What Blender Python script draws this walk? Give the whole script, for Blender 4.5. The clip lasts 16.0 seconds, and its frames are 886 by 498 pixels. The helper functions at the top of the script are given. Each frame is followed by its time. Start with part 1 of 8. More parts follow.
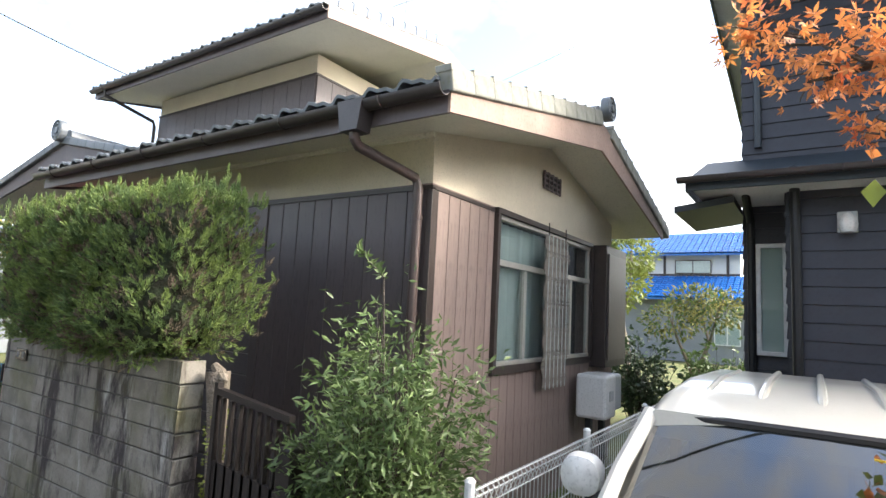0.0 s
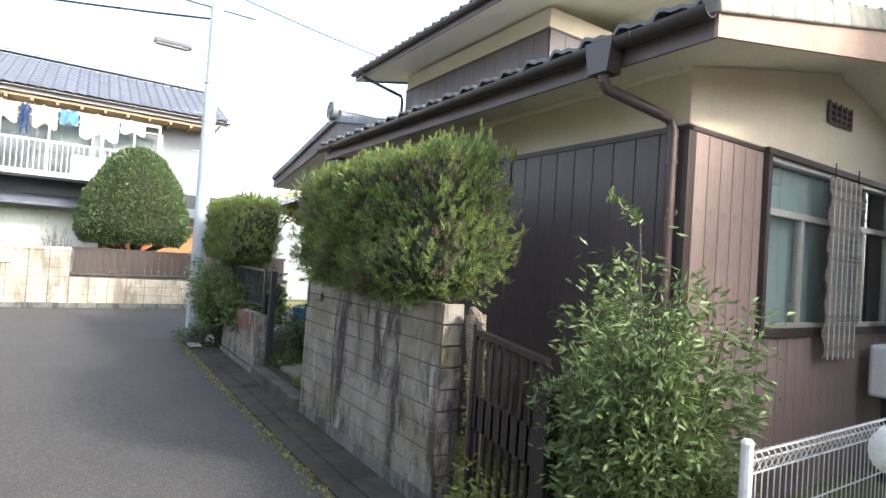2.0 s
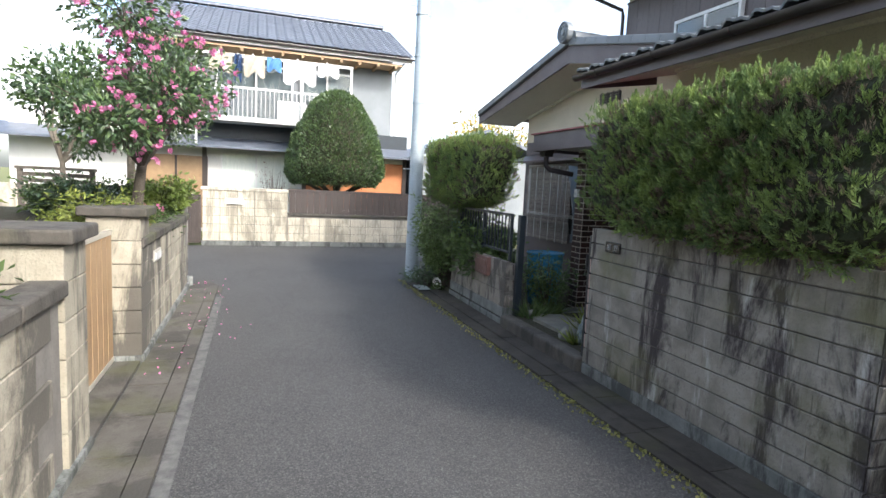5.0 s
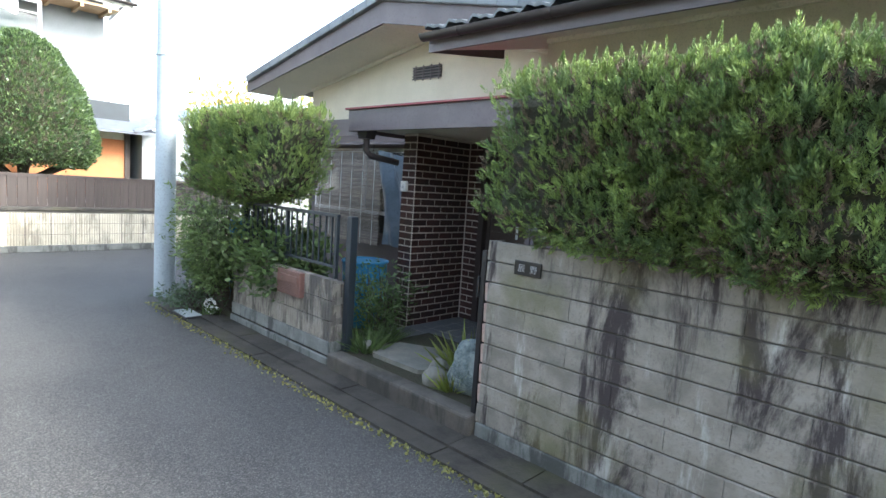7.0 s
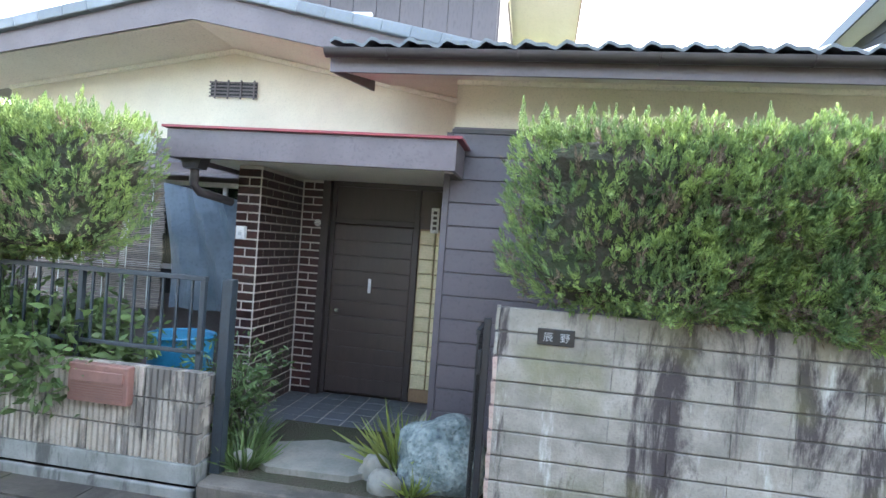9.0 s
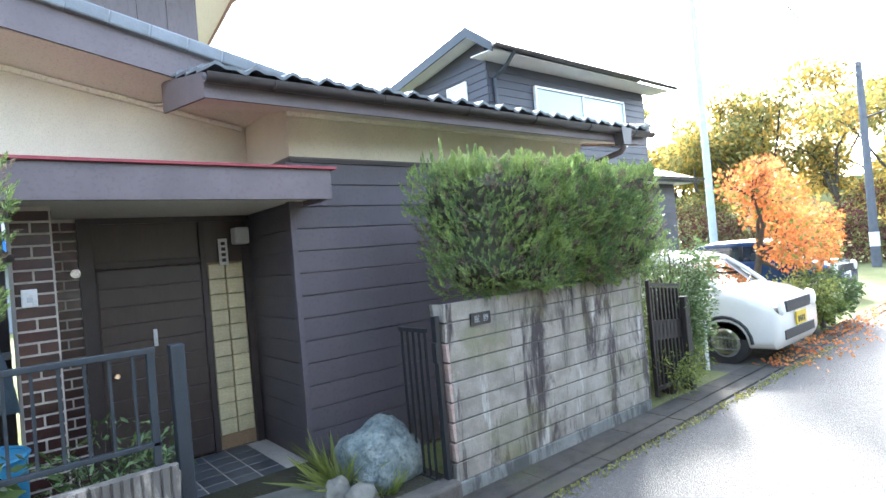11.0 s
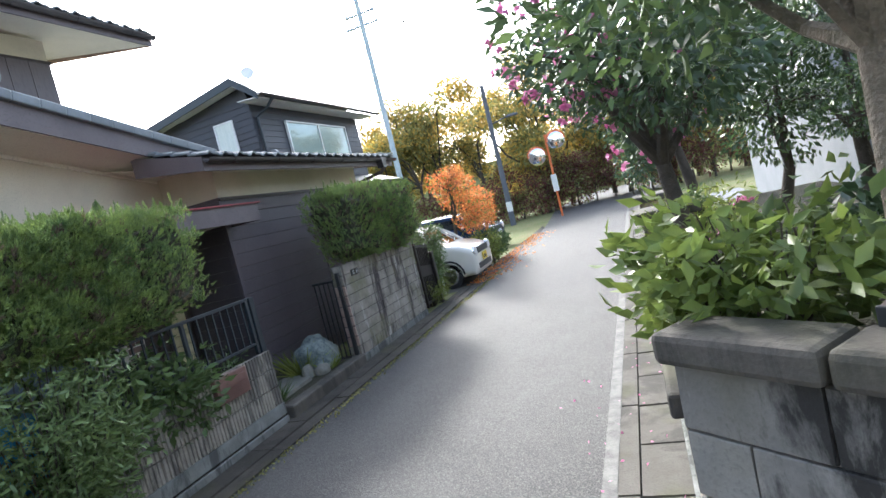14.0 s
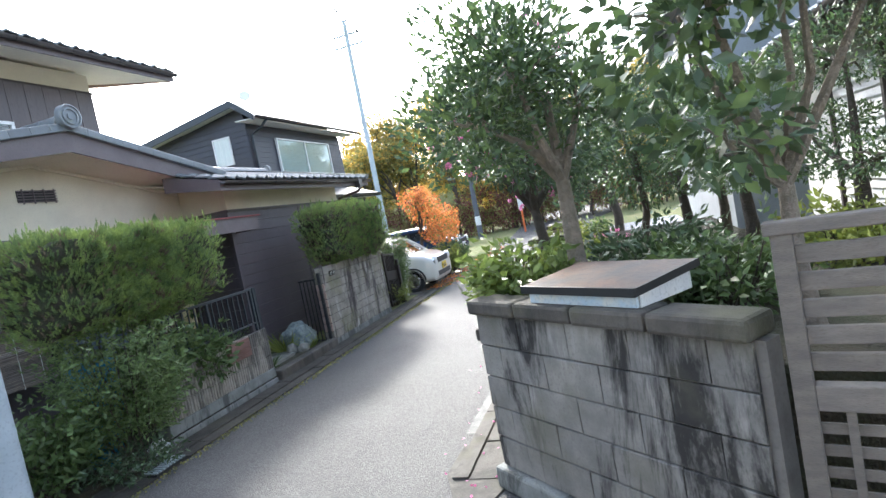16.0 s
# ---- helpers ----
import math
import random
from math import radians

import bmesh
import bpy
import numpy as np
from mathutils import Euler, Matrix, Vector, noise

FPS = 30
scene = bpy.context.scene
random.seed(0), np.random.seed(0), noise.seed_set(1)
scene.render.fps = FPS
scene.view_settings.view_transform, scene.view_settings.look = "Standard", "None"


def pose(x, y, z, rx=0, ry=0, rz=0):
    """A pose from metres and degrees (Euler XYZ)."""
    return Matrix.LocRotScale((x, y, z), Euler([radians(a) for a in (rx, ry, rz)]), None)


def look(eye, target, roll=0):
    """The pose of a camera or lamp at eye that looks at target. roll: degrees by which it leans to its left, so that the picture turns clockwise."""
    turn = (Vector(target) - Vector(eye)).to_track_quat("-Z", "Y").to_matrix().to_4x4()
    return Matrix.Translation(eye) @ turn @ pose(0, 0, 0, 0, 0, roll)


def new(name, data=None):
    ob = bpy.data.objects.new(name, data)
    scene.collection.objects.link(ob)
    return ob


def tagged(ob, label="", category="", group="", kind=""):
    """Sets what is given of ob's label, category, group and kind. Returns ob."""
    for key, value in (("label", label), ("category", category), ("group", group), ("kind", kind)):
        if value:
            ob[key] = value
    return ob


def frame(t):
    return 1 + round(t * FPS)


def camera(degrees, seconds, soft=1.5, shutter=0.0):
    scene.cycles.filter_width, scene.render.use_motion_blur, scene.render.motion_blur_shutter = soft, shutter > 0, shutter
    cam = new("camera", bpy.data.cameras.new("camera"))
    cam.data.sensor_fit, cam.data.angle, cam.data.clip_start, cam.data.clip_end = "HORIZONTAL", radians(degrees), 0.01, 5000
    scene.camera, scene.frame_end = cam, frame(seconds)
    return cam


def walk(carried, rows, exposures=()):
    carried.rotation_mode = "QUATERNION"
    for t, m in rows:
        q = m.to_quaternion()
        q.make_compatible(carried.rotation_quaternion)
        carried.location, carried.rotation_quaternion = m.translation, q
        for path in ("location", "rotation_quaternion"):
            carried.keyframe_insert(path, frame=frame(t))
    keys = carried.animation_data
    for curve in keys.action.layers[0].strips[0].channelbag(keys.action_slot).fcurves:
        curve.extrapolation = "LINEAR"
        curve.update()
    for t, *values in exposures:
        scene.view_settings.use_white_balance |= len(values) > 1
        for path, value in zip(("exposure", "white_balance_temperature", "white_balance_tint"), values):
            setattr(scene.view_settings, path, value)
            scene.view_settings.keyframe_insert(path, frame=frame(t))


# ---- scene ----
cam = camera(77.3, 16.0)
PATH = [
    (0, (1.175, 0.732, 1.734), (0.066, 2.381, 1.96), 2.9),
    (0.5, (1.151, 0.719, 1.736), (-0.039, 2.312, 1.95), 3.0),
    (1, (1.128, 0.704, 1.721), (-0.205, 2.183, 1.92), 3.3),
    (1.5, (1.089, 0.676, 1.683), (-0.413, 1.989, 1.83), 3.6),
    (2, (1.076, 0.646, 1.645), (-0.596, 1.742, 1.69), 3.8),
    (2.5, (1.088, 0.639, 1.638), (-0.704, 1.525, 1.587), 3.7),
    (3, (1.003, 0.561, 1.629), (-0.877, 1.231, 1.497), 3.4),
    (3.5, (0.889, 0.274, 1.625), (-1.01, 0.868, 1.423), 3.2),
    (5.8, (-0.929, -0.306, 1.72), (-2.758, 0.453, 1.441), 2.2),
    (6, (-1.138, -0.302, 1.726), (-2.928, 0.545, 1.449), 2.4),
    (6.5, (-1.569, -0.2, 1.736), (-3.188, 0.945, 1.477), 3.5),
    (7, (-2.088, -0.189, 1.712), (-3.47, 1.238, 1.484), 3.9),
    (7.5, (-2.558, -0.269, 1.708), (-3.752, 1.323, 1.509), 4.6),
    (8, (-3.079, -0.366, 1.71), (-4.035, 1.385, 1.571), 5.1),
    (8.5, (-3.611, -0.434, 1.693), (-4.293, 1.446, 1.636), 5.0),
    (9, (-4.225, -0.477, 1.695), (-4.541, 1.497, 1.68), 4.2),
    (9.5, (-4.77, -0.528, 1.686), (-4.724, 1.471, 1.73), 1.7),
    (10, (-5.396, -0.49, 1.72), (-4.864, 1.437, 1.774), -0.1),
    (12.5, (-8.938, -0.292, 1.73), (-7.193, 0.68, 1.633), -12.2),
    (13, (-9.553, -0.437, 1.751), (-7.749, 0.418, 1.629), -13.2),
    (13.5, (-10.173, -0.813, 1.775), (-8.332, -0.047, 1.623), -13.4),
    (14, (-10.787, -1.21, 1.832), (-8.916, -0.522, 1.679), -13.8),
    (14.5, (-11.25, -1.557, 1.873), (-9.358, -0.928, 1.708), -14.0),
    (15, (-11.7, -1.88, 1.896), (-9.79, -1.31, 1.737), -13.0),
    (15.5, (-12.151, -2.064, 1.925), (-10.232, -1.523, 1.767), -12.2),
    (16, (-12.613, -2.191, 1.947), (-10.712, -1.585, 1.806), -11.1),
]
EXPOSURES = [(0, 2.3, 6650, 10), (2, 2.4, 6600, 11), (3.5, 2.15, 6500, 11), (6, 2.0, 6200, 8), (7, 3.0, 6150, 6), (8.5, 3.78, 5950, 7), (9.5, 4.0, 6000, 7), (10.2, 4.1, 5950, 7), (12.3, 2.45, 5950, 9), (13.5, 2.3, 6000, 9), (16, 2.55, 6050, 9)]
walk(cam, [(t, look(eye, target, roll)) for t, eye, target, roll in PATH], EXPOSURES)

# ---- world, sun ----
SUN_AZ, SUN_EL = 29.0, 34.0          # degrees from +x towards +y, and above the horizon
sun_dir = Vector((math.cos(radians(SUN_AZ)) * math.cos(radians(SUN_EL)), math.sin(radians(SUN_AZ)) * math.cos(radians(SUN_EL)), math.sin(radians(SUN_EL))))
world = bpy.data.worlds.new("world")
scene.world = world
world.use_nodes = True
wn = world.node_tree
sky = wn.nodes.new("ShaderNodeTexSky")
sky.sky_type, sky.sun_disc = "NISHITA", False
sky.sun_elevation, sky.sun_rotation = radians(SUN_EL), radians(90 - SUN_AZ)
sky.air_density, sky.dust_density, sky.ozone_density = 1.0, 3.0, 1.0
# thin broken cloud over the whole sky
cloud, cover, veil, way = (wn.nodes.new(k) for k in ("ShaderNodeTexNoise", "ShaderNodeMapRange", "ShaderNodeMix", "ShaderNodeTexCoord"))
cloud.inputs["Scale"].default_value, cloud.inputs["Detail"].default_value, cloud.inputs["Roughness"].default_value = 4.2, 8, 0.6
cover.inputs["From Min"].default_value, cover.inputs["From Max"].default_value, cover.inputs["To Max"].default_value = 0.4, 0.62, 0.9
grey, lift = wn.nodes.new("ShaderNodeRGBToBW"), wn.nodes.new("ShaderNodeVectorMath")
lift.operation = "SCALE"
lift.inputs["Scale"].default_value = 1.35
veil.data_type = "RGBA"
wn.links.new(way.outputs["Generated"], cloud.inputs["Vector"])
wn.links.new(cloud.outputs["Fac"], cover.inputs["Value"])
wn.links.new(sky.outputs[0], grey.inputs[0])
wn.links.new(grey.outputs[0], lift.inputs[0])
wn.links.new(cover.outputs[0], veil.inputs["Factor"])
wn.links.new(sky.outputs[0], veil.inputs["A"])
wn.links.new(lift.outputs[0], veil.inputs["B"])
wn.links.new(veil.outputs["Result"], wn.nodes["Background"].inputs[0])
wn.nodes["Background"].inputs[1].default_value = 0.14
sun = new("sun", bpy.data.lights.new("sun", "SUN"))
sun.data.energy, sun.data.angle, sun.data.color = 1.15, radians(6.0), (1.0, 0.93, 0.82)
sun.matrix_world = look(sun_dir * 60, (0, 0, 0))

# ---- materials ----
MATS = {}


def material(name, base, second=None, rough=0.7, metal=0.0, scale=6.0, fine=60.0, bump=0.15, third=None, vary=0.0, spec=0.5, coat=0.0, trans=0.0, stretch=(1, 1, 1), island=0.0, bump_at=0.01):
    """A procedural surface: two or three colours mixed by coarse and fine noise, with fine relief."""
    m = bpy.data.materials.new(name)
    m.use_nodes = True
    nt = m.node_tree
    bsdf = nt.nodes["Principled BSDF"]
    second = second or tuple(c * 0.8 for c in base)
    tex = nt.nodes.new("ShaderNodeTexCoord")
    mp = nt.nodes.new("ShaderNodeMapping")
    mp.inputs["Scale"].default_value = stretch
    nt.links.new(tex.outputs["Object"], mp.inputs["Vector"])
    n1, n2 = nt.nodes.new("ShaderNodeTexNoise"), nt.nodes.new("ShaderNodeTexNoise")
    n1.inputs["Scale"].default_value, n1.inputs["Detail"].default_value, n1.inputs["Roughness"].default_value = scale, 6, 0.6
    n2.inputs["Scale"].default_value, n2.inputs["Detail"].default_value = fine, 4
    for n in (n1, n2):
        nt.links.new(mp.outputs[0], n.inputs["Vector"])
    r1 = nt.nodes.new("ShaderNodeMapRange")
    r1.inputs["From Min"].default_value, r1.inputs["From Max"].default_value = 0.35, 0.65
    nt.links.new(n1.outputs["Fac"], r1.inputs["Value"])
    mix = nt.nodes.new("ShaderNodeMix")
    mix.data_type = "RGBA"
    mix.inputs["A"].default_value, mix.inputs["B"].default_value = (*base, 1), (*second, 1)
    nt.links.new(r1.outputs[0], mix.inputs["Factor"])
    out = mix.outputs["Result"]
    third = third or tuple(c * 0.62 for c in base)
    r2 = nt.nodes.new("ShaderNodeMapRange")
    r2.inputs["From Min"].default_value, r2.inputs["From Max"].default_value, r2.inputs["To Max"].default_value = 0.52, 0.72, 0.7
    nt.links.new(n2.outputs["Fac"], r2.inputs["Value"])
    mix2 = nt.nodes.new("ShaderNodeMix")
    mix2.data_type = "RGBA"
    nt.links.new(r2.outputs[0], mix2.inputs["Factor"])
    nt.links.new(out, mix2.inputs["A"])
    mix2.inputs["B"].default_value = (*third, 1)
    out = mix2.outputs["Result"]
    if vary or island:
        hsv = nt.nodes.new("ShaderNodeHueSaturation")
        if island:
            src = nt.nodes.new("ShaderNodeNewGeometry").outputs["Random Per Island"]
        else:
            src = nt.nodes.new("ShaderNodeObjectInfo").outputs["Random"]
        amount = island or vary
        rv = nt.nodes.new("ShaderNodeMapRange")
        rv.inputs["To Min"].default_value, rv.inputs["To Max"].default_value = 1 - amount, 1 + amount
        nt.links.new(src, rv.inputs["Value"])
        nt.links.new(rv.outputs[0], hsv.inputs["Value"])
        nt.links.new(out, hsv.inputs["Color"])
        out = hsv.outputs[0]
    nt.links.new(out, bsdf.inputs["Base Color"])
    bsdf.inputs["Roughness"].default_value, bsdf.inputs["Metallic"].default_value = rough, metal
    bsdf.inputs["Specular IOR Level"].default_value, bsdf.inputs["Coat Weight"].default_value = spec, coat
    if trans:
        bsdf.inputs["Subsurface Weight"].default_value = 0
        tr = nt.nodes.new("ShaderNodeBsdfTranslucent")
        nt.links.new(out, tr.inputs["Color"])
        ms = nt.nodes.new("ShaderNodeMixShader")
        ms.inputs[0].default_value = trans
        nt.links.new(bsdf.outputs[0], ms.inputs[1])
        nt.links.new(tr.outputs[0], ms.inputs[2])
        nt.links.new(ms.outputs[0], nt.nodes["Material Output"].inputs["Surface"])
    if bump:
        bp = nt.nodes.new("ShaderNodeBump")
        bp.inputs["Strength"].default_value, bp.inputs["Distance"].default_value = bump, bump_at
        nt.links.new(n2.outputs["Fac"], bp.inputs["Height"])
        nt.links.new(bp.outputs[0], bsdf.inputs["Normal"])
    MATS[name] = m
    return m


def stained(name, base, second, dark, rough=0.85, column=3.0, amount=1.0, vary=0.1, moss=None, start=0.48, pale=None):
    """Concrete with dark rain streaks that run down it, and moss."""
    m = material(name, base, second, rough, scale=5, fine=70, bump=0.35, vary=vary)
    nt = m.node_tree
    bsdf = nt.nodes["Principled BSDF"]
    src = bsdf.inputs["Base Color"].links[0].from_socket
    geo = nt.nodes.new("ShaderNodeNewGeometry")
    mp = nt.nodes.new("ShaderNodeMapping")
    mp.inputs["Scale"].default_value = (column, column, column * 0.22)
    nt.links.new(geo.outputs["Position"], mp.inputs["Vector"])
    grain = nt.nodes["Mapping"]
    nt.links.new(geo.outputs["Position"], grain.inputs["Vector"])
    if pale:
        # lime streaks, narrow and long
        mq, nq, rq, xq = (nt.nodes.new(k) for k in ("ShaderNodeMapping", "ShaderNodeTexNoise", "ShaderNodeMapRange", "ShaderNodeMix"))
        mq.inputs["Scale"].default_value, mq.inputs["Location"].default_value = (7, 7, 1.3), (3, 5, 1)
        nq.inputs["Scale"].default_value, nq.inputs["Detail"].default_value, nq.inputs["Roughness"].default_value = 1.0, 7, 0.7
        rq.inputs["From Min"].default_value, rq.inputs["From Max"].default_value, rq.inputs["To Max"].default_value = 0.58, 0.7, 0.75
        xq.data_type = "RGBA"
        nt.links.new(geo.outputs["Position"], mq.inputs["Vector"])
        nt.links.new(mq.outputs[0], nq.inputs["Vector"])
        nt.links.new(nq.outputs["Fac"], rq.inputs["Value"])
        nt.links.new(rq.outputs[0], xq.inputs["Factor"])
        nt.links.new(src, xq.inputs["A"])
        xq.inputs["B"].default_value = (*pale, 1)
        src = xq.outputs["Result"]
    n = nt.nodes.new("ShaderNodeTexNoise")
    n.inputs["Scale"].default_value, n.inputs["Detail"].default_value, n.inputs["Roughness"].default_value, n.inputs["Distortion"].default_value = 1.3, 9, 0.72, 0.4
    nt.links.new(mp.outputs[0], n.inputs["Vector"])
    r = nt.nodes.new("ShaderNodeMapRange")
    r.inputs["From Min"].default_value, r.inputs["From Max"].default_value, r.inputs["To Max"].default_value = start, start + 0.09, amount
    nt.links.new(n.outputs["Fac"], r.inputs["Value"])
    mix = nt.nodes.new("ShaderNodeMix")
    mix.data_type = "RGBA"
    nt.links.new(r.outputs[0], mix.inputs["Factor"])
    nt.links.new(src, mix.inputs["A"])
    mix.inputs["B"].default_value = (*dark, 1)
    out = mix.outputs["Result"]
    if moss:
        n3 = nt.nodes.new("ShaderNodeTexNoise")
        n3.inputs["Scale"].default_value, n3.inputs["Detail"].default_value = 2.2, 8
        nt.links.new(geo.outputs["Position"], n3.inputs["Vector"])
        r3 = nt.nodes.new("ShaderNodeMapRange")
        r3.inputs["From Min"].default_value, r3.inputs["From Max"].default_value, r3.inputs["To Max"].default_value = 0.52, 0.7, 0.6
        nt.links.new(n3.outputs["Fac"], r3.inputs["Value"])
        mx = nt.nodes.new("ShaderNodeMix")
        mx.data_type = "RGBA"
        nt.links.new(r3.outputs[0], mx.inputs["Factor"])
        nt.links.new(out, mx.inputs["A"])
        mx.inputs["B"].default_value = (*moss, 1)
        out = mx.outputs["Result"]
    nt.links.new(out, bsdf.inputs["Base Color"])
    return m


def glass(name, tint=(0.9, 0.95, 0.95), rough=0.02, see=0.6, power=4.0, least=0.06):
    """A window pane: partly clear, partly mirror, more so at a slant."""
    m = bpy.data.materials.new(name)
    m.use_nodes = True
    nt = m.node_tree
    nt.nodes.remove(nt.nodes["Principled BSDF"])
    gl, tr, ms, fr, pw, mr = (nt.nodes.new(k) for k in ("ShaderNodeBsdfGlossy", "ShaderNodeBsdfTransparent", "ShaderNodeMixShader", "ShaderNodeLayerWeight", "ShaderNodeMath", "ShaderNodeMapRange"))
    pw.operation = "POWER"
    pw.inputs[1].default_value = power
    mr.inputs["To Min"].default_value, mr.inputs["To Max"].default_value = least, 0.95
    nt.links.new(fr.outputs["Facing"], pw.inputs[0])
    nt.links.new(pw.outputs[0], mr.inputs["Value"])
    gl.inputs["Roughness"].default_value = rough
    tr.inputs[0].default_value = (*[c * see for c in tint], 1)
    nt.links.new(mr.outputs[0], ms.inputs[0])
    nt.links.new(tr.outputs[0], ms.inputs[1])
    nt.links.new(gl.outputs[0], ms.inputs[2])
    nt.links.new(ms.outputs[0], nt.nodes["Material Output"].inputs["Surface"])
    MATS[name] = m
    return m


ASPHALT = material("asphalt", (0.058, 0.058, 0.058), (0.04, 0.04, 0.041), 0.68, scale=0.9, fine=95, bump=1.0, third=(0.11, 0.11, 0.108), spec=0.38, bump_at=0.012)
# stone chips in the asphalt
nt = ASPHALT.node_tree
chips, chip_range, chip_mix, chip_at = (nt.nodes.new(k) for k in ("ShaderNodeTexVoronoi", "ShaderNodeMapRange", "ShaderNodeMix", "ShaderNodeTexCoord"))
chips.inputs["Scale"].default_value = 130
chip_range.inputs["From Min"].default_value, chip_range.inputs["From Max"].default_value, chip_range.inputs["To Max"].default_value = 0.5, 1.0, 0.6
chip_mix.data_type = "RGBA"
chip_mix.inputs["B"].default_value = (0.23, 0.228, 0.22, 1)
nt.links.new(chip_at.outputs["Object"], chips.inputs["Vector"])
nt.links.new(chips.outputs["Color"], chip_range.inputs["Value"])
nt.links.new(chip_range.outputs[0], chip_mix.inputs["Factor"])
nt.links.new(nt.nodes["Principled BSDF"].inputs["Base Color"].links[0].from_socket, chip_mix.inputs["A"])
nt.links.new(chip_mix.outputs["Result"], nt.nodes["Principled BSDF"].inputs["Base Color"])
GUTTER_CONC = stained("gutter_concrete", (0.115, 0.107, 0.094), (0.08, 0.074, 0.063), (0.035, 0.033, 0.029), column=1.2, amount=0.75, vary=0.05, moss=(0.075, 0.08, 0.035))
GUTTER_DARK = stained("dark_streaked_concrete", (0.06, 0.055, 0.046), (0.04, 0.036, 0.03), (0.022, 0.02, 0.017), column=1.2, amount=0.8, vary=0.04, moss=(0.06, 0.062, 0.025))
WHITE_LINE = material("worn_road_paint", (0.15, 0.15, 0.14), (0.07, 0.07, 0.07), 0.7, scale=9, fine=90, third=(0.1, 0.1, 0.1), bump=0.4)
SOIL = material("soil", (0.045, 0.035, 0.022), (0.035, 0.042, 0.018), 0.95, scale=4, fine=50, bump=0.9, bump_at=0.03)
GRASS_M = material("grass_ground", (0.12, 0.16, 0.045), (0.2, 0.18, 0.08), 0.95, scale=1.5, fine=40, bump=0.9, bump_at=0.03)
BLOCK_A = stained("stained_grey_block", (0.3, 0.28, 0.245), (0.19, 0.178, 0.15), (0.035, 0.027, 0.029), column=2.6, amount=0.95, vary=0.08, moss=(0.13, 0.13, 0.05), start=0.5, pale=(0.5, 0.5, 0.47))
JOINT_A = material("dirty_joint", (0.12, 0.115, 0.1), (0.07, 0.066, 0.058), 0.95)
BLOCK_PINK = material("pinkish_block_face", (0.34, 0.22, 0.19), (0.4, 0.33, 0.28), 0.85, vary=0.1)
BLOCK_B = stained("ribbed_grey_block", (0.34, 0.31, 0.265), (0.25, 0.23, 0.195), (0.07, 0.065, 0.06), column=4.0, amount=0.8, start=0.44, pale=(0.45, 0.43, 0.39))
BLOCK_L = stained("cream_block", (0.38, 0.35, 0.28), (0.29, 0.265, 0.21), (0.06, 0.056, 0.05), column=1.6, amount=0.85)
BLOCK_FAR = stained("cream_ribbed_block", (0.6, 0.56, 0.46), (0.5, 0.46, 0.37), (0.16, 0.14, 0.11), column=2.0, amount=0.6)
CAP_CONC = stained("mossy_cap_stone", (0.1, 0.09, 0.077), (0.06, 0.055, 0.047), (0.028, 0.027, 0.024), column=2.5, amount=0.7, moss=(0.1, 0.1, 0.05))
FOOTING = stained("concrete_footing", (0.22, 0.23, 0.22), (0.13, 0.14, 0.13), (0.04, 0.044, 0.04), column=3.0, amount=0.8)
MORTAR = material("mortar", (0.2, 0.19, 0.17), (0.14, 0.13, 0.12), 0.95)
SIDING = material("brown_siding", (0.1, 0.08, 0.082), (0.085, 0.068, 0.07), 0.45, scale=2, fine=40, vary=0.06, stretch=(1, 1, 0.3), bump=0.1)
# lighter copy of the brown siding: sunlight on the gable side, put into its colour
SIDING_SIDE = material("sunlit_brown_siding", (0.29, 0.22, 0.195), (0.23, 0.17, 0.15), 0.65, scale=2.2, fine=40, vary=0.05, stretch=(1, 1, 0.25), bump=0.1)
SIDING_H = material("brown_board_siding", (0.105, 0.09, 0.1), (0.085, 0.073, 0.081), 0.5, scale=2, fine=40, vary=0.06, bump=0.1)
STUCCO = material("beige_stucco", (0.66, 0.6, 0.47), (0.58, 0.52, 0.41), 0.9, scale=1.5, fine=120, bump=0.3)
SOFFIT_M = material("cream_soffit_paint", (0.77, 0.73, 0.62), (0.72, 0.68, 0.57), 0.8, scale=2, fine=60, bump=0.05)
FASCIA_M = material("brown_fascia_paint", (0.13, 0.105, 0.108), (0.1, 0.08, 0.083), 0.5, scale=3, fine=50, bump=0.08)
# fascia brown lightened to carry the sun on the +x bargeboards
FASCIA_PALE = material("sunlit_fascia_paint", (0.42, 0.3, 0.25), (0.33, 0.24, 0.2), 0.7, scale=3, fine=40, bump=0.2)
RED_TRIM = material("red_metal_trim", (0.25, 0.035, 0.045), None, 0.45)
TILE_M = material("grey_glazed_roof_tile", (0.17, 0.19, 0.21), (0.12, 0.135, 0.15), 0.38, scale=5, fine=60, vary=0.2, bump=0.15, third=(0.16, 0.165, 0.12))
TILE_FAR = material("grey_roof_tile_far", (0.14, 0.16, 0.2), (0.1, 0.115, 0.145), 0.4, scale=5, fine=60, island=0.2)
TILE_BLUE = material("blue_glazed_roof_tile", (0.02, 0.16, 0.5), (0.015, 0.12, 0.42), 0.25, scale=5, fine=50, island=0.15)
VERGE_M = material("pale_verge_tile", (0.33, 0.33, 0.29), (0.22, 0.225, 0.2), 0.6, scale=6, fine=40, vary=0.12, third=(0.2, 0.2, 0.12))
GUTTER_M = material("dark_brown_plastic", (0.05, 0.042, 0.042), (0.04, 0.034, 0.034), 0.35, bump=0.03)
PIPE_M = material("brown_plastic_pipe", (0.1, 0.07, 0.065), (0.08, 0.057, 0.053), 0.35, bump=0.03)
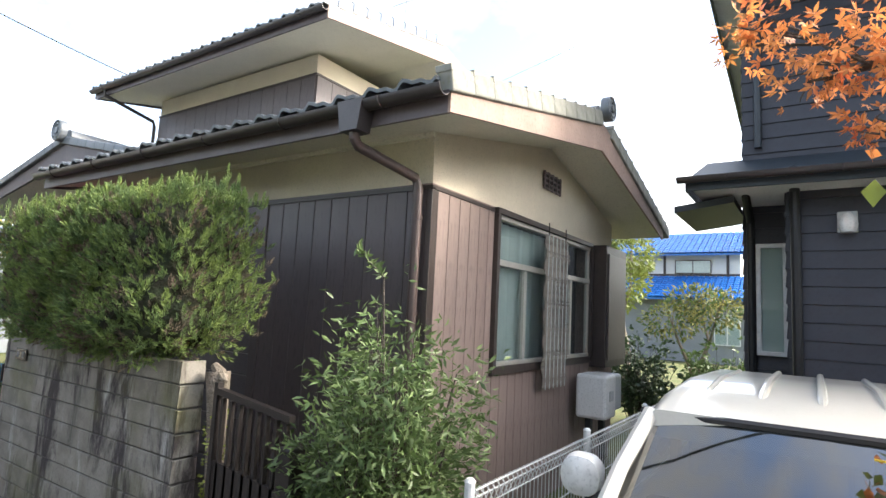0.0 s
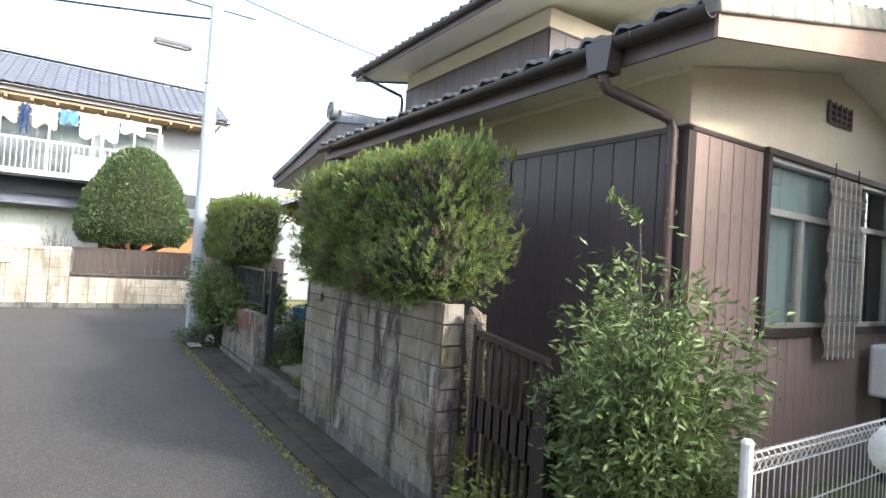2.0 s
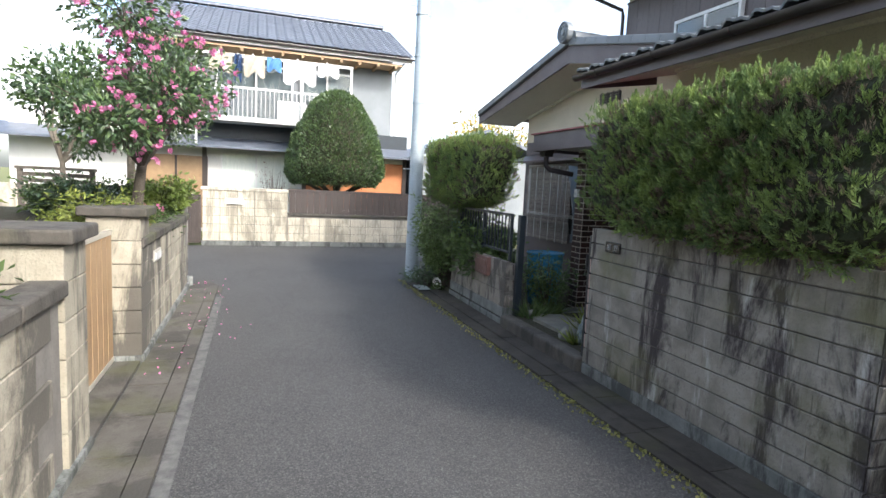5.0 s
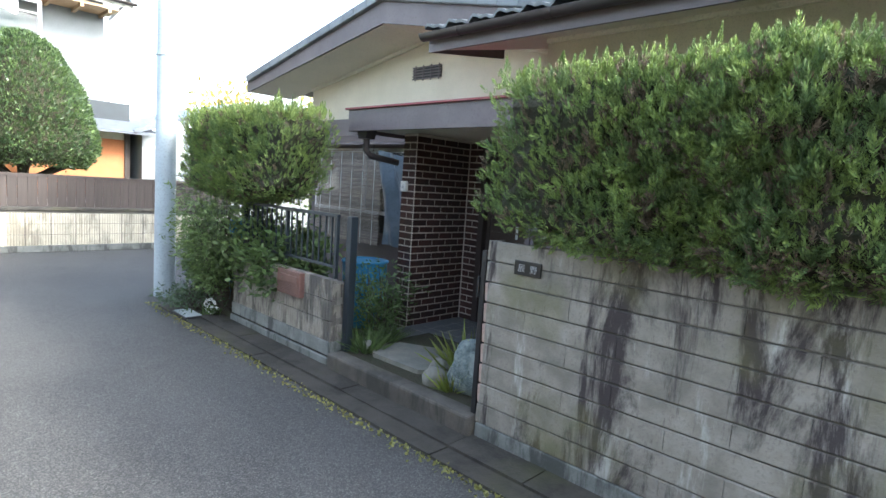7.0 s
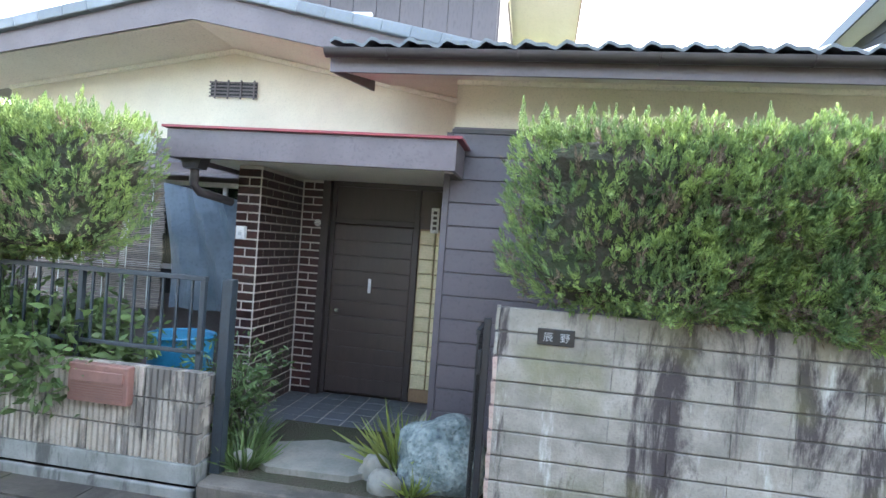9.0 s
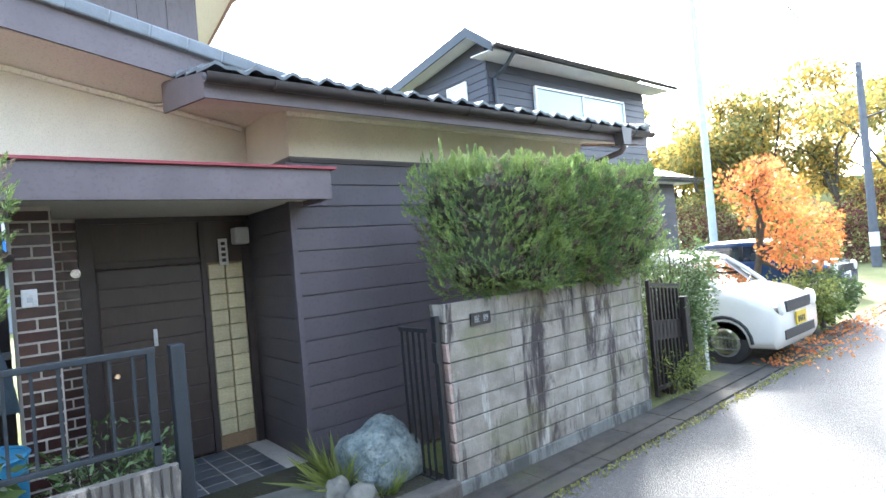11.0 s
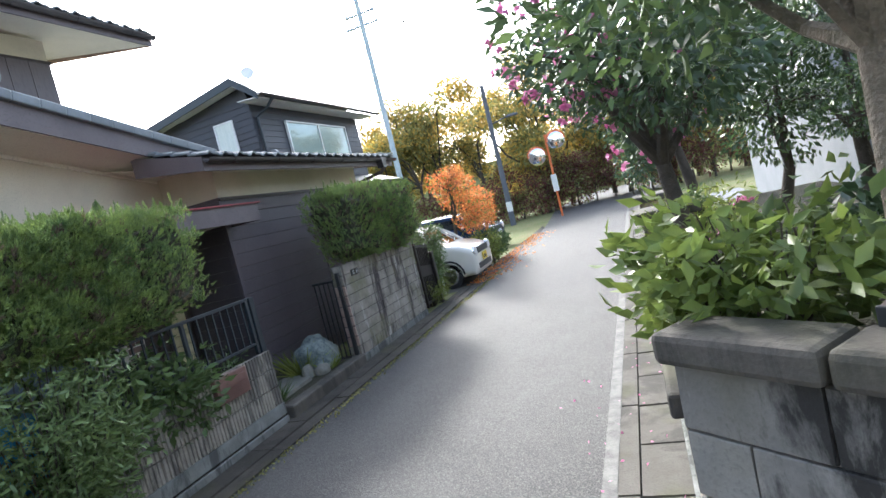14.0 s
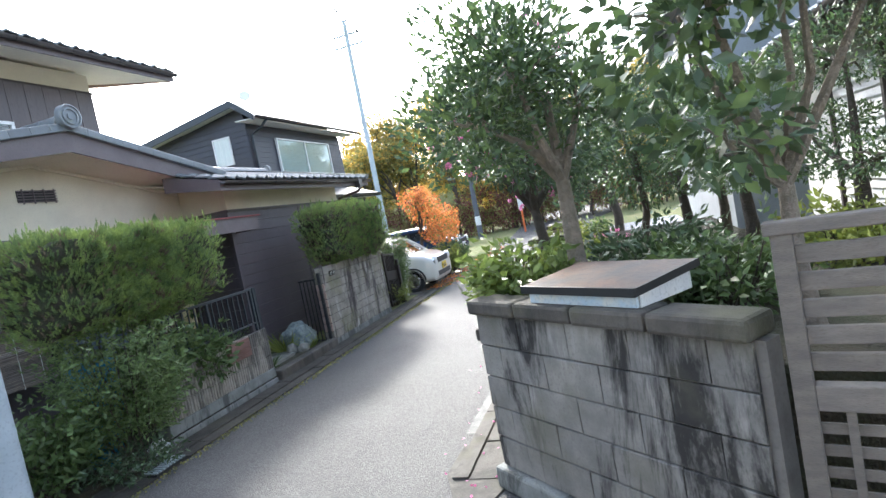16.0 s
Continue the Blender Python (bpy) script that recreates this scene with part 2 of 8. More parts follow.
BRICK_M = material("dark_glazed_brick", (0.055, 0.02, 0.016), (0.026, 0.012, 0.012), 0.3, scale=9, fine=60, vary=0.35, bump=0.15, coat=0.3)
MORTAR_W = material("pale_mortar", (0.5, 0.46, 0.4), (0.42, 0.38, 0.33), 0.9)
DOOR_M = material("dark_brown_door", (0.06, 0.043, 0.036), (0.048, 0.035, 0.03), 0.38, scale=3, fine=40, stretch=(4, 4, 0.5), bump=0.06)
FRAME_DARK = material("dark_frame", (0.05, 0.038, 0.034), None, 0.45)
ALU = material("champagne_aluminium", (0.62, 0.6, 0.54), (0.55, 0.53, 0.48), 0.35, metal=0.5, bump=0.03)
ALU_W = material("white_aluminium", (0.75, 0.76, 0.76), None, 0.35, bump=0.03)
CHROME = material("chrome", (0.75, 0.75, 0.75), None, 0.15, metal=1.0, bump=0.0)
CURTAIN = material("pale_curtain", (0.72, 0.76, 0.72), (0.62, 0.68, 0.65), 0.9, scale=3, fine=30, stretch=(6, 6, 0.4), bump=0.2)
# near-black: paints the unlit depth behind windows and vents
DARK_ROOM = material("interior_shade", (0.03, 0.03, 0.03), None, 0.9)
REED = material("grey_reed_blind", (0.3, 0.26, 0.22), (0.22, 0.19, 0.17), 0.9, scale=12, fine=90, island=0.3)
GLASS = glass("window_glass", see=0.9)
GLASS_CAR = glass("car_glass", (0.8, 0.95, 0.9), see=0.2, power=1.5, least=0.17)
GLASS_BLOCK = material("amber_glass_block", (0.68, 0.6, 0.36), (0.55, 0.48, 0.28), 0.2, scale=20, fine=80, vary=0.15, bump=0.5, coat=0.5)
IRON = material("black_painted_iron", (0.015, 0.017, 0.02), (0.012, 0.013, 0.015), 0.45, bump=0.05)
IRON_BLUE = material("dark_blue_painted_iron", (0.022, 0.032, 0.042), (0.018, 0.026, 0.034), 0.45, bump=0.05)
GATE_BROWN = material("dark_brown_painted_steel", (0.022, 0.017, 0.016), None, 0.5, bump=0.05)
COPPER_RED = material("reddish_cast_metal", (0.19, 0.1, 0.082), (0.14, 0.074, 0.062), 0.5, fine=30, bump=0.2)
PORCH_TILE = material("dark_slate_tile", (0.1, 0.11, 0.12), (0.07, 0.078, 0.088), 0.4, vary=0.2, bump=0.2)
ROCK_M = material("blue_grey_rock", (0.085, 0.115, 0.12), (0.25, 0.29, 0.27), 0.85, scale=11, fine=38, third=(0.045, 0.06, 0.06), bump=0.8, bump_at=0.03)
STONE_M = material("weathered_stone", (0.21, 0.2, 0.17), (0.14, 0.145, 0.125), 0.85, scale=6, fine=40, bump=0.6)
POLE_M = material("galvanised_pole", (0.42, 0.48, 0.52), (0.34, 0.4, 0.44), 0.5, scale=3, fine=40, bump=0.1)
POLE_DARK = material("dark_pole", (0.1, 0.11, 0.13), None, 0.6)
CABLE = material("black_cable", (0.02, 0.02, 0.02), None, 0.6)
BARK = material("grey_bark", (0.25, 0.21, 0.17), (0.16, 0.14, 0.11), 0.9, scale=14, fine=60, bump=0.8, bump_at=0.02)
BARK_DARK = material("dark_bark", (0.09, 0.075, 0.06), (0.06, 0.05, 0.04), 0.9, scale=14, fine=60, bump=0.8, bump_at=0.02)
CONIFER = material("conifer_foliage", (0.28, 0.37, 0.1), (0.11, 0.175, 0.065), 0.7, scale=7, fine=45, island=0.3, trans=0.24, third=(0.065, 0.1, 0.042), bump=0)
CONIFER_DRY = material("dry_conifer_foliage", (0.2, 0.15, 0.1), (0.13, 0.105, 0.075), 0.85, scale=4, fine=25, island=0.3, trans=0.2, bump=0)
# near-black filler colour: the shade deep between the sprays is painted in
CORE = material("hedge_core_shade", (0.028, 0.04, 0.014), (0.04, 0.03, 0.02), 0.95, scale=8, fine=40, bump=0.8, bump_at=0.04)
LEAF = material("green_leaf", (0.12, 0.18, 0.06), (0.085, 0.14, 0.05), 0.45, scale=2, fine=20, island=0.35, trans=0.3, bump=0)
LEAF_DARK = material("dark_glossy_leaf", (0.075, 0.12, 0.055), (0.055, 0.095, 0.045), 0.3, scale=2, fine=20, island=0.35, trans=0.2, bump=0)
LEAF_YEL = material("yellow_green_leaf", (0.25, 0.28, 0.06), (0.16, 0.22, 0.05), 0.5, scale=2, fine=20, island=0.35, trans=0.35, bump=0)
LEAF_HYD = material("hydrangea_leaf", (0.2, 0.26, 0.06), (0.11, 0.17, 0.045), 0.4, scale=4, fine=30, island=0.3, trans=0.3, bump=0)
LEAF_NANDINA = material("nandina_leaf", (0.17, 0.24, 0.085), (0.105, 0.165, 0.06), 0.45, scale=2, fine=20, island=0.35, trans=0.25, bump=0)
LEAF_AUTUMN = material("golden_autumn_leaf", (0.62, 0.42, 0.09), (0.42, 0.32, 0.09), 0.7, scale=0.7, fine=8, island=0.4, trans=0.55, bump=0, third=(0.34, 0.2, 0.06))
LEAF_OLIVE = material("olive_leaf", (0.32, 0.3, 0.1), (0.2, 0.21, 0.07), 0.7, scale=0.7, fine=8, island=0.4, trans=0.35, bump=0)
LEAF_MAPLE = material("orange_maple_leaf", (0.62, 0.19, 0.06), (0.68, 0.34, 0.1), 0.6, scale=1.5, fine=10, island=0.3, trans=0.45, bump=0, third=(0.5, 0.07, 0.03))
LEAF_RED = material("dark_red_leaf", (0.2, 0.07, 0.06), (0.14, 0.06, 0.05), 0.7, scale=1, fine=10, island=0.4, trans=0.3, bump=0)
PETAL = material("pink_petal", (0.62, 0.16, 0.36), (0.7, 0.3, 0.48), 0.6, scale=6, fine=20, island=0.3, trans=0.35, bump=0, third=(0.5, 0.1, 0.3))
CAR_PAINT = material("cream_car_paint", (0.66, 0.65, 0.59), (0.64, 0.63, 0.57), 0.3, bump=0.0, coat=0.8, third=(0.62, 0.61, 0.55))
CAR_BLUE = material("dark_blue_car_paint", (0.03, 0.06, 0.14), None, 0.25, bump=0.0, coat=0.8)
BLACK_PLASTIC = material("black_plastic", (0.025, 0.025, 0.027), None, 0.5, bump=0.1)
RUBBER = material("tyre_rubber", (0.02, 0.02, 0.02), None, 0.85, bump=0.2)
SILVER = material("silver_reflector", (0.8, 0.8, 0.8), None, 0.1, metal=1.0, bump=0)
PLATE_YEL = material("yellow_plate", (0.75, 0.52, 0.03), None, 0.5, bump=0)
WHITE_P = material("white_plastic", (0.75, 0.75, 0.73), (0.68, 0.68, 0.66), 0.4, bump=0.03)
GREY_P = material("grey_plastic", (0.5, 0.52, 0.52), (0.45, 0.47, 0.47), 0.45, bump=0.03)
BLUE_P = material("blue_plastic", (0.03, 0.2, 0.36), None, 0.45, bump=0.05)
TARP = material("grey_blue_sheet", (0.14, 0.18, 0.22), (0.1, 0.135, 0.165), 0.4, scale=4, fine=30, bump=0.3)
FENCE_W = material("white_coated_wire", (0.78, 0.8, 0.8), None, 0.4, bump=0.03)
DK_SIDING = material("dark_blue_grey_siding", (0.036, 0.038, 0.05), (0.028, 0.03, 0.04), 0.5, scale=2, fine=40, vary=0.08, bump=0.12)
WHITE_WALL = material("white_house_wall", (0.7, 0.7, 0.67), (0.62, 0.62, 0.6), 0.85, scale=1.5, fine=60)
GREY_WALL = material("grey_house_wall", (0.23, 0.25, 0.27), (0.19, 0.21, 0.225), 0.85, scale=1.5, fine=60)
WOOD_DARK = material("dark_stained_board", (0.07, 0.055, 0.05), (0.05, 0.04, 0.036), 0.7, vary=0.15, stretch=(4, 4, 0.5))
WOOD_GREY = material("weathered_grey_wood", (0.2, 0.175, 0.15), (0.14, 0.125, 0.11), 0.85, vary=0.1, stretch=(1, 1, 5), bump=0.3)
WOOD_TAN = material("tan_panel", (0.33, 0.22, 0.12), (0.28, 0.18, 0.1), 0.5, vary=0.1)
ORANGE_WALL = material("orange_clay_wall", (0.5, 0.2, 0.09), (0.45, 0.18, 0.08), 0.85)
RUST = material("rusty_sheet_metal", (0.055, 0.052, 0.05), (0.13, 0.07, 0.045), 0.6, scale=3, fine=30, bump=0.3)
PALE_BLUE = material("pale_blue_paint", (0.45, 0.58, 0.68), (0.6, 0.62, 0.6), 0.6, scale=14, fine=50)
CLOTH_W = material("white_cloth", (0.75, 0.75, 0.74), (0.65, 0.66, 0.68), 0.9, scale=3, fine=40, bump=0.3)
CLOTH_B = material("blue_cloth", (0.1, 0.25, 0.5), (0.08, 0.2, 0.42), 0.9, scale=3, fine=40)
CLOTH_G = material("beige_cloth", (0.45, 0.4, 0.32), (0.36, 0.32, 0.26), 0.9, scale=3, fine=40)
ORANGE_PAINT = material("orange_road_paint", (0.7, 0.16, 0.04), None, 0.5)
NAMEPLATE = material("black_stone_plate", (0.02, 0.022, 0.024), None, 0.25)
LETTER = material("grey_letter", (0.35, 0.37, 0.38), None, 0.5)

# ---- building helpers ----
RNG = np.random.default_rng(7)
WORLD_OF = {}


def thing(name, label, category, m=None, group="", kind="", in_world=False):
    """A top-level Empty at its base; its parts are in its own frame, or in the world's."""
    ob = new(name)
    ob.empty_display_size = 0.2
    if m is not None:
        ob.matrix_basis = m
    WORLD_OF[ob.name] = (ob.matrix_basis.copy(), in_world)
    return tagged(ob, label, category, group, kind)


def attach(ob, parent):
    ob.parent = parent
    if parent.name in WORLD_OF:
        m, in_world = WORLD_OF[parent.name]
        if in_world:
            ob.matrix_parent_inverse = m.inverted()
    return ob


def finish(bm, name, mat, smooth=False):
    me = bpy.data.meshes.new(name)
    bmesh.ops.recalc_face_normals(bm, faces=bm.faces)
    bm.to_mesh(me)
    bm.free()
    me.materials.append(mat)
    if smooth:
        me.shade_smooth()
        me.set_sharp_from_angle(angle=radians(40))
    return me


def part(name, bm, mat, parent, label="", smooth=False):
    ob = attach(new(name, finish(bm, name, mat, smooth)), parent)
    return tagged(ob, label)


def whole(name, bm, mat, label, category, kind="", smooth=False, group=""):
    return tagged(new(name, finish(bm, name, mat, smooth)), label, category, group, kind)


def piece(name, me, parent, m):
    ob = attach(new(name, me), parent)
    ob.matrix_basis = m
    return ob


def box(bm, x0, y0, z0, x1, y1, z1, bevel=0.0):
    v = [bm.verts.new((x, y, z)) for z in (z0, z1) for y in (y0, y1) for x in (x0, x1)]
    faces = [bm.faces.new([v[i] for i in q]) for q in ((0, 2, 3, 1), (4, 5, 7, 6), (0, 1, 5, 4), (2, 6, 7, 3), (0, 4, 6, 2), (1, 3, 7, 5))]
    if bevel:
        edges = list({e for f in faces for e in f.edges})
        bmesh.ops.bevel(bm, geom=edges, offset=bevel, segments=2, affect="EDGES", profile=0.5)
    return bm


def block(x0, y0, z0, x1, y1, z1, bevel=0.0):
    return box(bmesh.new(), x0, y0, z0, x1, y1, z1, bevel)


def tube(bm, pts, radii, seg=8, cap=True):
    """A tapered round bar through points."""
    pts = [Vector(p) for p in pts]
    if not hasattr(radii, "__len__"):
        radii = [radii] * len(pts)
    rings = []
    side = None
    for i, p in enumerate(pts):
        d = (pts[min(i + 1, len(pts) - 1)] - pts[max(i - 1, 0)]).normalized()
        if side is None:
            side = d.orthogonal().normalized()
        side = (side - d * side.dot(d)).normalized()
        up = d.cross(side)
        rings.append([bm.verts.new(p + radii[i] * (math.cos(a) * side + math.sin(a) * up)) for a in (2 * math.pi * k / seg for k in range(seg))])
    for a, b in zip(rings, rings[1:]):
        for k in range(seg):
            bm.faces.new((a[k], a[(k + 1) % seg], b[(k + 1) % seg], b[k]))
    if cap:
        bm.faces.new(rings[0][::-1])
        bm.faces.new(rings[-1])
    return bm


def rod(pts, radii, seg=8):
    return tube(bmesh.new(), pts, radii, seg)


def extrude(bm, poly, axis, a, b):
    """A polygon of (u, v) drawn out along an axis from a to b. axis x: (y, z); y: (x, z); z: (x, y)."""
    def at(u, v, w):
        return {"x": (w, u, v), "y": (u, w, v), "z": (u, v, w)}[axis]
    lo, hi = [bm.verts.new(at(u, v, a)) for u, v in poly], [bm.verts.new(at(u, v, b)) for u, v in poly]
    n = len(poly)
    for k in range(n):
        bm.faces.new((lo[k], lo[(k + 1) % n], hi[(k + 1) % n], hi[k]))
    bm.faces.new(lo[::-1])
    bm.faces.new(hi)
    return bm


def frame_of(o, u, v):
    """A pose with its x along u and its y along v."""
    u, v = Vector(u).normalized(), Vector(v).normalized()
    w = u.cross(v).normalized()
    m = Matrix((u, v, w)).transposed().to_4x4()
    m.translation = o
    return m


# leaf shapes, of unit length along z
def leaf_shape(width=0.42, fold=0.08):
    v = [(0, 0, 0), (width / 2, fold, 0.45), (0, 0, 1), (-width / 2, fold, 0.45), (0, 0, 0.5)]
    return np.array(v), [(0, 1, 2, 4), (0, 4, 2, 3)]


def maple_shape():
    """A five-lobed leaf of pointed fingers."""
    v, f = [], []
    for a, s in ((-100, 0.6), (-52, 0.9), (0, 1.0), (52, 0.9), (100, 0.6)):
        a = math.radians(a)
        d, e = np.array((math.sin(a), 0, math.cos(a))), np.array((math.cos(a), 0, -math.sin(a)))
        n, o = len(v), np.array((0, 0, 0.25))
        v += [o, o + d * s * 0.35 + e * 0.11, o + d * s * 0.75 + np.array((0, 0.1, 0)), o + d * s * 0.35 - e * 0.11]
        f.append((n, n + 1, n + 2, n + 3))
    return np.array(v), f


def spray_shape(levels=6, width=0.1):
    """A conifer tip: a stem with small scale leaves in two planes."""
    v, f = [], []
    for k in range(levels):
        z = 0.08 + 0.75 * k / levels
        reach = 0.26 * (1 - 0.6 * k / levels)
        for s in range(2):
            a = (k * 1.9 + s * math.pi)
            d, e = np.array((math.cos(a), math.sin(a), 0)), np.array((-math.sin(a), math.cos(a), 0))
            p = np.array((0, 0, z))
            n = len(v)
            v += [p, p + d * reach * 0.55 + e * width * 0.5 + (0, 0, 0.12), p + d * reach + (0, 0, 0.36), p + d * reach * 0.55 - e * width * 0.5 + (0, 0, 0.14)]
            f.append((n, n + 1, n + 2, n + 3))
    n = len(v)
    v += [np.array((0, 0, 0.5)), np.array((width * 0.5, 0, 0.75)), np.array((0, 0, 1.1)), np.array((-width * 0.5, 0, 0.75))]
    f.append((n, n + 1, n + 2, n + 3))
    return np.array(v), f


def scatter(name, shape, places, ways, sizes, mat, parent, label="", kind=""):
    """Many copies of one small shape, joined into one mesh."""
    tv, tf = shape
    places, ways = np.asarray(places, float), np.asarray(ways, float)
    n = len(places)
    z = ways / np.maximum(np.linalg.norm(ways, axis=1, keepdims=True), 1e-6)
    r = RNG.normal(size=(n, 3))
    x = np.cross(z, r)
    x /= np.maximum(np.linalg.norm(x, axis=1, keepdims=True), 1e-6)
    y = np.cross(z, x)
    s = np.broadcast_to(np.asarray(sizes, float), (n,))[:, None, None]
    verts = places[:, None, :] + s * (tv[None, :, 0:1] * x[:, None, :] + tv[None, :, 1:2] * y[:, None, :] + tv[None, :, 2:3] * z[:, None, :])
    verts = verts.reshape(-1, 3)
    quads = (np.array(tf)[None] + (np.arange(n) * len(tv))[:, None, None]).reshape(-1)
    k = len(tf[0])
    me = bpy.data.meshes.new(name)
    me.vertices.add(len(verts))
    me.vertices.foreach_set("co", verts.ravel())
    me.loops.add(len(quads))
    me.loops.foreach_set("vertex_index", quads.astype(np.int32))
    me.polygons.add(len(quads) // k)
    me.polygons.foreach_set("loop_start", np.arange(0, len(quads), k, dtype=np.int32))
    me.update(calc_edges=True)
    me.materials.append(mat)
    ob = new(name, me)
    if parent is not None:
        attach(ob, parent)
    return tagged(ob, label, kind=kind)


def unit(v):
    return v / np.maximum(np.linalg.norm(v, axis=1, keepdims=True), 1e-6)


def ball_points(blobs, n, fill=0.45):
    """Points in the outer shell of several ellipsoids, and the ways out of them. A blob: centre, radii."""
    weight = np.array([b[1][0] * b[1][1] + b[1][1] * b[1][2] + b[1][0] * b[1][2] for b in blobs], float)
    pick = RNG.choice(len(blobs), n, p=weight / weight.sum())
    c, r = np.array([b[0] for b in blobs], float)[pick], np.array([b[1] for b in blobs], float)[pick]
    d = unit(RNG.normal(size=(n, 3)))
    k = 1 - fill * RNG.random((n, 1)) ** 1.6
    p = c + d * r * k
    bumpy = np.array([noise.noise(Vector(q) * 2.2) for q in p])[:, None]
    return p + d * r * 0.3 * bumpy, unit(d / r)


def crown(name, parent, blobs, n, size, mat, shape=None, droop=0.2, label="", fill=0.45, kind=""):
    p, d = ball_points(blobs, n, fill)
    w = d + RNG.normal(size=d.shape) * 0.7 + np.array((0, 0, -droop))
    return scatter(name, shape or leaf_shape(), p, w, size * RNG.uniform(0.6, 1.25, n), mat, parent, label, kind)


def limbs(bm, root, blobs, r0, rng, twigs=3):
    """Bent limbs from a fork to each blob, with twigs."""
    root = Vector(root)
    for c, r in blobs:
        c = Vector(c)
        mid = root.lerp(c, 0.5) + Vector(rng.normal(size=3)) * 0.08 * (c - root).length
        tube(bm, (root, mid, c), (r0, r0 * 0.65, r0 * 0.3), 6)
        for _ in range(twigs):
            d = Vector(rng.normal(size=3)).normalized()
            end = c + Vector([d[k] * r[k] * 0.85 for k in range(3)])
            tube(bm, (mid.lerp(c, 0.7), c.lerp(end, 0.5), end), (r0 * 0.35, r0 * 0.22, r0 * 0.08), 5)
    return bm

# ---- ground and lane ----
def sheet(name, poly, z, mat, label, category, thick=0.0):
    bm = bmesh.new()
    if thick:
        extrude(bm, poly, "z", z - thick, z)
    else:
        bm.faces.new([bm.verts.new((x, y, z)) for x, y in poly])
    return whole(name, bm, mat, label, category, "structure")


sheet("ground", [(-400, -400), (400, -400), (400, 400), (-400, 400)], -0.03, GRASS_M, "earth and thin grass round the houses", "ground")
sheet("road", [(-14.35, -40), (-9.0, -40), (-9.0, -1.2), (6.1, -1.2), (16, -0.9), (22, -2.4), (60, -6), (60, 0), (24, 3.6), (12, 2.55), (-8.4, 2.2), (-9.3, 3.0), (-9.6, 40), (-14.35, 40)], 0.0, ASPHALT, "worn grey asphalt of a narrow lane and its crossing", "road", 0.025)


def side_y(x):
    """The lane face of the wall across from the house."""
    return -1.2


def strip(name, xs, near, far, z, mat, label, category, gap=0.012, thick=0.06):
    """Concrete slabs end to end along the lane; each is a piece."""
    base = thing(name, label, category, pose(xs[0], near(xs[0]), 0), kind="structure", in_world=True)
    for a, b in zip(xs, xs[1:]):
        bm = bmesh.new()
        extrude(bm, [(a + gap, near(a)), (b - gap, near(b)), (b - gap, far(b)), (a + gap, far(a))], "z", z - thick, z + RNG.uniform(-0.003, 0.003))
        part("slab", bm, mat, base)
    return base


def kerb_y(x):
    return 2.2 if x < -3 else 2.2 + 0.02 * (x + 3)


strip("gutter_strip", [-9.2 + 0.6 * k for k in range(36)], lambda x: kerb_y(x) + 0.17, lambda x: 2.62, 0.035, GUTTER_DARK, "dark streaked concrete gutter covers along the house walls", "gutter", 0.004)
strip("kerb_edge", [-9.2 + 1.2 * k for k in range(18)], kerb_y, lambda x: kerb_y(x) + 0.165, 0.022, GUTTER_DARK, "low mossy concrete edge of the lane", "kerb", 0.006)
strip("gutter_covers", [-9.0 + 0.6 * k for k in range(40)], lambda x: side_y(x) + 0.02, lambda x: side_y(x) + 0.3, 0.02, GUTTER_CONC, "concrete gutter covers beside the block wall", "gutter")
strip("wall_kerb", [-9.0 + 1.2 * k for k in range(20)], lambda x: side_y(x) + 0.31, lambda x: side_y(x) + 0.43, 0.03, GUTTER_CONC, "low concrete kerb along the block wall", "kerb")
bm = bmesh.new()
for k in range(40):
    a = -8.2 + 0.6 * k
    bm.faces.new([bm.verts.new(c) for c in ((a, side_y(a) + 0.44, 0.006), (a + 0.6, side_y(a + 0.6) + 0.44, 0.006), (a + 0.6, side_y(a + 0.6) + 0.53, 0.006), (a, side_y(a) + 0.53, 0.006))])
whole("road_line", bm, WHITE_LINE, "worn white line painted along the lane edge", "road marking", "structure")
bm = bmesh.new()
extrude(bm, [(-9.6, -1.0), (-9.1, -1.19), (-8.4, -0.72), (-8.9, -0.7)], "z", -0.02, 0.012)
whole("apron", bm, GUTTER_CONC, "pale concrete corner slab at the end of the gutter", "pavement", "structure")
sheet("front_garden", [(-9.6, 2.62), (-6.15, 2.62), (-6.15, 4.7), (-9.6, 4.7)], 0.1, SOIL, "dark planted soil behind the low wall", "ground", 0.14)
sheet("side_garden", [(-1.86, 2.63), (-0.1, 2.63), (-0.1, 8.0), (-1.86, 8.0)], 0.03, GRASS_M, "weedy strip of ground beside the house", "ground", 0.05)
sheet("entrance_ground", [(-6.12, 2.72), (-4.4, 2.72), (-4.4, 3.85), (-6.12, 3.85)], 0.16, SOIL, "mossy soil of the entrance bed", "ground", 0.18)
bm = block(-6.1, 2.56, 0.0, -4.4, 2.72, 0.17, 0.02)
whole("step_kerb", bm, CAP_CONC, "mossy dark concrete kerb before the entrance bed", "kerb", "structure")
GRAVEL = material("pale_gravel", (0.3, 0.31, 0.33), (0.2, 0.205, 0.22), 0.9, scale=30, fine=130, bump=1.0, third=(0.42, 0.42, 0.43), bump_at=0.02)
sheet("gravel_yard", [(-0.1, -4.4), (10.5, -4.4), (10.5, -1.15), (-0.1, -1.22)], 0.012, GRAVEL, "pale grey gravel yard beyond the cream wall", "ground", 0.03)
sheet("gate_step", [(-5.43, -2.6), (-3.8, -2.6), (-3.8, -1.2), (-5.43, -1.2)], 0.03, GUTTER_CONC, "bare concrete threshold at the tan gate", "pavement", 0.05)
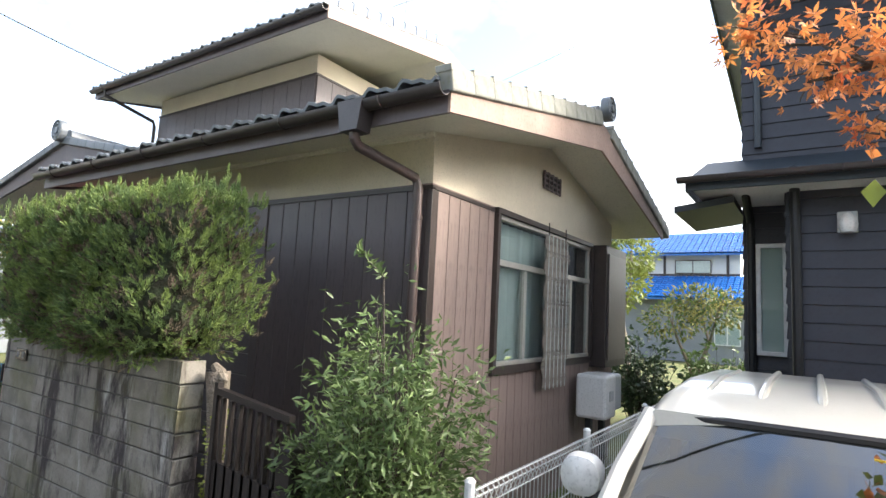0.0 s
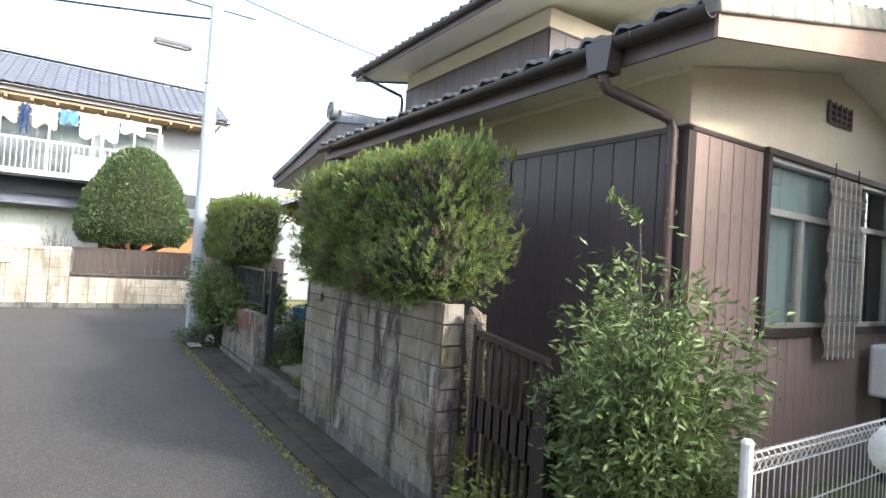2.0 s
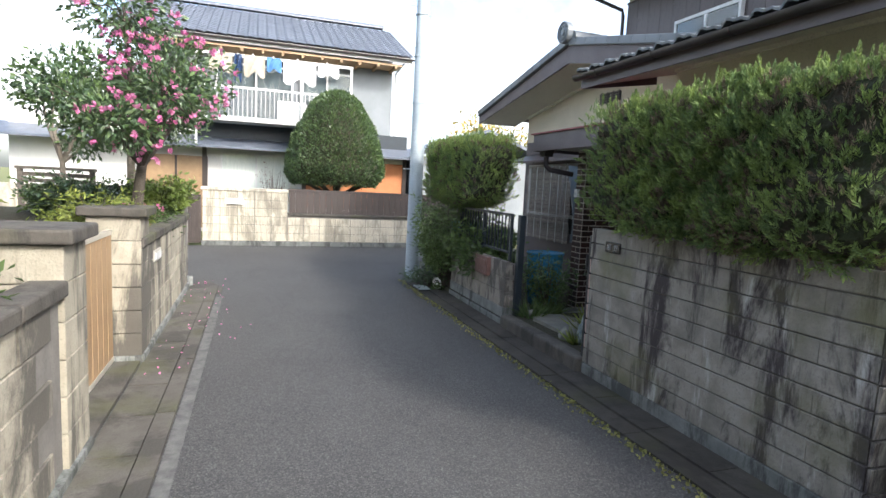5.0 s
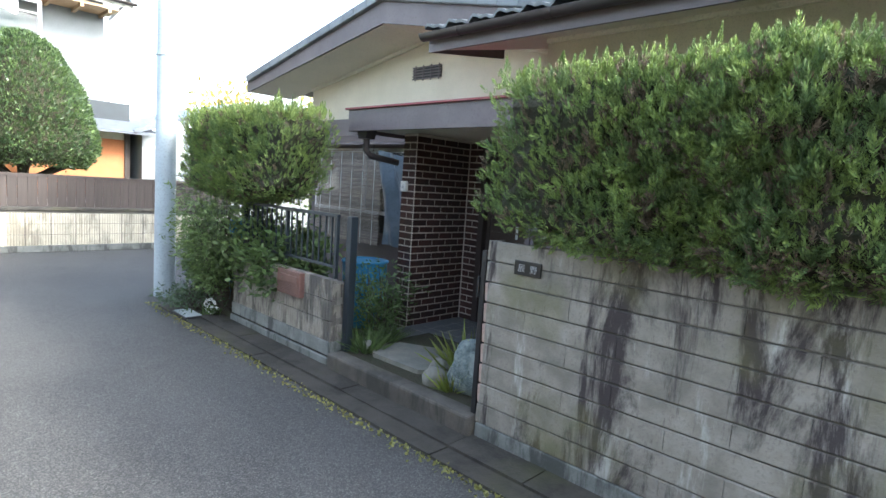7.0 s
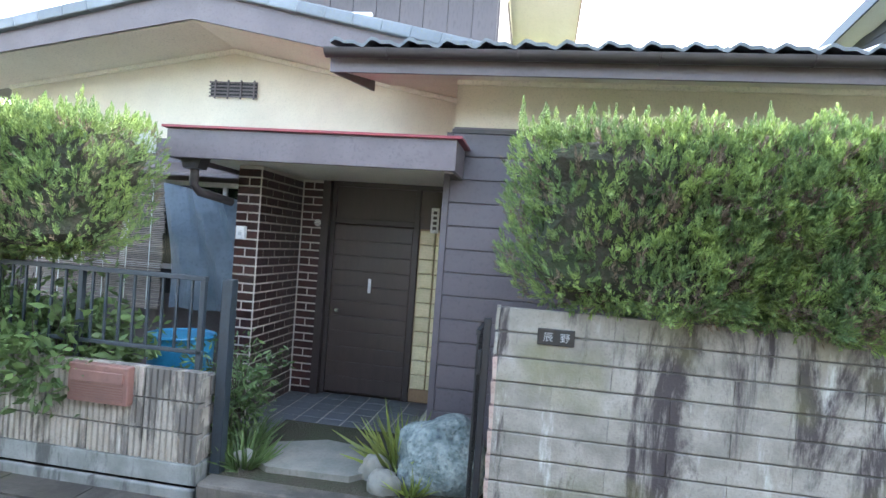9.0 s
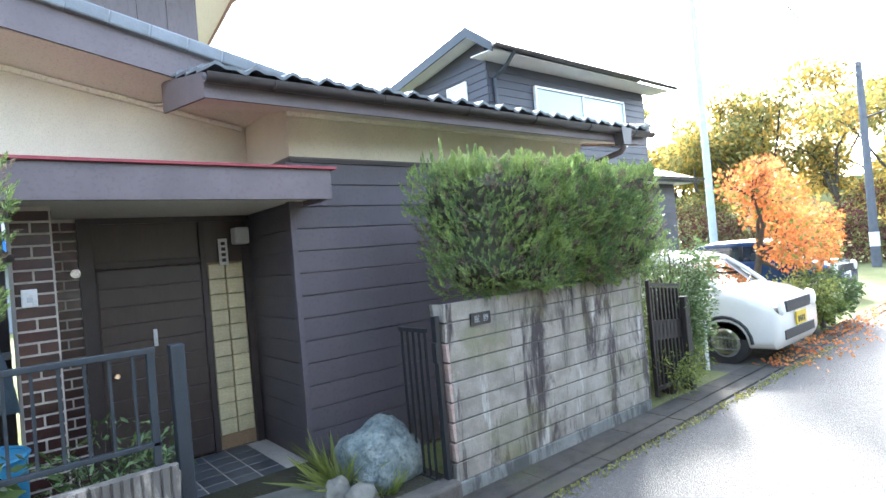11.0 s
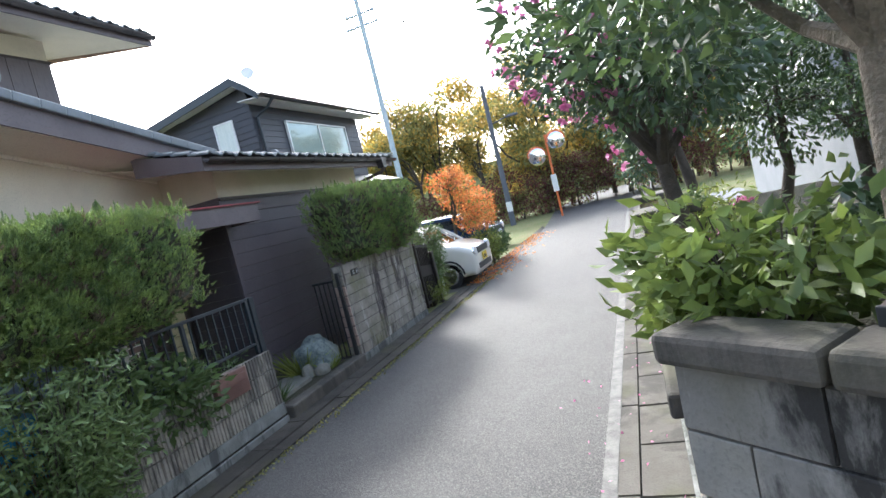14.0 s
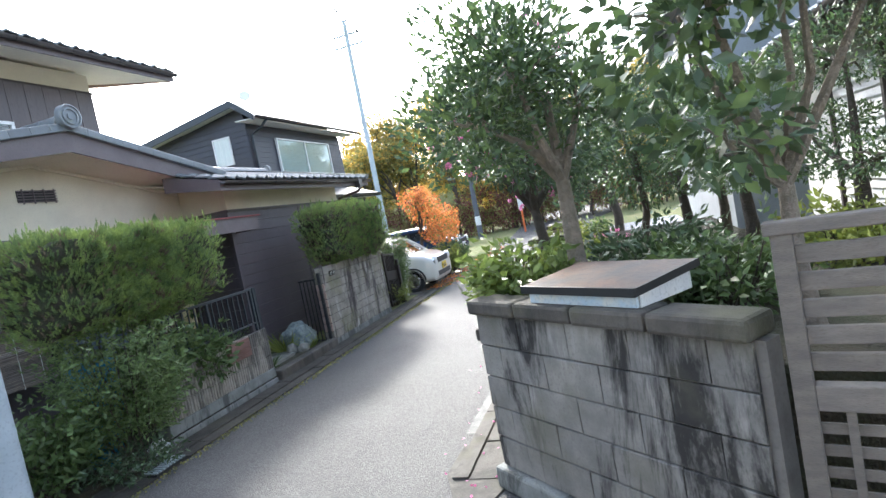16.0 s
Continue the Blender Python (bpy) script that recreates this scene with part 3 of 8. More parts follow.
sheet("parking", [(-0.05, 2.55), (3.4, 2.6), (3.4, 6.6), (-0.05, 6.6)], 0.01, GUTTER_CONC, "bare concrete parking bay", "pavement", 0.03)


# ---- block walls ----
def block_mesh(name, length, height, depth, mat, ribs=0, rough=0.006):
    """One wall block, its face at -y; ribs: upright ridges on the face."""
    bm = bmesh.new()
    g = 0.004
    if ribs:
        w = (length - 2 * g) / ribs
        poly = [(g, depth)]
        for k in range(ribs):
            a = g + k * w
            poly += [(a + 0.002, 0.006), (a + w * 0.18, -0.006), (a + w * 0.78, -0.006), (a + w - 0.002, 0.006)]
        poly.append((length - g, depth))
        extrude(bm, poly, "z", g, height - g)
    else:
        c = 0.005
        extrude(bm, [(c, g), (0, g + c), (0, height - g - c), (c, height - g), (depth, height - g), (depth, g)], "x", 0.0005 if height < 0.15 else g, length - (0.0005 if height < 0.15 else g))
        for v in bm.verts:
            if v.co.y < 0.02:
                v.co.y += RNG.uniform(-rough, rough)
    return finish(bm, name, mat)


# tall wall with the conifer hedge over it
wall_a = thing("garden_wall", "stained grey concrete block wall under the conifer hedge", "garden wall", pose(-3.1, 2.68, 0), kind="structure", in_world=True)
part("core", block(-4.37, 2.629, 0.0, -1.89, 2.755, 1.36), JOINT_A, wall_a)
part("footing", block(-4.39, 2.612, 0.0, -1.87, 2.775, 0.13, 0.008), FOOTING, wall_a)
shapes = [block_mesh("wall_block", 0.618, 0.138, 0.03, BLOCK_A, 0, 0.002) for _ in range(4)]
half_a = block_mesh("wall_block", 0.309, 0.138, 0.03, BLOCK_A, 0, 0.002)
back_shape = block_mesh("wall_block", 0.618, 0.138, 0.02, BLOCK_A)
for row in range(9):
    shift, set_back = (0.309 if row % 2 else 0.0), RNG.uniform(-0.003, 0.003)
    if shift:
        for x in (-4.37, -1.89 - 0.31):
            piece("wall_block", half_a, wall_a, pose(x, 2.618 + set_back, 0.13 + row * 0.139))
    for col in range(3 if shift else 4):
        piece("wall_block", shapes[(row * 3 + col) % 4], wall_a, pose(-4.37 + shift + col * 0.62, 2.618 + set_back, 0.13 + row * 0.139))
end_shapes = [block_mesh("end_block", 0.155, 0.134, 0.02, m) for m in (BLOCK_PINK, BLOCK_A)]
for row in range(9):
    piece("end_block", end_shapes[0 if 0 < row < 7 else 1], wall_a, pose(-4.392, 2.775, 0.131 + row * 0.139, 0, 0, -90))
    piece("end_block", end_shapes[1], wall_a, pose(-1.868, 2.618, 0.131 + row * 0.139, 0, 0, 90))
plate = thing("name_plate", "small black stone name plate set in the block wall", "name plate", pose(-4.16, 2.617, 1.16))
part("slab", block(0, -0.014, 0.03, 0.2, 0.0, 0.12, 0.004), NAMEPLATE, plate)
for k, word in enumerate(("辰", "野")):
    cu = bpy.data.curves.new("character", "FONT")
    cu.body, cu.size, cu.extrude = word, 0.055, 0.001
    cu.materials.append(LETTER)
    ch = attach(new("character", cu), plate)
    ch.matrix_basis = pose(0.03 + 0.09 * k, -0.016, 0.055, 90, 0, 0)

# low ribbed wall with the railing
wall_b = thing("low_wall", "low ribbed concrete block wall with a dark railing on it", "garden wall", pose(-7.1, 2.68, 0), kind="structure", in_world=True)
part("core", block(-8.07, 2.65, 0.0, -6.16, 2.775, 0.78), MORTAR, wall_b)
part("footing", block(-8.1, 2.6, 0.0, -6.135, 2.8, 0.1, 0.012), FOOTING, wall_b)
part("base_course", block(-8.09, 2.615, 0.115, -6.14, 2.79, 0.24, 0.006), FOOTING, wall_b)
rib = [block_mesh("ribbed_block", 0.3875, 0.188, 0.05, BLOCK_B, 9) for _ in range(2)]
for row in range(3):
    for col in range(5):
        piece("ribbed_block", rib[(row + col) % 2], wall_b, pose(-8.08 + col * 0.388, 2.628, 0.24 + row * 0.19))
    piece("ribbed_block", end_shapes[1], wall_b, pose(-6.143, 2.63, 0.262 + row * 0.19, 0, 0, 90))
railing = thing("railing", "low dark painted iron railing on the ribbed wall", "railing", pose(-7.1, 2.7, 0.81), in_world=True)
part("top_rail", block(-8.0, 2.68, 1.36, -6.2, 2.72, 1.39, 0.004), IRON_BLUE, railing)
part("bottom_rail", block(-8.0, 2.685, 0.9, -6.2, 2.715, 0.925, 0.004), IRON_BLUE, railing)
for x in (-8.0, -7.1, -6.24):
    part("post", block(x, 2.685, 0.805, x + 0.035, 2.72, 1.38, 0.003), IRON_BLUE, railing)
bar = finish(block(-0.007, -0.007, 0, 0.007, 0.007, 0.45), "bar", IRON_BLUE)
for k in range(17):
    if k != 8:
        piece("bar", bar, railing, pose(-7.9 + k * 0.1, 2.7, 0.915))
gp = thing("gate_post", "dark blue square steel gate post", "gate post", pose(-6.07, 2.76, 0.0))
part("post", block(-0.05, -0.03, 0, 0.02, 0.045, 1.38, 0.006), IRON_BLUE, gp)
gp2 = thing("gate_post", "slim black steel gate post against the block wall", "gate post", pose(-4.44, 2.66, 0.0))
part("post", block(-0.02, -0.02, 0, 0.02, 0.03, 1.3, 0.004), IRON, gp2)
part("latch", block(-0.04, -0.03, 0.98, -0.02, 0.02, 1.12, 0.004), IRON, gp2)
folded = thing("folding_gate", "black steel gate folded back against the wall", "gate", pose(-4.5, 2.72, 0.04))
for k in range(5):
    part("bar", block(0.0, k * 0.07, 0.1, 0.015, k * 0.07 + 0.015, 1.15, 0.002), IRON, folded)
part("top_rail", block(-0.005, -0.01, 1.15, 0.02, 0.31, 1.18, 0.002), IRON, folded)
part("bottom_rail", block(-0.005, -0.01, 0.1, 0.02, 0.31, 0.13, 0.002), IRON, folded)
mail = thing("mail_box", "reddish-brown cast metal letter slot in the low wall", "mail box", pose(-7.02, 2.62, 0.56))
part("body", block(0, -0.05, 0, 0.42, 0.02, 0.24, 0.008), COPPER_RED, mail)
part("flap", block(0.03, -0.062, 0.13, 0.39, -0.05, 0.2, 0.004), COPPER_RED, mail)
slat = finish(block(0.03, -0.056, 0, 0.39, -0.049, 0.006), "slat", COPPER_RED)
for k in range(6):
    piece("slat", slat, mail, pose(0, 0, 0.025 + k * 0.016))


# ---- wall across the lane ----
def across(x, v, z):
    """A pose on the far wall's line: x along, v back from its face."""
    return pose(x, side_y(x) - v, z)


def cream_wall(name, x0, x1, label, courses=5, end=False):
    w = thing(name, label, "garden wall", across(x0, 0, 0), kind="structure")
    length = x1 - x0
    part("core", block(0.01, -0.115, 0, length - 0.01, -0.015, courses * 0.19 + 0.07), MORTAR, w)
    part("footing", block(-0.02, -0.16, 0, length, 0.03, 0.075, 0.01), FOOTING, w)
    shapes = [block_mesh("cream_block", 0.39, 0.19, 0.03, BLOCK_L, 0, 0.003) for _ in range(3)]
    half = block_mesh("cream_block", 0.195, 0.19, 0.03, BLOCK_L)
    cap = finish(block(0.002, -0.15, 0, 0.598, 0.035, 0.085, 0.014), "cap_stone", CAP_CONC)
    for row in range(courses):
        x = length
        if row % 2:
            piece("cream_block", half, w, pose(length, 0, 0.07 + row * 0.19, 0, 0, 180))
            x -= 0.195
        k = 0
        while x > 0.39:
            piece("cream_block", shapes[(k + row) % 3], w, pose(x, RNG.uniform(-0.002, 0.002), 0.07 + row * 0.19, 0, 0, 180))
            x -= 0.39
            k += 1
    x = 0.0
    while x < length - 0.1:
        piece("cap_stone", cap, w, pose(x, 0, 0.07 + courses * 0.19))
        x += 0.6
    return w


far_section = cream_wall("block_wall", -9.05, -5.83, "sunlit cream concrete block wall with mossy capstones")
near_section = cream_wall("block_wall", -3.4, -0.1, "cream concrete block wall with mossy capstones along the lane")
# end of the wall at the crossing, running away from the lane
end_wall = thing("end_wall", "weathered grey concrete block wall at the crossing, black stained", "garden wall", pose(-9.08, -1.2, 0, 0, 0, -131), kind="structure")
END_LONG, COURSE = 1.9, 0.212
part("core", block(0.01, 0.02, 0, END_LONG, 0.12, 1.22), MORTAR, end_wall)
part("footing", block(-0.05, -0.05, 0, END_LONG + 0.02, 0.15, 0.155, 0.02), FOOTING, end_wall)
BLOCK_END = stained("grey_block", (0.25, 0.24, 0.22), (0.165, 0.16, 0.148), (0.018, 0.017, 0.016), column=1.7, amount=0.95, start=0.49, vary=0.12, moss=(0.12, 0.115, 0.08), pale=(0.36, 0.35, 0.33))
shapes = [block_mesh("grey_block", 0.415, COURSE, 0.03, BLOCK_END, 0, 0.004) for _ in range(3)]
half = block_mesh("grey_block", 0.2, COURSE, 0.03, BLOCK_END)
for row in range(5):
    x = 0.0
    if row % 2:
        piece("grey_block", half, end_wall, pose(0, 0, 0.16 + row * COURSE))
        x = 0.2
    while x < END_LONG - 0.1:
        whole_fits = x < END_LONG - 0.38
        piece("grey_block", shapes[(row + int(x * 5)) % 3] if whole_fits else half, end_wall, pose(x, RNG.uniform(-0.003, 0.003), 0.16 + row * COURSE, 0, 0, RNG.uniform(-0.25, 0.25)))
        x += 0.415 if whole_fits else 0.2
cap = finish(block(0.002, -0.045, 0, 0.47, 0.17, 0.1, 0.022), "cap_stone", CAP_CONC)
for k in range(4):
    piece("cap_stone", cap, end_wall, pose(-0.03 + k * 0.478, RNG.uniform(-0.006, 0.006), 1.22, RNG.uniform(-0.8, 0.8), 0, RNG.uniform(-0.5, 0.5)))


def pillar(x, label):
    p = thing("gate_pillar", label, "gate pillar", across(x, 0, 0), kind="structure")
    part("core", block(0.02, -0.38, 0, 0.38, -0.02, 1.3), MORTAR, p)
    for row in range(6):
        part("pillar_block", block(0, -0.4, 0.07 + row * 0.203, 0.4, 0.012, 0.07 + row * 0.203 + 0.197, 0.006), BLOCK_L, p)
    part("footing", block(-0.02, -0.42, 0, 0.42, 0.03, 0.07, 0.01), FOOTING, p)
    part("cap", block(-0.05, -0.46, 1.29, 0.45, 0.07, 1.37, 0.015), CAP_CONC, p)
    return p


pillar(-5.83, "cream block gate pillar with a dark capstone")
pillar(-3.8, "stained cream block gate pillar with a dark capstone")
gate = thing("gate", "tan metal panel gate between the block pillars", "gate", across(-5.41, 0.22, 0.04))
part("frame", block(0, -0.02, 0, 1.6, 0.02, 0.04), ALU, gate)
for k in range(10):
    part("panel", block(0.01 + k * 0.158, -0.015, 0.04, 0.16 + k * 0.158, 0.015, 1.1, 0.004), WOOD_TAN, gate)
part("top_rail", block(0, -0.02, 1.1, 1.6, 0.02, 1.14), ALU, gate)
slot = thing("letter_slot", "silver letter slot set in the cream wall", "mail box", across(-6.45, 0, 0.8))
part("body", block(0, -0.02, 0, 0.36, 0.02, 0.11, 0.006), ALU, slot)
part("flap", block(0.03, 0.018, 0.02, 0.33, 0.028, 0.085, 0.003), ALU_W, slot)


# ---- conifer hedges ----
def hedge(name, label, x0, x1, y0, y1, z0, z1, n, shoots, seed, dry=0.1, size=0.1, tall_at=()):
    rng = np.random.default_rng(seed)
    h = thing(name, label, "hedge", pose((x0 + x1) / 2, (y0 + y1) / 2, z0), in_world=True)
    c = np.array(((x0 + x1) / 2, (y0 + y1) / 2, (z0 + z1) / 2))
    half = np.array(((x1 - x0) / 2, (y1 - y0) / 2, (z1 - z0) / 2))
    bm = bmesh.new()
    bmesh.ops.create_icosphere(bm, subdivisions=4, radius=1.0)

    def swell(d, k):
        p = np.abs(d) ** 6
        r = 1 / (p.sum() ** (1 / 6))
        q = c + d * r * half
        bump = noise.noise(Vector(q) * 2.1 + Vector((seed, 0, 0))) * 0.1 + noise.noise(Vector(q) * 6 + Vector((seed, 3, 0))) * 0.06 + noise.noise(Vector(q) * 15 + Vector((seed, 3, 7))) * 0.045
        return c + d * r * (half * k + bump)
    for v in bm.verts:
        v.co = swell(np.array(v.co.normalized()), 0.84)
    # solid dark filler, gives shaded gaps behind the foliage
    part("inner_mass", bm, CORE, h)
    stretch = half / half.mean()
    d = unit(rng.normal(size=(n, 3)) / (half ** 0.85))
    ways = []
    pts = []
    for q in d:
        pts.append(swell(q, rng.uniform(0.76, 0.97)))
        nn = np.sign(q) * (np.abs(q)) ** 5
        nn = nn / max(np.linalg.norm(nn), 1e-6)
        ways.append(nn * 0.65 + np.array((0, 0, 0.8)) + rng.normal(size=3) * 0.33)
    pts, ways = np.array(pts), np.array(ways)
    patch = np.array([noise.noise(Vector(p) * 10.0 + Vector((9, seed, 0))) + 0.6 * noise.noise(Vector(p) * 21.0) for p in pts])
    isdry = patch > np.quantile(patch, 1 - dry)
    keep = ~isdry
    scatter("foliage", spray_shape(), pts[keep], ways[keep], size * rng.uniform(0.6, 1.2, keep.sum()) * (1 + 0.5 * (rng.uniform(size=keep.sum()) > 0.93)), CONIFER, h)
    scatter("dry_foliage", spray_shape(4), pts[isdry], ways[isdry], size * rng.uniform(0.7, 1.2, isdry.sum()), CONIFER_DRY, h, "brown dry sprigs")
    tips, tw, ts = [], [], []
    for x, y, high, wide in tall_at:
        for j in range(70):
            f = (j / 69) ** 0.8
            tips.append((x + rng.normal() * wide * (1 - f), y + rng.normal() * wide * (1 - f), z1 - 0.1 + (high - z1 + 0.02) * f))
            tw.append((rng.normal() * 0.45 * (1 - f), rng.normal() * 0.45 * (1 - f), 1))
            ts.append(size * (1.0 - 0.3 * f))
    for k in range(shoots):
        x, y = rng.uniform(x0 + 0.06, x1 - 0.06), rng.uniform(y0 + 0.06, y1 - 0.1)
        tall = rng.uniform(0.04, 0.15) * (1.5 if k % 9 == 0 else 1)
        for j in range(10):
            f = j / 9
            tips.append((x + rng.normal() * 0.03 * (1 - f), y + rng.normal() * 0.03 * (1 - f), z1 - 0.06 + tall * f))
            tw.append((rng.normal() * 0.35 * (1 - f), rng.normal() * 0.35 * (1 - f), 1))
            ts.append(size * (0.95 - 0.35 * f))
    scatter("top_growth", spray_shape(), tips, tw, ts, CONIFER, h, "bright upright shoots")
    return h


hedge("hedge", "clipped bright green conifer hedge over the block wall", -4.42, -1.55, 2.36, 3.05, 1.38, 2.36, 27000, 230, 3, 0.2, 0.075, ((-3.95, 2.62, 2.56, 0.05), (-4.2, 2.6, 2.5, 0.04), (-2.68, 2.7, 2.56, 0.09), (-2.95, 2.65, 2.5, 0.05), (-2.27, 2.65, 2.5, 0.04)))
hedge("hedge", "clipped yellow-green conifer hedge over the low wall", -9.45, -6.72, 2.43, 3.1, 1.42, 2.35, 21000, 180, 8, 0.13, 0.075, ((-7.5, 2.75, 2.56, 0.06), (-7.2, 2.8, 2.48, 0.05), (-8.3, 2.8, 2.48, 0.05)))

# ---- the brown house ----
house = thing("house", "brown and beige house with grey tiled roofs, one and two storeys", "house", pose(-5, 5, 0), in_world=True)


def plank_wall(parent, o, u, count, width, height, mat, name="siding_board", upright=True):
    """Boards side by side, each with rounded edges; o: low corner, u: the wall's way; boards face to the right of u."""
    me = finish(block(0.003, -0.018, 0.0, width - 0.003, 0.0, height, 0.003) if upright else block(0.0, -0.02, 0.003, width, 0.0, height - 0.004, 0.004), name, mat)
    base = frame_of(o, u, Vector((0, 0, 1)).cross(Vector(u)))
    for k in range(count):
        step = Matrix.Translation((k * width, 0, 0)) if upright else Matrix.Translation((0, 0, k * height))
        piece(name, me, parent, base @ step)


def roof_tiles(parent, o, u, v, nu, nv, wide, deep, mat, name="roof_tile", pieces=True):
    """Pantiles in rows up a slope; o: the low corner, u along the eave, v up the slope."""
    def profile(bm, ou, ov, lift):
        seg = 8
        lo, hi = [], []
        for k in range(seg + 1):
            s = k / seg
            h = 0.03 * (0.5 + 0.5 * math.cos(2 * math.pi * (s - 0.25))) + 0.012 * math.sin(4 * math.pi * s)
            for lst, y, up in ((lo, ov - 0.03, lift + 0.022), (hi, ov + deep, lift)):
                lst.append((bm.verts.new((ou + s * wide * 1.02, y, h + up)), bm.verts.new((ou + s * wide * 1.02, y, h + up - 0.022))))
        for k in range(seg):
            bm.faces.new((lo[k][0], lo[k + 1][0], hi[k + 1][0], hi[k][0]))
            bm.faces.new((lo[k][1], lo[k + 1][1], lo[k + 1][0], lo[k][0]))
        bm.faces.new((lo[0][0], hi[0][0], hi[0][1], lo[0][1]))
        bm.faces.new((lo[-1][1], hi[-1][1], hi[-1][0], lo[-1][0]))
    base = frame_of(o, u, v)
    if pieces:
        bm = bmesh.new()
        profile(bm, 0, 0, 0)
        me = finish(bm, name, mat, True)
        for j in range(nv):
            for i in range(nu):
                piece(name, me, parent, base @ Matrix.Translation((i * wide, j * deep, RNG.uniform(0, 0.003))))
    else:
        bm = bmesh.new()
        for j in range(nv):
            for i in range(nu):
                profile(bm, i * wide, j * deep, 0)
        bmesh.ops.transform(bm, matrix=base, verts=bm.verts)
        part("roof_tiles", bm, mat, parent, smooth=True)["kind"] = "stuff"


def gutter(parent, a, b, r=0.055):
    """A half-round gutter from a to b, with hangers."""
    a, b = Vector(a), Vector(b)
    d = (b - a).normalized()
    s = d.cross(Vector((0, 0, 1))).normalized()
    bm = bmesh.new()
    n = 10
    rows = []
    for p in (a, b):
        ring = []
        for rr in (r, r - 0.006):
            ring += [[bm.verts.new(p + s * rr * math.cos(t) - Vector((0, 0, 1)) * rr * math.sin(t)) for t in (math.pi * k / n for k in range(n + 1))]]
        rows.append(ring)
    for q in range(2):
        for k in range(n):
            bm.faces.new((rows[0][q][k], rows[0][q][k + 1], rows[1][q][k + 1], rows[1][q][k]))
    for k in (0, n):
        bm.faces.new((rows[0][0][k], rows[0][1][k], rows[1][1][k], rows[1][0][k]))
    for e in range(2):
        for k in range(n):
            bm.faces.new((rows[e][0][k], rows[e][0][k + 1], rows[e][1][k + 1], rows[e][1][k]))
    g = part("gutter", bm, GUTTER_M, parent, smooth=True)
    steps = int((b - a).length / 0.75)
    for k in range(steps):
        p = a.lerp(b, (k + 0.5) / steps)
        part("hanger", rod([p + s * (r + 0.004) * math.cos(t) - Vector((0, 0, 1)) * (r + 0.004) * math.sin(t) for t in (math.pi * j / 6 for j in range(7))], 0.006, 5), GUTTER_M, g)
    return g


def slab(bm, a, b, c, d, thick):
    """A thick sheet with corners a b c d, drawn down by thick."""
    lo = [bm.verts.new(Vector(p) - Vector((0, 0, thick))) for p in (a, b, c, d)]
    hi = [bm.verts.new(p) for p in (a, b, c, d)]
    bm.faces.new(hi)
    bm.faces.new(lo[::-1])
    for k in range(4):
        bm.faces.new((lo[k], lo[(k + 1) % 4], hi[(k + 1) % 4], hi[k]))
    return bm


# front wing: ridge along x
FX0, FX1, FY0, FY1 = -4.89, -1.0, 3.8, 7.9
EAVE_Y, RIDGE_Y, BACK_Y, VERGE_X = 3.22, 5.85, 8.43, -0.5
EZ, RZ = 2.99, 3.62                      # fascia top at the eave and at the ridge
wing = part("wing_wall", block(FX0, FY0 + 0.002, 0.0, FX1 - 0.14, FY1, 2.62), SIDING, house)
# gable side wears the siding colour lightened for sun
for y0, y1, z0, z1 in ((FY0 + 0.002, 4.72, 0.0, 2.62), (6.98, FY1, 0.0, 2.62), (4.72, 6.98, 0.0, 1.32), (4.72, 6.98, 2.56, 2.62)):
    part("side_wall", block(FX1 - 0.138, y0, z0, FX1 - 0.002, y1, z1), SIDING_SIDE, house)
bm = bmesh.new()
extrude(bm, [(FY0 + 0.004, 2.62), (FY1, 2.62), (FY1, 2.96), (RIDGE_Y, 3.432), (FY0 + 0.004, 2.984)], "x", FX0 + 0.002, FX1 - 0.004)
part("stucco_wall", bm, STUCCO, house)
part("foundation", block(FX0 + 0.01, FY0 + 0.02, 0, FX1 - 0.02, FY1 - 0.02, 0.25), FOOTING, house)
plank_wall(wing, (FX0, FY0, 0.22), (1, 0, 0), 13, 2.1, 0.1808, SIDING_H, upright=False)
plank_wall(wing, (FX0 + 2.2, FY0, 0.22), (1, 0, 0), 9, 0.186, 2.35, SIDING)
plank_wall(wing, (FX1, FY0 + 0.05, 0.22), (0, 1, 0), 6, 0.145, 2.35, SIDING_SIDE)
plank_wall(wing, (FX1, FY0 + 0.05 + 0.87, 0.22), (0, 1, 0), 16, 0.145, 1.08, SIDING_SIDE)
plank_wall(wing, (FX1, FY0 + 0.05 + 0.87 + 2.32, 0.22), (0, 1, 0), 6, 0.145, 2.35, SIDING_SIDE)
part("batten", block(FX0 + 2.1, FY0 - 0.03, 0.2, FX0 + 2.2, FY0, 2.57, 0.004), SIDING, house)
part("corner_board", block(FX1 - 0.03, FY0 - 0.03, 0.2, FX1 + 0.022, FY0 + 0.05, 2.57, 0.005), FRAME_DARK, house)
part("siding_trim", block(FX0 - 0.01, FY0 - 0.028, 2.57, FX1 + 0.024, FY0 + 0.002, 2.6), FRAME_DARK, house)
part("siding_trim", block(FX1 - 0.01, FY0 - 0.024, 2.572, FX1 + 0.024, FY0 + 0.9, 2.6), FRAME_DARK, house)
part("left_corner_board", block(FX0 - 0.05, FY0 - 0.03, 0.2, FX0, FY0 + 0.04, 2.57, 0.004), SIDING_H, house)
plank_wall(wing, (FX0, 4.72, 0.22), (0, -1, 0), 13, 0.9, 0.1808, SIDING_H, upright=False)
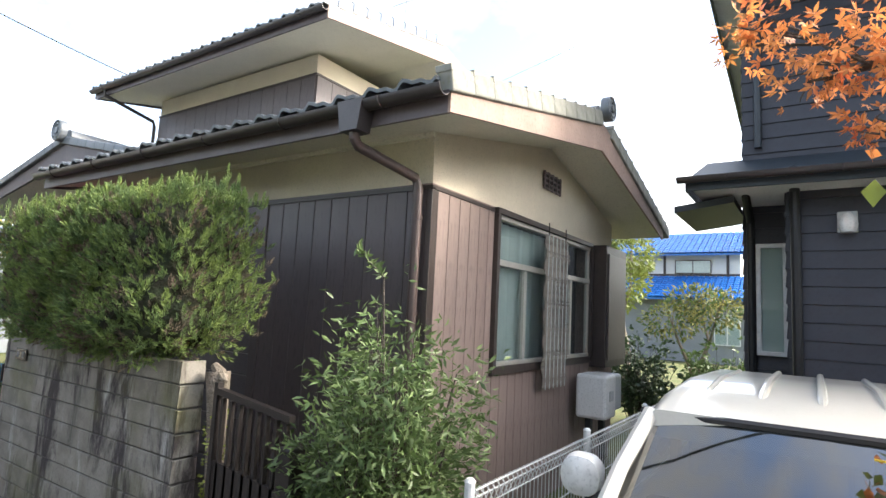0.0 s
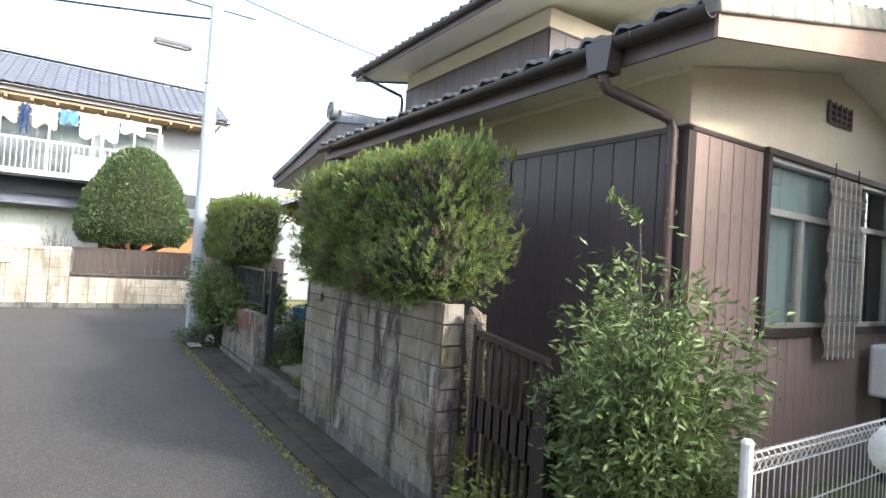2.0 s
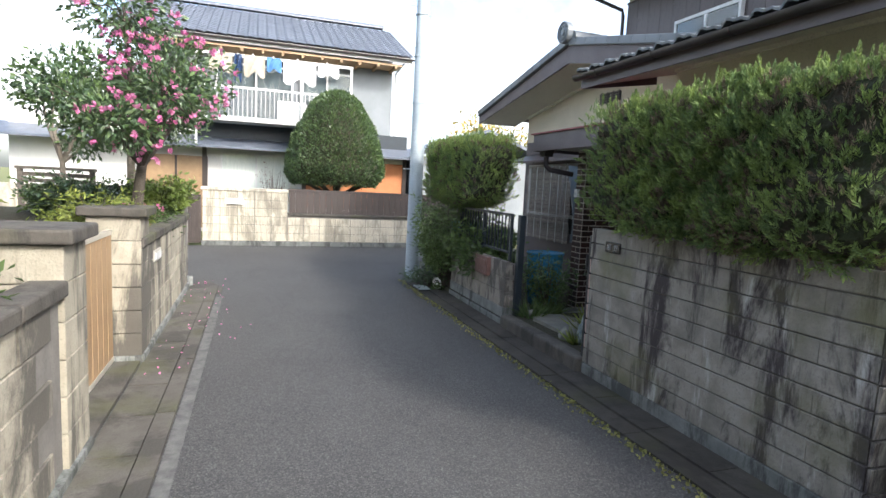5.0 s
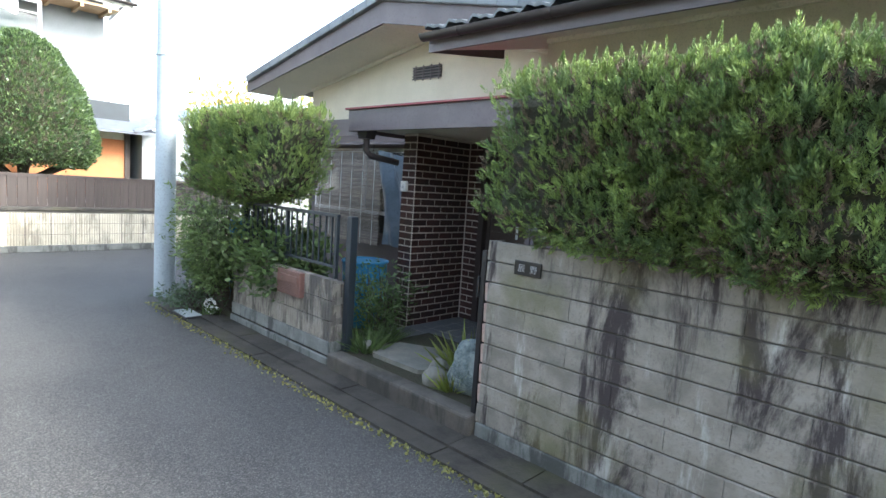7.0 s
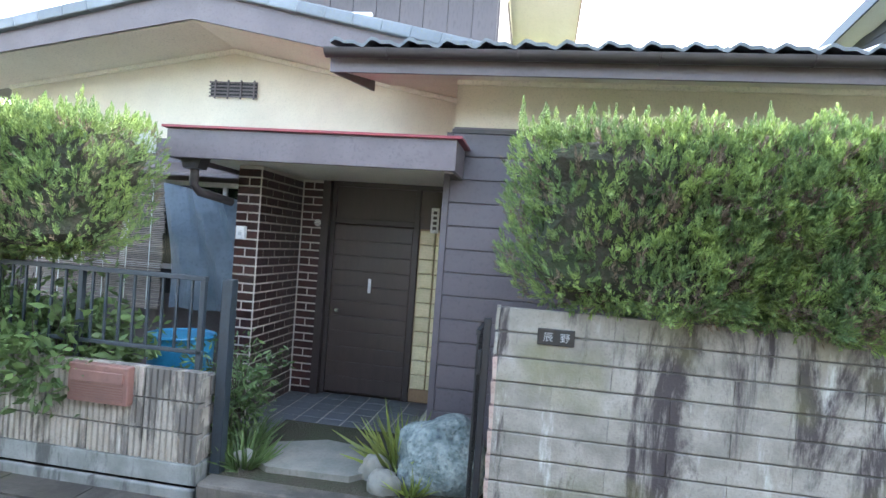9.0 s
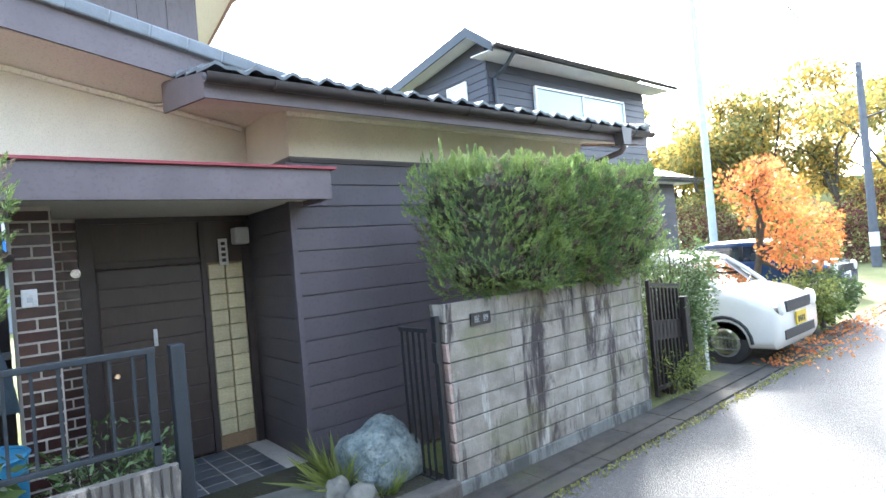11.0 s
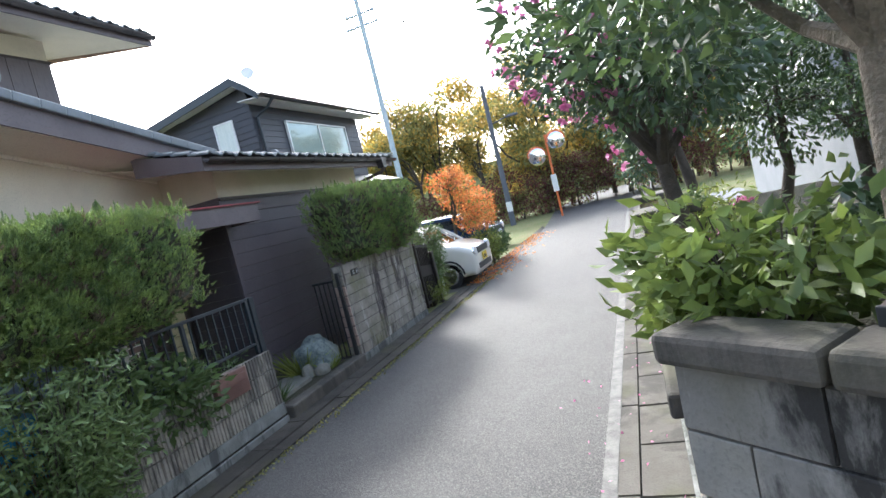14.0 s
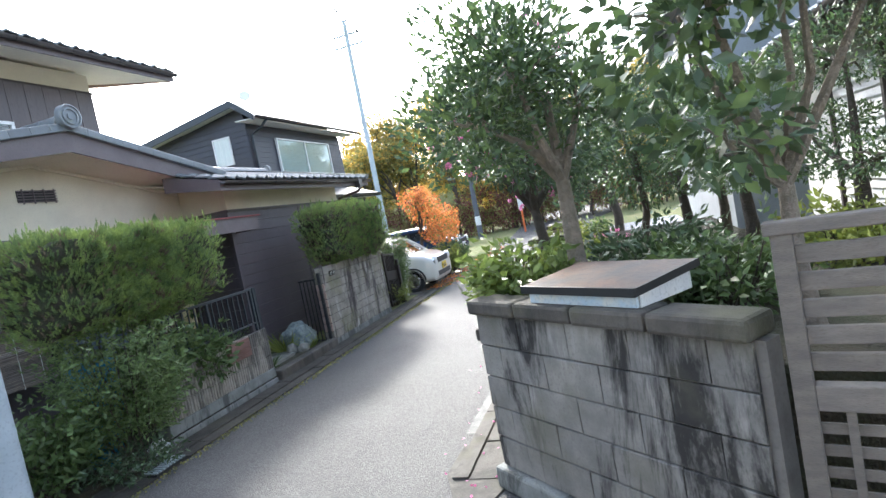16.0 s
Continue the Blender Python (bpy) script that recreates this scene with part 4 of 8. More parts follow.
# roof
RX0 = -5.68
roof = part("roof", slab(slab(bmesh.new(), (RX0, EAVE_Y, EZ), (VERGE_X, EAVE_Y, EZ), (VERGE_X, RIDGE_Y, RZ), (RX0, RIDGE_Y, RZ), 0.03), (RX0, RIDGE_Y, RZ), (VERGE_X, RIDGE_Y, RZ), (VERGE_X, BACK_Y, EZ), (RX0, BACK_Y, EZ), 0.03), FASCIA_M, house)
part("soffit", slab(slab(bmesh.new(), (RX0 + 0.02, EAVE_Y + 0.02, EZ - 0.115), (VERGE_X - 0.02, EAVE_Y + 0.02, EZ - 0.115), (VERGE_X - 0.02, RIDGE_Y, RZ - 0.17), (RX0 + 0.02, RIDGE_Y, RZ - 0.17), 0.012), (RX0 + 0.02, RIDGE_Y, RZ - 0.17), (VERGE_X - 0.02, RIDGE_Y, RZ - 0.17), (VERGE_X - 0.02, BACK_Y - 0.02, EZ - 0.115), (RX0 + 0.02, BACK_Y - 0.02, EZ - 0.115), 0.012), SOFFIT_M, house)
part("fascia", block(RX0, EAVE_Y - 0.022, EZ - 0.15, VERGE_X, EAVE_Y + 0.0, EZ + 0.0), FASCIA_M, house)
bm = bmesh.new()
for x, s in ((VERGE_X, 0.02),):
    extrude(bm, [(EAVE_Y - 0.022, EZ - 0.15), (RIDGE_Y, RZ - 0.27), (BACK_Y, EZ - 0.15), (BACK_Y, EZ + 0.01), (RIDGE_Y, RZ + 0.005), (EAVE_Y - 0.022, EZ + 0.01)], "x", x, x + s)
part("bargeboard", bm, FASCIA_PALE, house, "pinkish-brown bargeboard, coloured paler for its sunlit side")
bm = bmesh.new()
extrude(bm, [(EAVE_Y - 0.022, EZ - 0.15), (4.2, 2.99), (4.2, 3.23), (EAVE_Y - 0.022, EZ + 0.01)], "x", RX0 - 0.02, RX0)
part("bargeboard", bm, FASCIA_M, house)
slope = Vector((0, RIDGE_Y - EAVE_Y, RZ - EZ)).normalized()
roof_tiles(roof, (RX0, EAVE_Y - 0.07, EZ + 0.01), (1, 0, 0), slope, 20, 11, 0.257, 0.25, TILE_M)
back = Vector((0, RIDGE_Y - BACK_Y, RZ - EZ)).normalized()
roof_tiles(roof, (VERGE_X, BACK_Y + 0.07, EZ + 0.01), (-1, 0, 0), back, 20, 11, 0.253, 0.245, TILE_M, pieces=False)
verge = finish(box(block(-0.09, 0, -0.09, 0.015, 0.25, 0.05, 0.012), -0.09, -0.01, 0.02, 0.02, 0.02, 0.06, 0.006), "verge_tile", VERGE_M)
for k in range(11):
    piece("verge_tile", verge, roof, frame_of(Vector((VERGE_X + 0.03, EAVE_Y - 0.06, EZ + 0.05)) + slope * 0.245 * k, Vector((1, 0, 0)), slope))
for k in range(11):
    piece("verge_tile", verge, roof, frame_of(Vector((VERGE_X + 0.03, RIDGE_Y + 0.02, RZ + 0.05)) - back * 0.245 * k - back * 0.23, Vector((1, 0, 0)), Vector((0, 1, 0)) * back.y * -1 + Vector((0, 0, -back.z))))


def ridge_roll(parent, a, b, mat, r=0.11):
    """Half-round ridge tiles from a to b, with a round end tile."""
    a, b = Vector(a), Vector(b)
    d = (b - a).normalized()
    bm = bmesh.new()
    n = 8
    s = d.cross(Vector((0, 0, 1))).normalized()
    up = s.cross(d).normalized()
    poly = [(r * math.cos(math.pi * k / n), r * math.sin(math.pi * k / n)) for k in range(n + 1)]
    for along, k in ((0.0, 1.0), (0.29, 0.94)):
        pass
    lo = [bm.verts.new(s * u + up * (v + 0.02)) for u, v in poly]
    hi = [bm.verts.new(s * u * 0.93 + up * (v * 0.93 + 0.02) + d * 0.3) for u, v in poly]
    for k in range(n):
        bm.faces.new((lo[k], lo[k + 1], hi[k + 1], hi[k]))
    bm.faces.new(lo)
    bm.faces.new(hi)
    me = finish(bm, "ridge_tile", mat, True)
    count = int((b - a).length / 0.27)
    for k in range(count):
        piece("ridge_tile", me, parent, Matrix.Translation(a + d * 0.27 * k))


def end_tile(parent, p, d, mat, r=0.14):
    """A round moulded end tile with raised rings."""
    p, d = Vector(p), Vector(d).normalized()
    bm = bmesh.new()
    tube(bm, (p - d * 0.03, p + d * 0.04), r, 20)
    for rr in (r * 0.92, r * 0.62):
        s = d.orthogonal().normalized()
        t = d.cross(s)
        ring = [p + d * 0.045 + rr * (math.cos(2 * math.pi * k / 20) * s + math.sin(2 * math.pi * k / 20) * t) for k in range(21)]
        tube(bm, ring, r * 0.09, 6, cap=False)
    tube(bm, (p + d * 0.04, p + d * 0.06), r * 0.3, 12)
    part("end_tile", bm, mat, parent, "round moulded ridge end tile", smooth=True)


ridge_roll(roof, (RX0, RIDGE_Y, RZ + 0.06), (VERGE_X, RIDGE_Y, RZ + 0.06), TILE_M)
end_tile(roof, (VERGE_X + 0.06, RIDGE_Y, RZ + 0.13), (1, 0, 0), TILE_M, 0.12)
g = gutter(house, (RX0 - 0.03, EAVE_Y - 0.09, EZ - 0.02), (VERGE_X + 0.02, EAVE_Y - 0.09, EZ - 0.02))
bm = bmesh.new()
extrude(bm, [(-1.2, 2.79), (-1.06, 2.79), (-1.03, 2.98), (-1.23, 2.98)], "y", EAVE_Y - 0.15, EAVE_Y - 0.03)
part("hopper", bm, GUTTER_M, house, "dark rainwater hopper")
part("downpipe", rod([(-1.13, EAVE_Y - 0.09, 2.8), (-1.13, EAVE_Y - 0.09, 2.76), (-1.13, EAVE_Y - 0.05, 2.72), (-1.08, FY0 - 0.1, 2.64), (-1.07, FY0 - 0.07, 2.57), (-1.07, FY0 - 0.07, 0.1)], 0.034, 12), PIPE_M, house, smooth=True)
for z in (0.9, 1.7, 2.35):
    part("pipe_bracket", rod([(-1.07, FY0 - 0.07, z), (-1.07, FY0 - 0.07, z + 0.03)], 0.04, 12), PIPE_M, house)

# window in the gable wall, with its shutter case
W0, W1, WZ0, WZ1 = 4.72, 6.98, 1.32, 2.56
win = part("window", block(FX1 + 0.001, W0 - 0.05, WZ0 - 0.07, FX1 + 0.05, W1 + 0.03, WZ0, 0.004), FRAME_DARK, house)
for z0, z1, y0, y1, m in ((WZ1, WZ1 + 0.05, W0 - 0.05, W1 + 0.03, FRAME_DARK), (WZ0, WZ1, W0 - 0.05, W0, FRAME_DARK), (WZ0, WZ1, W1, W1 + 0.05, FRAME_DARK)):
    part("window_casing", block(FX1 + 0.001, y0, z0, FX1 + 0.06, y1, z1, 0.004), m, win)
for z0, z1 in ((WZ0, WZ0 + 0.035), (2.14, 2.19), (WZ1 - 0.035, WZ1)):
    part("window_rail", block(FX1 - 0.03, W0, z0, FX1 + 0.035, W1, z1, 0.003), ALU, win)
sash_w = (W1 - W0) / 4
for k in range(5):
    y = W0 + k * sash_w
    part("stile", block(FX1 - 0.02, y - (0 if k == 0 else 0.025), WZ0 + 0.035, FX1 + 0.025, y + (0.025 if k < 4 else 0), 2.14), ALU, win)
for k in range(3):
    y = W0 + k * (W1 - W0) / 2
    part("stile", block(FX1 - 0.02, y - (0 if k == 0 else 0.02), 2.19, FX1 + 0.025, y + (0.03 if k < 2 else 0), WZ1 - 0.035), ALU, win)
for k in range(4):
    p = part("pane", block(FX1 + 0.0, W0 + k * sash_w + 0.025, WZ0 + 0.035, FX1 + 0.004, W0 + (k + 1) * sash_w - 0.025, 2.14), GLASS, win)
    p.visible_shadow = False
for k in range(2):
    p = part("pane", block(FX1 + 0.0, W0 + k * sash_w * 2 + 0.03, 2.19, FX1 + 0.004, W0 + (k + 1) * sash_w * 2 - 0.02, WZ1 - 0.035), GLASS, win)
    p.visible_shadow = False


def curtain(parent, x, y0, y1, z0, z1, mat, along="y"):
    bm = bmesh.new()
    n = max(12, int((y1 - y0) / 0.025))
    cols = []
    for k in range(n + 1):
        u = y0 + (y1 - y0) * k / n
        off = 0.018 * math.sin(k * 1.15) + 0.008 * math.sin(k * 2.9)
        cols.append([bm.verts.new((x + off, u, z) if along == "y" else (u, x + off, z)) for z in (z0, z1)])
    for a, b in zip(cols, cols[1:]):
        bm.faces.new((a[0], b[0], b[1], a[1]))
    part("curtain", bm, mat, parent, "pale drawn curtain", smooth=True)


curtain(win, FX1 - 0.06, W0 + 0.02, W1 - 0.6, WZ0 + 0.03, WZ1 - 0.04, CURTAIN)
# thin dark sheet in place of the unlit room
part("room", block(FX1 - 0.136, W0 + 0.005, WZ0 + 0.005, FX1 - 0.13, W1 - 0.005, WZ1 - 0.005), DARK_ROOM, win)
case = part("shutter_case", block(FX1 - 0.01, 7.06, 1.2, FX1 + 0.2, 7.86, 2.6, 0.008), FRAME_DARK, house, "dark brown metal shutter case")
part("panel", block(FX1 + 0.2, 7.12, 1.28, FX1 + 0.215, 7.8, 2.5, 0.004), SIDING, case)
# dark sheet behind the bars paints the shade inside the vent
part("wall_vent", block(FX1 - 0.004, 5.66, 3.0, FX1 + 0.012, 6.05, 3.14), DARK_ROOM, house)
for k in range(5):
    part("vent_bar", block(FX1 + 0.01, 5.64 + k * 0.1, 2.98, FX1 + 0.028, 5.665 + k * 0.1, 3.16), FASCIA_M, house)
for k in range(4):
    part("vent_bar", block(FX1 + 0.012, 5.63, 2.985 + k * 0.05, FX1 + 0.024, 6.07, 3.0 + k * 0.05), FASCIA_M, house)

# entrance wing: ridge along y, gable to the lane
GX, GZ, GY = -7.31, 3.78, 3.98
HALF, DROP = 3.3, 0.68
ent = part("entrance_wall", block(-9.9, 4.7, 0.0, -6.72, 8.0, 2.58), SIDING_H, house)
bm = bmesh.new()
extrude(bm, [(-9.9, 2.58), (-4.89, 2.58), (-4.89, 3.052), (GX, 3.5), (-9.9, 3.068)], "y", 4.702, 4.86)
part("stucco_wall", bm, STUCCO, house)
roof2 = part("gable_roof", slab(slab(bmesh.new(), (GX - HALF, GY, GZ - DROP), (GX, GY, GZ), (GX, 9.5, GZ), (GX - HALF, 9.5, GZ - DROP), 0.04), (GX, GY, GZ), (GX + HALF - 0.6, GY, GZ - DROP * 0.82), (GX + HALF - 0.6, 9.5, GZ - DROP * 0.82), (GX, 9.5, GZ), 0.04), FASCIA_M, house)
part("soffit", slab(slab(bmesh.new(), (GX - HALF, GY + 0.02, GZ - DROP - 0.13), (GX, GY + 0.02, GZ - 0.26), (GX, 4.75, GZ - 0.26), (GX - HALF, 4.75, GZ - DROP - 0.13), 0.012), (GX, GY + 0.02, GZ - 0.26), (GX + HALF - 0.6, GY + 0.02, GZ - DROP * 0.82 - 0.2), (GX + HALF - 0.6, 4.75, GZ - DROP * 0.82 - 0.2), (GX, 4.75, GZ - 0.26), 0.012), SOFFIT_M, house)
bm = bmesh.new()
extrude(bm, [(GX - HALF, GZ - DROP - 0.15), (GX, GZ - 0.27), (GX + HALF - 0.6, GZ - DROP * 0.82 - 0.22), (GX + HALF - 0.6, GZ - DROP * 0.82), (GX, GZ + 0.0), (GX - HALF, GZ - DROP)], "y", GY - 0.025, GY)
part("bargeboard", bm, FASCIA_M, house)
vt = Vector((HALF, 0, DROP)).normalized()
for sgn in (-1, 1):
    d = Vector((-sgn * HALF, 0, DROP)).normalized()
    n = 13 if sgn < 0 else 11
    me = finish(block(0.0, -0.1, -0.05, 0.262, 0.08, 0.055, 0.014), "verge_tile", TILE_M)
    for k in range(n):
        o = Vector((GX, GY + 0.02, GZ + 0.03)) - d * (0.255 * (k + 1))
        piece("verge_tile", me, roof2, frame_of(o, d, Vector((0, 1, 0))))
roof_tiles(roof2, (GX - HALF - 0.05, 9.5, GZ - DROP + 0.02), (0, -1, 0), Vector((HALF, 0, DROP)), 21, 13, 0.26, 0.25, TILE_M, pieces=False)
roof_tiles(roof2, (GX + HALF - 0.6, GY + 0.1, GZ - DROP * 0.82 + 0.02), (0, 1, 0), Vector((-HALF + 0.6, 0, DROP * 0.82)), 21, 11, 0.26, 0.25, TILE_M, pieces=False)
ridge_roll(roof2, (GX, GY, GZ + 0.06), (GX, 9.4, GZ + 0.06), TILE_M)
end_tile(roof2, (GX, GY - 0.1, GZ + 0.14), (0, -1, 0), TILE_M, 0.15)
# flat dark sheet, the gable vent's inner shade as colour
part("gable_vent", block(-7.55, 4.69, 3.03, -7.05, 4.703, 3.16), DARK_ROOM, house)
for k in range(5):
    part("vent_bar", block(-7.56, 4.678, 3.02 + k * 0.035, -7.04, 4.688, 3.034 + k * 0.035), FASCIA_M, house)
for k in range(4):
    part("vent_bar", block(-7.5 + k * 0.14, 4.67, 3.0, -7.485 + k * 0.14, 4.68, 3.19), FASCIA_M, house)

# pale trim where the walls meet the soffits
bm = bmesh.new()
extrude(bm, [(-9.9, 3.03), (GX, 3.462), (-4.93, 3.018), (-4.93, 3.058), (GX, 3.505), (-9.9, 3.073)], "y", 4.672, 4.7)
part("soffit_trim", bm, SOFFIT_M, house, "pale trim under the gable soffit")
part("soffit_trim", block(FX0, FY0 - 0.024, 2.945, FX1, FY0 + 0.002, 2.99, 0.003), SOFFIT_M, house)

# entrance canopy
canopy = part("canopy", block(-6.99, 3.37, 2.25, -4.8, 4.85, 2.33), SOFFIT_M, house)
part("canopy_fascia", block(-7.01, 3.33, 2.21, -4.79, 3.365, 2.43, 0.004), FASCIA_M, canopy)
part("canopy_fascia", block(-4.82, 3.367, 2.21, -4.79, 4.7, 2.43, 0.004), FASCIA_M, canopy)
part("canopy_fascia", block(-7.01, 3.367, 2.21, -6.98, 4.7, 2.43, 0.004), FASCIA_M, canopy)
part("canopy_trim", block(-7.04, 3.3, 2.43, -4.75, 4.7, 2.45, 0.003), RED_TRIM, canopy, "thin dark red metal edge")
part("canopy_pipe", rod([(-6.84, 3.45, 2.25), (-6.84, 3.45, 2.02), (-6.82, 3.5, 1.97), (-6.72, 3.8, 1.92)], 0.035, 10), GUTTER_M, canopy, smooth=True)
bm = bmesh.new()
extrude(bm, [(-6.9, 2.14), (-6.78, 2.14), (-6.74, 2.25), (-6.94, 2.25)], "y", 3.39, 3.51)
part("canopy_hopper", bm, GUTTER_M, canopy)


# brick pier and return beside the door
def brick_face(parent, o, u, length, rows, first=0.2):
    """Bricks in running bond over a mortar bed; they face to the right of u."""
    base = frame_of(o, u, Vector((0, 0, 1)).cross(Vector(u)))
    full = finish(block(0.006, -0.004, 0.005, 0.204, 0.0, 0.066, 0.003), "brick", BRICK_M)
    cut = finish(block(0.006, -0.004, 0.005, 0.099, 0.0, 0.066, 0.003), "brick", BRICK_M)
    for r in range(rows):
        x = 0.0
        if r % 2:
            piece("brick", cut, parent, base @ Matrix.Translation((0, 0, r * 0.0745)))
            x = 0.105
        while x + 0.1 < length:
            fits = x + 0.2 < length
            piece("brick", full if fits else cut, parent, base @ Matrix.Translation((x, 0, r * 0.0745)))
            x += 0.21 if fits else 0.105


pier = part("brick_pier", block(-6.7, 3.86, 0.05, -6.49, 4.72, 2.24), MORTAR_W, house)
brick_face(pier, (-6.705, 3.86, 0.06), (1, 0, 0), 0.215, 29)
brick_face(pier, (-6.49, 3.855, 0.06), (0, 1, 0), 0.88, 29)
ret = part("brick_return", block(-6.49, 4.7, 0.1, -6.22, 4.8, 2.24), MORTAR_W, house)
brick_face(ret, (-6.48, 4.7, 0.135), (1, 0, 0), 0.26, 28)
part("door_frame", block(-6.274, 4.682, 0.14, -6.2, 4.758, 2.24), FRAME_DARK, house)
# door with its frame, transom and glass-block strip
back_wall = part("porch_wall", block(-6.6, 4.84, 0.1, -4.9, 4.9, 2.6), DOOR_M, house)
door = part("door", block(-6.16, 4.775, 0.17, -5.36, 4.815, 1.83, 0.004), DOOR_M, house, "dark brown panelled front door, closed")
for k in range(11):
    part("door_board", block(-6.15, 4.765, 0.18 + k * 0.15, -5.37, 4.776, 0.18 + k * 0.15 + 0.144, 0.004), DOOR_M, door)
part("knob", rod([(-6.07, 4.77, 0.98), (-6.07, 4.73, 0.98), (-6.07, 4.715, 0.98)], (0.012, 0.028, 0.02), 14), CHROME, door, "round chrome knob", smooth=True)
part("letter_strip", block(-5.78, 4.758, 1.17, -5.75, 4.766, 1.31), WHITE_P, door, "white paper strip")
for a, b, c, d in ((-6.22, 0.15, -6.16, 2.24), (-5.36, 0.15, -5.31, 2.24), (-6.16, 1.84, -5.36, 1.89), (-6.22, 2.2, -4.9, 2.26), (-4.98, 0.15, -4.92, 2.2)):
    part("door_frame", block(a, 4.76, b, c, 4.83, d, 0.004), FRAME_DARK, house)
part("transom", block(-6.16, 4.79, 1.89, -5.36, 4.81, 2.2), DOOR_M, house)
part("side_panel", block(-5.31, 4.785, 1.83, -4.98, 4.81, 2.2), DOOR_M, house)
gb = finish(block(0, 0, 0, 0.15, 0.05, 0.138, 0.012), "glass_block", GLASS_BLOCK)
sg = part("side_light", block(-5.31, 4.805, 0.15, -4.98, 4.82, 1.83), WOOD_TAN, house, "narrow side light of amber glass blocks")
for r in range(11):
    for c in range(2):
        piece("glass_block", gb, sg, pose(-5.3 + c * 0.157, 4.775, 0.28 + r * 0.14))
nm = thing("name_board", "small white name board beside the front door", "name board", pose(-5.16, 4.765, 1.8), in_world=False)
part("board", block(-0.04, -0.012, 0, 0.04, 0.0, 0.24, 0.003), WHITE_P, nm)
for k in range(4):
    part("writing_bar", block(-0.018, -0.015, 0.03 + k * 0.05, 0.018, -0.012, 0.06 + k * 0.05), FRAME_DARK, nm)
pl = thing("porch_lamp", "small white box lamp over the front door", "lamp", pose(-5.02, 4.78, 1.98))
part("bracket", block(-0.04, -0.02, 0.03, 0.04, 0.0, 0.11, 0.004), FRAME_DARK, pl)
part("shade", block(-0.065, -0.15, 0.0, 0.065, -0.02, 0.15, 0.015), WHITE_P, pl)
chime = thing("door_chime", "small silver door chime on the brick wall", "door chime", pose(-6.3, 4.69, 1.82))
part("body", rod([(0, 0, 0), (0, -0.03, 0)], 0.035, 16), CHROME, chime)
hp = thing("intercom", "small white intercom box on the brick pier", "intercom", pose(-6.62, 3.85, 1.62))
part("body", block(-0.05, -0.04, 0, 0.03, 0, 0.11, 0.006), WHITE_P, hp)
part("button", block(-0.025, -0.045, 0.03, 0.005, -0.04, 0.06), GREY_P, hp)

# porch tiles and steps
porch = thing("porch_floor", "dark slate-coloured square porch tiles", "floor", pose(-5.6, 4.2, 0), kind="structure", in_world=True)
part("bed", block(-6.49, 3.45, 0.0, -4.9, 4.8, 0.144), MORTAR_W, porch)
pt = finish(block(0.006, 0.006, 0, 0.194, 0.184, 0.02, 0.003), "floor_tile", PORCH_TILE)
for i in range(7):
    for j in range(7):
        piece("floor_tile", pt, porch, pose(-6.48 + i * 0.2, 3.46 + j * 0.19, 0.128))
ss = thing("stepping_stone", "flat grey stepping stone before the porch", "stone", pose(-5.5, 3.15, 0.15))
bm = bmesh.new()
extrude(bm, [(-0.45, -0.2), (-0.3, -0.3), (0.25, -0.28), (0.4, -0.1), (0.36, 0.2), (-0.1, 0.28), (-0.42, 0.12)], "z", 0, 0.05)
part("slab", bm, STONE_M, ss)

# left window with its reed blind, vent and plastic sheet
# window backed by a dark sheet for the unlit inside
lw = part("window", block(-9.6, 4.66, 1.0, -6.95, 4.7, 2.15), DARK_ROOM, house)
part("window_rail", block(-9.6, 4.62, 2.1, -6.9, 4.665, 2.15), ALU_W, lw)
part("window_rail", block(-9.6, 4.62, 1.25, -6.72, 4.665, 1.3), ALU_W, lw)
for x in (-9.6, -8.4, -7.3, -6.95):
    part("stile", block(x, 4.625, 1.3, x + 0.04, 4.66, 2.1), ALU_W, lw)
p = part("pane", block(-9.56, 4.64, 1.3, -6.95, 4.645, 2.1), GLASS, lw)
p.visible_shadow = False
part("awning", slab(bmesh.new(), (-9.8, 4.3, 2.2), (-6.75, 4.3, 2.2), (-6.75, 4.7, 2.34), (-9.8, 4.7, 2.34), 0.03), FASCIA_M, house)
part("small_vent", block(-8.36, 4.67, 2.42, -8.12, 4.7, 2.66, 0.004), GREY_P, house)
for k in range(5):
    part("vent_slat", block(-8.34, 4.655, 2.44 + k * 0.042, -8.14, 4.672, 2.465 + k * 0.042), GREY_P, house)


def reed_blind(m, wide, tall, label, rods=60, cords=6):
    """A hanging blind of thin reeds tied by cords; hangs down along -z, spreads along x."""
    b = thing("reed_blind", label, "blind", m)
    bm = bmesh.new()
    for k in range(rods):
        z = -tall * k / rods
        off = 0.012 * math.sin(k * 0.35)
        tube(bm, ((RNG.uniform(-0.02, 0.0), off, z), (wide + RNG.uniform(0, 0.02), off + RNG.uniform(-0.004, 0.004), z - 0.002)), tall / rods * 0.46, 4)
    part("reeds", bm, REED, b)
    for k in range(cords):
        x = wide * (k + 0.5) / cords
        part("cord", rod([(x, -0.012, -tall * j / 10) for j in range(11)], 0.004, 4), CURTAIN, b)
    for x in (wide * 0.12, wide * 0.88):
        part("hook", rod([(x, 0, 0), (x, 0.0, 0.12)], 0.005, 5), CABLE, b)
    return b


